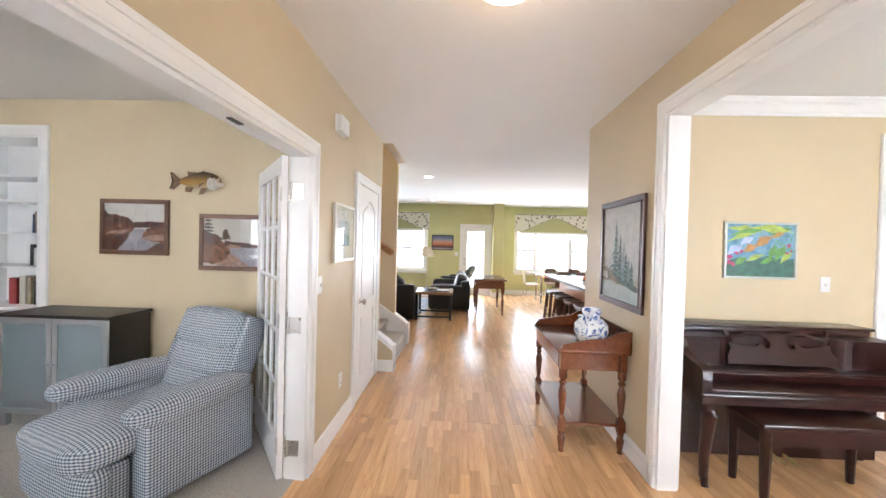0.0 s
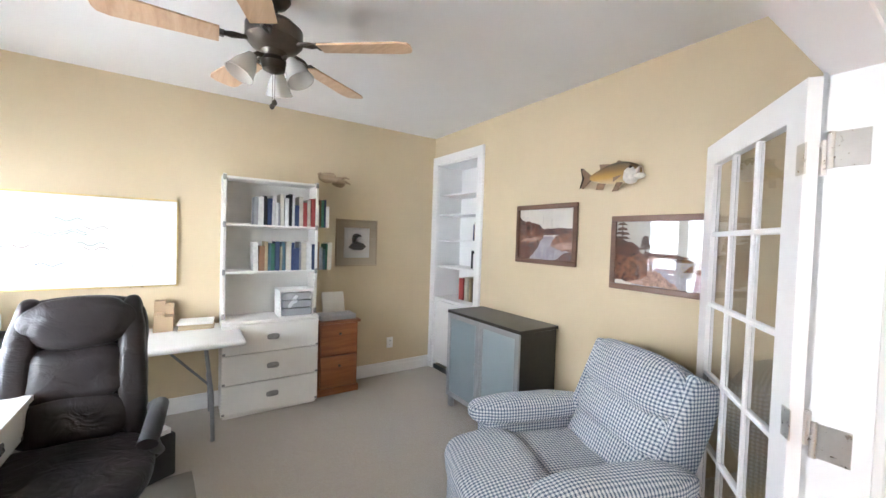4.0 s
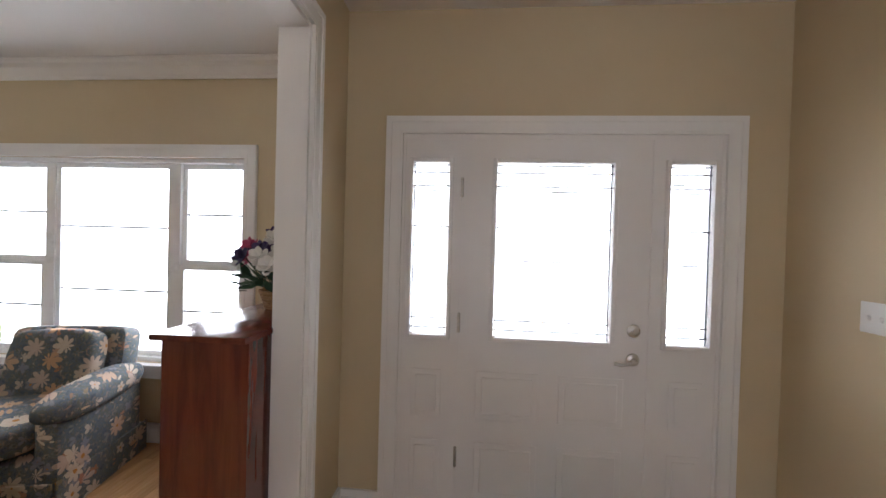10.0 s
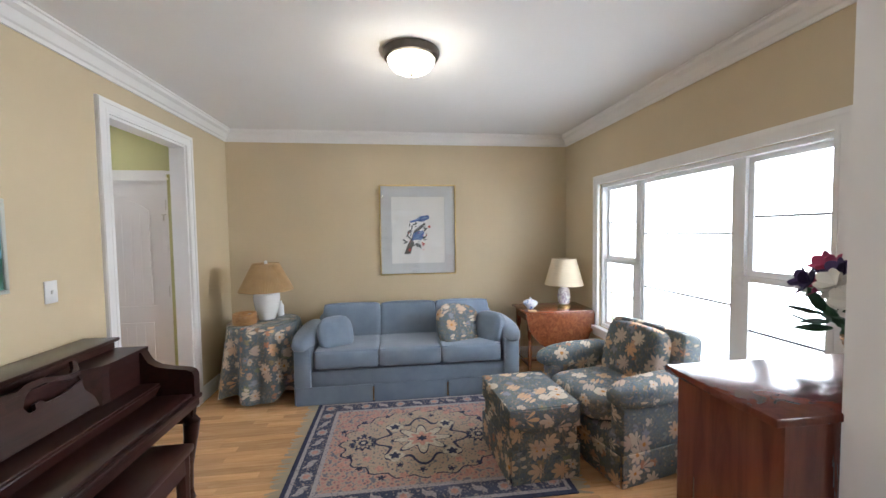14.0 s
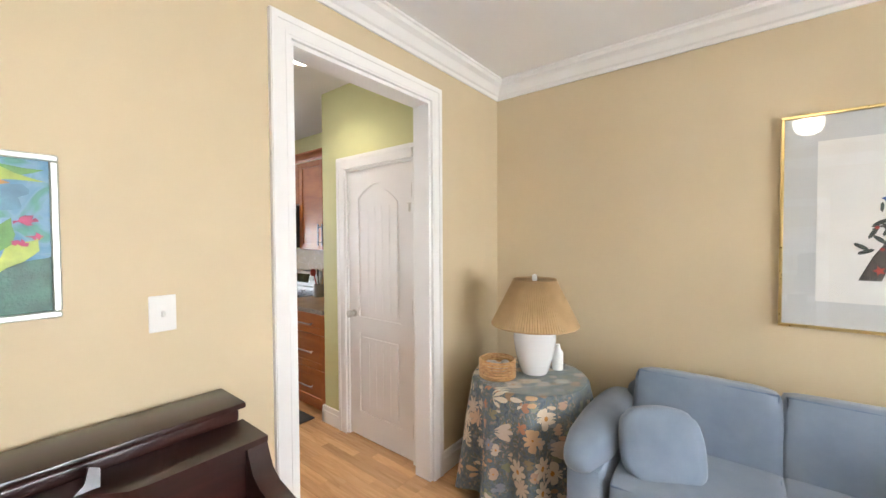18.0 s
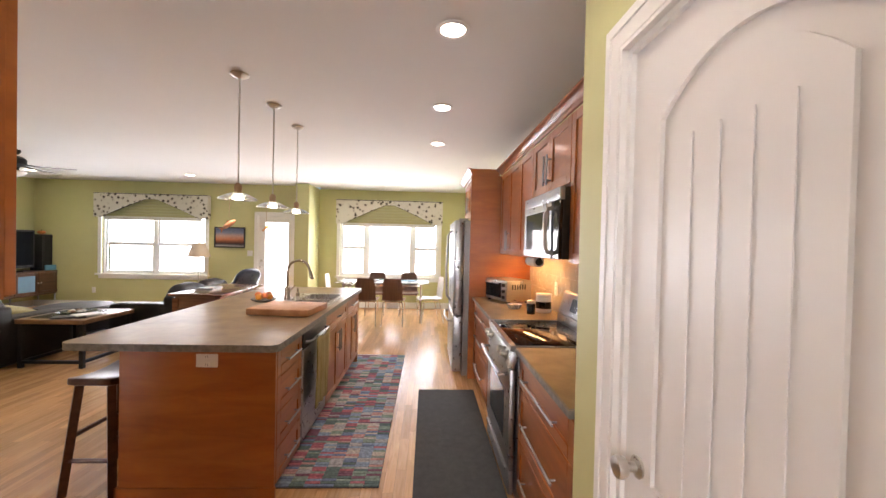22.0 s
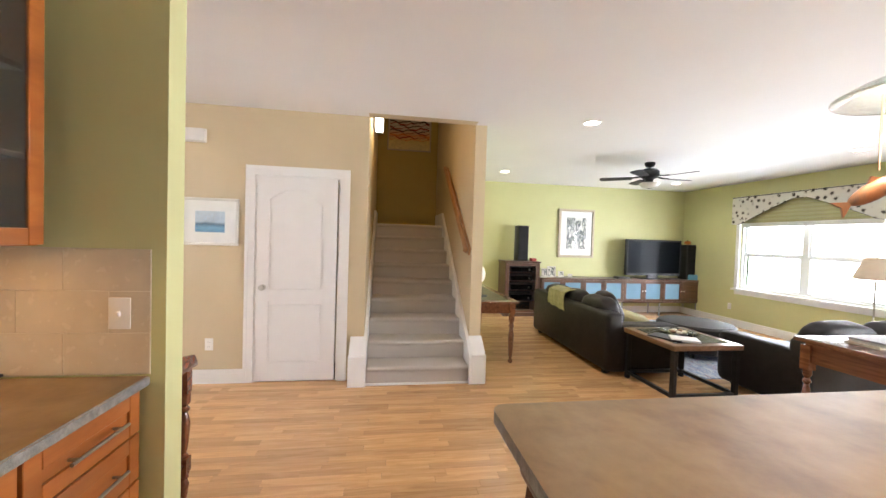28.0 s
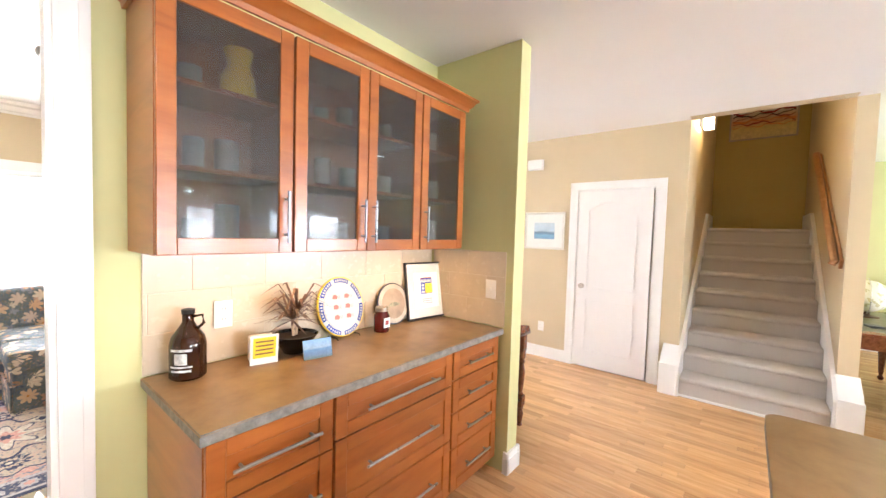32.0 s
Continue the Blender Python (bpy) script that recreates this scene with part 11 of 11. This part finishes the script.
# desk table behind the stair
dt = thing("writing_table", "dark mahogany writing table with turned legs", "table", (-1.2, 5.76, 0))
part("tabletop", box(-0.85, 0.85, -0.3, 0.32, 0.725, 0.75, 0.006, 2), MAHO, dt)
part("leather_inset", box(-0.74, 0.74, -0.21, 0.23, 0.7502, 0.7525), varied("olive desk leather", (0.1, 0.09, 0.035), 0.35, amount=0.15), dt, "olive leather inset")
part("apron", boxes((-0.78, 0.78, 0.25, 0.27, 0.6, 0.725), (-0.78, 0.78, -0.26, -0.24, 0.6, 0.725), (0.76, 0.78, -0.24, 0.25, 0.6, 0.725), (-0.78, -0.76, -0.24, 0.25, 0.6, 0.725)), MAHO, dt)
for sx in (-0.765, 0.765):
    for sy in (-0.245, 0.255):
        part("leg", joined(lathe(turned(0.62, 0.034), 14, (sx, sy, 0)), box(sx - 0.034, sx + 0.034, sy - 0.034, sy + 0.034, 0.59, 0.724)), MAHO, dt)
gl = thing("globe", "cream desk globe on a dark stand", "globe", (-1.45, 5.78, 0.7525))
part("stand", lathe([(0.10, 0), (0.10, 0.015), (0.03, 0.03), (0.015, 0.06)], 24), WALN, gl)
part("sphere", lathe([(0.165 * math.sin(math.pi * k / 16), 0.22 - 0.165 * math.cos(math.pi * k / 16)) for k in range(17)], 32), art_material("globe map", [(0.42, (0.62, 0.58, 0.46)), (0.52, (0.66, 0.62, 0.5)), (0.56, (0.42, 0.38, 0.2)), (0.64, (0.5, 0.42, 0.24))], (6, 6, 6), 5, 0.3), gl)
part("meridian", tube([(0.18 * math.sin(a * math.pi / 10), 0, 0.22 - 0.18 * math.cos(a * math.pi / 10)) for a in range(11)], 0.005, 8), NICKEL, gl)
single("desk_object", box(-0.06, 0.06, -0.05, 0.05, 0, 0.02, 0.004, 1), BLACK, "small black box lying on the writing table", "box", (-0.75, 5.72, 0.7525), 15)

# tall hifi cabinet with a speaker on it
hc = thing("media_cabinet", "dark wooden media cabinet with a glass door", "cabinet", (-3.32, 7.14, 0), 90)
part("side_panel", box(-0.35, -0.325, -0.22, 0.22, 0, 1.05, 0.003, 1), WALN, hc)
part("side_panel", box(0.325, 0.35, -0.22, 0.22, 0, 1.05, 0.003, 1), WALN, hc)
part("top_panel", box(-0.365, 0.365, -0.235, 0.225, 1.05, 1.08, 0.004, 1), WALN, hc)
part("back_panel", box(-0.325, 0.325, 0.2, 0.215, 0.03, 1.05), BLACK, hc)
part("plinth", box(-0.325, 0.325, -0.2, 0.2, 0.0, 0.07), WALN, hc)
for z in (0.28, 0.5, 0.68, 0.85):
    part("shelf", box(-0.325, 0.325, -0.19, 0.2, z, z + 0.018), WALN, hc)
dr = part("door", boxes((-0.32, -0.27, -0.222, -0.202, 0.08, 1.04), (0.27, 0.32, -0.222, -0.202, 0.08, 1.04), (-0.27, 0.27, -0.222, -0.202, 0.08, 0.13), (-0.27, 0.27, -0.222, -0.202, 0.99, 1.04)), WALN, hc)
part("pane", box(-0.27, 0.27, -0.214, -0.21, 0.13, 0.99), PANE, dr)
for z, h in ((0.30, 0.12), (0.52, 0.1), (0.70, 0.09), (0.87, 0.09)):
    hf = thing("hifi_unit", "black hi-fi component behind the cabinet's glass door", "stereo", (-3.3, 7.14, z), 90)
    part("body", box(-0.21, 0.21, -0.15, 0.15, 0, h, 0.003, 1), BLACK, hf)
    part("face", box(-0.215, 0.215, -0.158, -0.15, 0.003, h, 0.002, 1), GLOSSB, hf)
    part("knob", moved(lathe([(0.018, 0), (0.016, 0.015)], 16), pose(0.15, -0.158, h / 2, 90)), NICKEL, hf)


def speaker(at, h, w=0.21, d=0.24):
    s = thing("speaker", "tall black tower speaker with a cloth grille", "speaker", at, 90, "speakers")
    part("cabinet", box(-w / 2, w / 2, -d / 2, d / 2, 0, h, 0.006, 2), BLACK, s)
    part("grille", box(-w / 2 + 0.012, w / 2 - 0.012, -d / 2 - 0.012, -d / 2 - 0.001, 0.03, h - 0.02, 0.005, 1), varied("black grille cloth", (0.012, 0.011, 0.012), 0.9, fine=400, relief=0.5), s)


speaker((-3.32, 7.17, 1.08), 0.70)
single("box", box(-0.06, 0.06, -0.05, 0.05, 0, 0.06, 0.003, 1), BOOKC[5], "small reddish box on the media cabinet", "box", (-3.2, 7.38, 1.08))

# long low console with blue glass doors
tc = thing("media_console", "long walnut media console with blue frosted glass doors", "console", (-3.32, 9.3, 0), 90)
part("top_panel", box(-1.78, 1.78, -0.23, 0.22, 0.735, 0.765, 0.003, 1), WALN, tc)
part("bottom_panel", box(-1.78, 1.78, -0.21, 0.22, 0.28, 0.305, 0.003, 1), WALN, tc)
part("back_panel", box(-1.77, 1.77, 0.2, 0.215, 0.305, 0.735), WALN, tc)
for k in range(5):
    x = -1.765 + k * 0.8825
    part("divider", box(x - 0.012, x + 0.012, -0.2, 0.2, 0.305, 0.735), WALN, tc)
for k in range(8):
    x0 = -1.765 + k * 0.44125 + 0.003
    x1 = x0 + 0.435
    d = part("door", boxes((x0, x0 + 0.055, -0.226, -0.206, 0.31, 0.733), (x1 - 0.055, x1, -0.226, -0.206, 0.31, 0.733), (x0 + 0.055, x1 - 0.055, -0.226, -0.206, 0.31, 0.365), (x0 + 0.055, x1 - 0.055, -0.226, -0.206, 0.678, 0.733), bev=0.002), WALN, tc)
    if k < 7:
        part("pane", box(x0 + 0.055, x1 - 0.055, -0.218, -0.212, 0.365, 0.678), BLUEG, d, "blue frosted glass pane")
    else:
        part("panel", box(x0 + 0.055, x1 - 0.055, -0.218, -0.212, 0.365, 0.678), WALN, d)
    part("knob", moved(lathe([(0.004, 0), (0.004, 0.012), (0.012, 0.018), (0.01, 0.026)], 12), pose(x1 - 0.027 if k % 2 == 0 else x0 + 0.027, -0.226, 0.53, 90)), NICKEL, d)
for k in range(5):
    x = -1.7 + k * 0.85
    for y in (-0.18, 0.16):
        part("leg", lathe([(0.016, 0), (0.014, 0.01), (0.014, 0.28)], 12, (x, y, 0)), STEEL, tc)

tv = thing("television", "large black flat television standing on the console", "television", (-3.28, 10.06, 0.765), 90)
part("panel", box(-0.63, 0.63, -0.04, 0.04, 0.07, 0.82, 0.012, 2), BLACK, tv)
part("screen", box(-0.595, 0.595, -0.044, -0.039, 0.125, 0.785, 0.002, 1), varied("matte screen", (0.005, 0.006, 0.008), 0.14, relief=0, spec=0.03), tv)
part("bezel_strip", box(-0.6, 0.6, -0.046, -0.04, 0.082, 0.108, 0.002, 1), varied("grey bezel", (0.06, 0.06, 0.065), 0.3), tv)
part("neck", box(-0.12, 0.12, -0.02, 0.03, 0.015, 0.1, 0.004, 1), BLACK, tv)
part("foot", box(-0.33, 0.33, -0.14, 0.13, 0, 0.02, 0.008, 2), GLOSSB, tv)
speaker((-3.32, 10.9, 0.765), 0.74)
pk = thing("figurine", "small orange pumpkin ornament on the speaker", "ornament", (-3.32, 10.9, 1.505))
part("body", lathe([(0.02, 0), (0.06, 0.02), (0.065, 0.05), (0.05, 0.075), (0.01, 0.07)], 20), varied("orange glaze", (0.5, 0.16, 0.03), 0.35, amount=0.2, scale=30), pk)
part("stem", lathe([(0.01, 0.065), (0.007, 0.1)], 8), WALN, pk)
single("set_top_box", box(-0.13, 0.13, -0.09, 0.09, 0, 0.045, 0.004, 1), BLACK, "black set-top box on the console", "box", (-3.18, 9.3, 0.765), 90)
single("card", box(-0.14, 0.14, -0.01, 0.01, 0, 0.11, 0.002, 1), varied("blue card", (0.1, 0.3, 0.5), 0.4), "blue and white card propped on the console", "card", (-3.14, 10.95, 0.765), 80)
for y, w, h in ((7.68, 0.13, 0.17), (7.82, 0.17, 0.22), (8.02, 0.11, 0.12), (8.22, 0.09, 0.07)):
    f = thing("framed_photo", "small silver-framed photo standing on the console", "photo frame", (-3.28, y, 0.765), 80, "small photo frames")
    part("frame", moved(boxes((-w / 2, w / 2, -0.008, 0.004, 0, 0.016), (-w / 2, w / 2, -0.008, 0.004, h - 0.016, h), (-w / 2, -w / 2 + 0.016, -0.008, 0.004, 0.016, h - 0.016), (w / 2 - 0.016, w / 2, -0.008, 0.004, 0.016, h - 0.016)), pose(0, 0, 0, -12)), NICKEL, f)
    part("photo", moved(box(-w / 2 + 0.016, w / 2 - 0.016, -0.002, 0.002, 0.016, h - 0.016), pose(0, 0, 0, -12)), INK, f)
    part("strut", moved(box(-0.012, 0.012, -0.002, 0.002, 0, h * 0.8), pose(0, 0.075 * h / 0.17, 0, 14)), BLACK, f)

# ceiling fan
FANB = varied("black fan blade", (0.016, 0.013, 0.012), 0.45, amount=0.2)
ff = ceiling_fan("ceiling_fan", "black five-blade ceiling fan with a white glass bowl", -1.12, 8.27, 0.10, 0.66, FANB, BRON, 20, False)
part("bowl", lathe([(0.03, -0.375), (0.09, -0.36), (0.13, -0.32), (0.135, -0.3), (0.12, -0.295)], 28), varied("milk glass", (0.75, 0.73, 0.68), 0.25, relief=0), ff, "white glass bowl")
part("stem", lathe([(0.03, -0.29), (0.02, -0.38)], 12), BRON, ff)

# ---------------------------------------------------------------- dining
TGL = material("dining glass", (0.55, 0.72, 0.68), 0.03)
bsdf(TGL).inputs["Alpha"].default_value = 0.3
dg = thing("dining_table", "rectangular glass dining table on chrome legs", "dining table", (3.83, 10.15, 0))
part("tabletop", box(-0.87, 0.87, -0.45, 0.45, 0.735, 0.75, 0.004, 2), TGL, dg)
for sx in (-0.72, 0.72):
    for sy in (-0.33, 0.33):
        part("leg", lathe([(0.03, 0), (0.025, 0.02), (0.025, 0.73), (0.045, 0.733)], 16, (sx, sy, 0)), CHROME, dg)
part("rail", boxes((-0.70, 0.70, -0.34, -0.31, 0.68, 0.71), (-0.70, 0.70, 0.31, 0.34, 0.68, 0.71)), CHROME, dg)
single("placemat", box(-0.2, 0.2, -0.14, 0.14, 0, 0.004), varied("teal mat", (0.03, 0.12, 0.2), 0.7), "blue placemat lying on the glass table", "placemat", (4.25, 10.2, 0.7515))
single("placemat", box(-0.2, 0.2, -0.14, 0.14, 0, 0.004), varied("brown mat", (0.08, 0.05, 0.03), 0.7), "brown placemat lying on the glass table", "placemat", (3.5, 10.2, 0.7515))
BENT = wood("brown bent plywood", (0.07, 0.03, 0.018), (0.12, 0.055, 0.032), (0.17, 0.08, 0.05), 0.35, scale=(18, 1.5, 1.5))
WSHELL = varied("pale shell", (0.6, 0.58, 0.54), 0.35, amount=0.03)


def dining_chair(label, at, rz, shell):
    """Bent shell on chrome tube; faces -y."""
    c = thing("dining_chair", label, "chair", at, rz, "chairs round the dining table")
    prof = [(-0.21, 0.43), (-0.19, 0.45), (-0.1, 0.452), (0.08, 0.44), (0.16, 0.445), (0.195, 0.475), (0.21, 0.53), (0.225, 0.64), (0.235, 0.75), (0.25, 0.86)]
    bm = bmesh.new()
    prev = None
    for j, (y, z) in enumerate(prof):
        w = 0.205 if j < 5 else 0.185 - 0.012 * (j - 5) / 4
        w *= 0.82 if j in (0, 9) else 1
        row = [bm.verts.new((w * (i / 4 - 1), y - 0.018 * (i / 4 - 1) ** 2 * (1 if j > 5 else 0), z + 0.014 * (i / 4 - 1) ** 2 * (1 if j < 5 else 0))) for i in range(9)]
        if prev:
            for i in range(8):
                bm.faces.new((prev[i], prev[i + 1], row[i + 1], row[i]))
        prev = row
    bmesh.ops.recalc_face_normals(bm, faces=bm.faces[:])
    bmesh.ops.solidify(bm, geom=bm.faces[:], thickness=0.011)
    part("shell", bm, shell, c)
    for sx in (-1, 1):
        part("leg", tube([(sx * 0.19, -0.2, 0.0), (sx * 0.175, -0.16, 0.4), (sx * 0.15, -0.12, 0.425)], 0.011, 10), CHROME, c)
        part("leg", tube([(sx * 0.19, 0.22, 0.0), (sx * 0.175, 0.14, 0.4), (sx * 0.15, 0.1, 0.425)], 0.011, 10), CHROME, c)
        part("side_rail", tube([(sx * 0.15, -0.13, 0.425), (sx * 0.15, 0.11, 0.425)], 0.01, 8), CHROME, c)
    part("cross_rail", joined(tube([(-0.15, -0.12, 0.425), (0.15, -0.12, 0.425)], 0.01, 8), tube([(-0.15, 0.1, 0.425), (0.15, 0.1, 0.425)], 0.01, 8)), CHROME, c)


BCH = "brown bent plywood dining chair on chrome legs"
dining_chair(BCH, (3.57, 9.68, 0), 180, BENT)
dining_chair(BCH, (4.06, 9.68, 0), 177, BENT)
dining_chair(BCH, (3.6, 10.66, 0), 0, BENT)
dining_chair(BCH, (4.28, 10.66, 0), 2, BENT)
dining_chair("pale shell dining chair on chrome legs", (2.93, 10.2, 0), 90, WSHELL)
dining_chair("pale shell dining chair turned to the table", (4.72, 9.9, 0), -75, WSHELL)
# ceiling hook over the table
hk = thing("ceiling_hook", "small white ceiling plate with a hanging cord", "ceiling hook", (3.8, 10.3, C))
part("plate", lathe([(0.05, 0), (0.052, -0.012), (0.01, -0.02)], 20), WHITEP, hk)
part("cord", tube([(0, 0, -0.01), (0, 0, -0.16)], 0.004, 8), WHITEP, hk)

# picture on the stair's end wall
STAIRA = banded("cream and amber wash", [(0.0, (0.72, 0.6, 0.3)), (0.35, (0.74, 0.58, 0.22)), (0.5, (0.72, 0.36, 0.18)), (0.62, (0.7, 0.5, 0.32)), (0.72, (0.72, 0.66, 0.55)), (1.0, (0.74, 0.7, 0.62))], 0.08, 1.6, 5)
sp = framed("painting", "cream painting with wavy red and black bands above the stairs", pose(-3.11, 4.87, 3.06, 0, 0, 90), 0.8, 0.6, TANF, 0.02, 0.03, None, 0, STAIRA, False, "painting")
WAVES = (varied("red paint stroke", (0.3, 0.03, 0.015), 0.6, amount=0.3, scale=20), varied("black paint stroke", (0.03, 0.012, 0.01), 0.6, amount=0.3, scale=20), varied("orange paint stroke", (0.6, 0.2, 0.04), 0.6, amount=0.3, scale=20))
for k in range(9):
    zc, wv_ = 0.2 + 0.04 * k, 0.009 + 0.004 * (k % 3)
    top_, low_ = [], []
    for i in range(33):
        u = -0.36 + 0.72 * i / 32
        z = zc + 0.016 * math.sin(21 * u + 1.9 * k) + 0.008 * math.sin(47 * u + k)
        top_.append((u, z + wv_ * (0.6 + 0.4 * math.sin(9 * u + 2.3 * k))))
        low_.append((u, z - wv_ * (0.6 + 0.4 * math.cos(13 * u + k))))
    part("painted_wave", prism(low_ + top_[::-1], -0.0365 - 0.0003 * k, -0.03, "y"), WAVES[(2, 0, 2, 0, 1, 0, 1, 0, 1)[k]], sp, smooth=False)

# ---------------------------------------------------------------- laminate strips
SW, GAP = 0.065, 0.0012
AREAS = [(0.0, 2.2, -0.46, 3.02, "near"), (0.0, 2.2, 3.02, 10.98, "far"), (-3.55, 0.0, 5.42, 10.98, "far"), (-0.06, 0.0, 0.40, 2.17, "far"), (2.2, 2.32, -0.01, 2.26, "far"), (2.32, 5.92, -0.97, 2.90, "far"), (4.27, 5.11, 2.90, 3.02, "far"), (2.2, 5.87, 3.02, 11.38, "far")]


def strip_bm(w, l):
    return box(0, w, 0, l, -0.003, 0.0)


near = {}
verts, faces = [], []
rnd_strip = random.Random(5)
count = 0
for x0, x1, y0, y1, kind_of in AREAS:
    x = x0
    while x < x1 - 0.004:
        w = min(SW, x1 - x)
        y = y0 - rnd_strip.uniform(0, 0.45)
        while y < y1 - 0.002:
            l = rnd_strip.choice((0.4, 0.5, 0.6, 0.7, 0.8))
            a, b = max(y, y0), min(y + l, y1)
            y += l
            if b - a < 0.01:
                continue
            if kind_of == "near" and count < 300 and 0.3 < x < 2.1:
                key = (round(w, 3), round(b - a, 2))
                if key not in near:
                    near[key] = make_mesh("strip", strip_bm(w - GAP, b - a - GAP), STRIP, False)
                o = new("strip", near[key])
                o.parent = floor
                o.location = (x, a, 0)
                count += 1
            else:
                k = len(verts)
                for zz in (-0.003, 0.0):
                    verts += [(x, a, zz), (x + w - GAP, a, zz), (x + w - GAP, b - GAP, zz), (x, b - GAP, zz)]
                faces += [(k + 4, k + 5, k + 6, k + 7), (k, k + 1, k + 5, k + 4), (k + 1, k + 2, k + 6, k + 5), (k + 2, k + 3, k + 7, k + 6), (k + 3, k, k + 4, k + 7)]
        x += SW
me = bpy.data.meshes.new("strips")
me.from_pydata(verts, [], faces)
me.materials.append(STRIPJ)
far = new("strips", me)
far.parent = floor
tagged(far, kind="stuff")
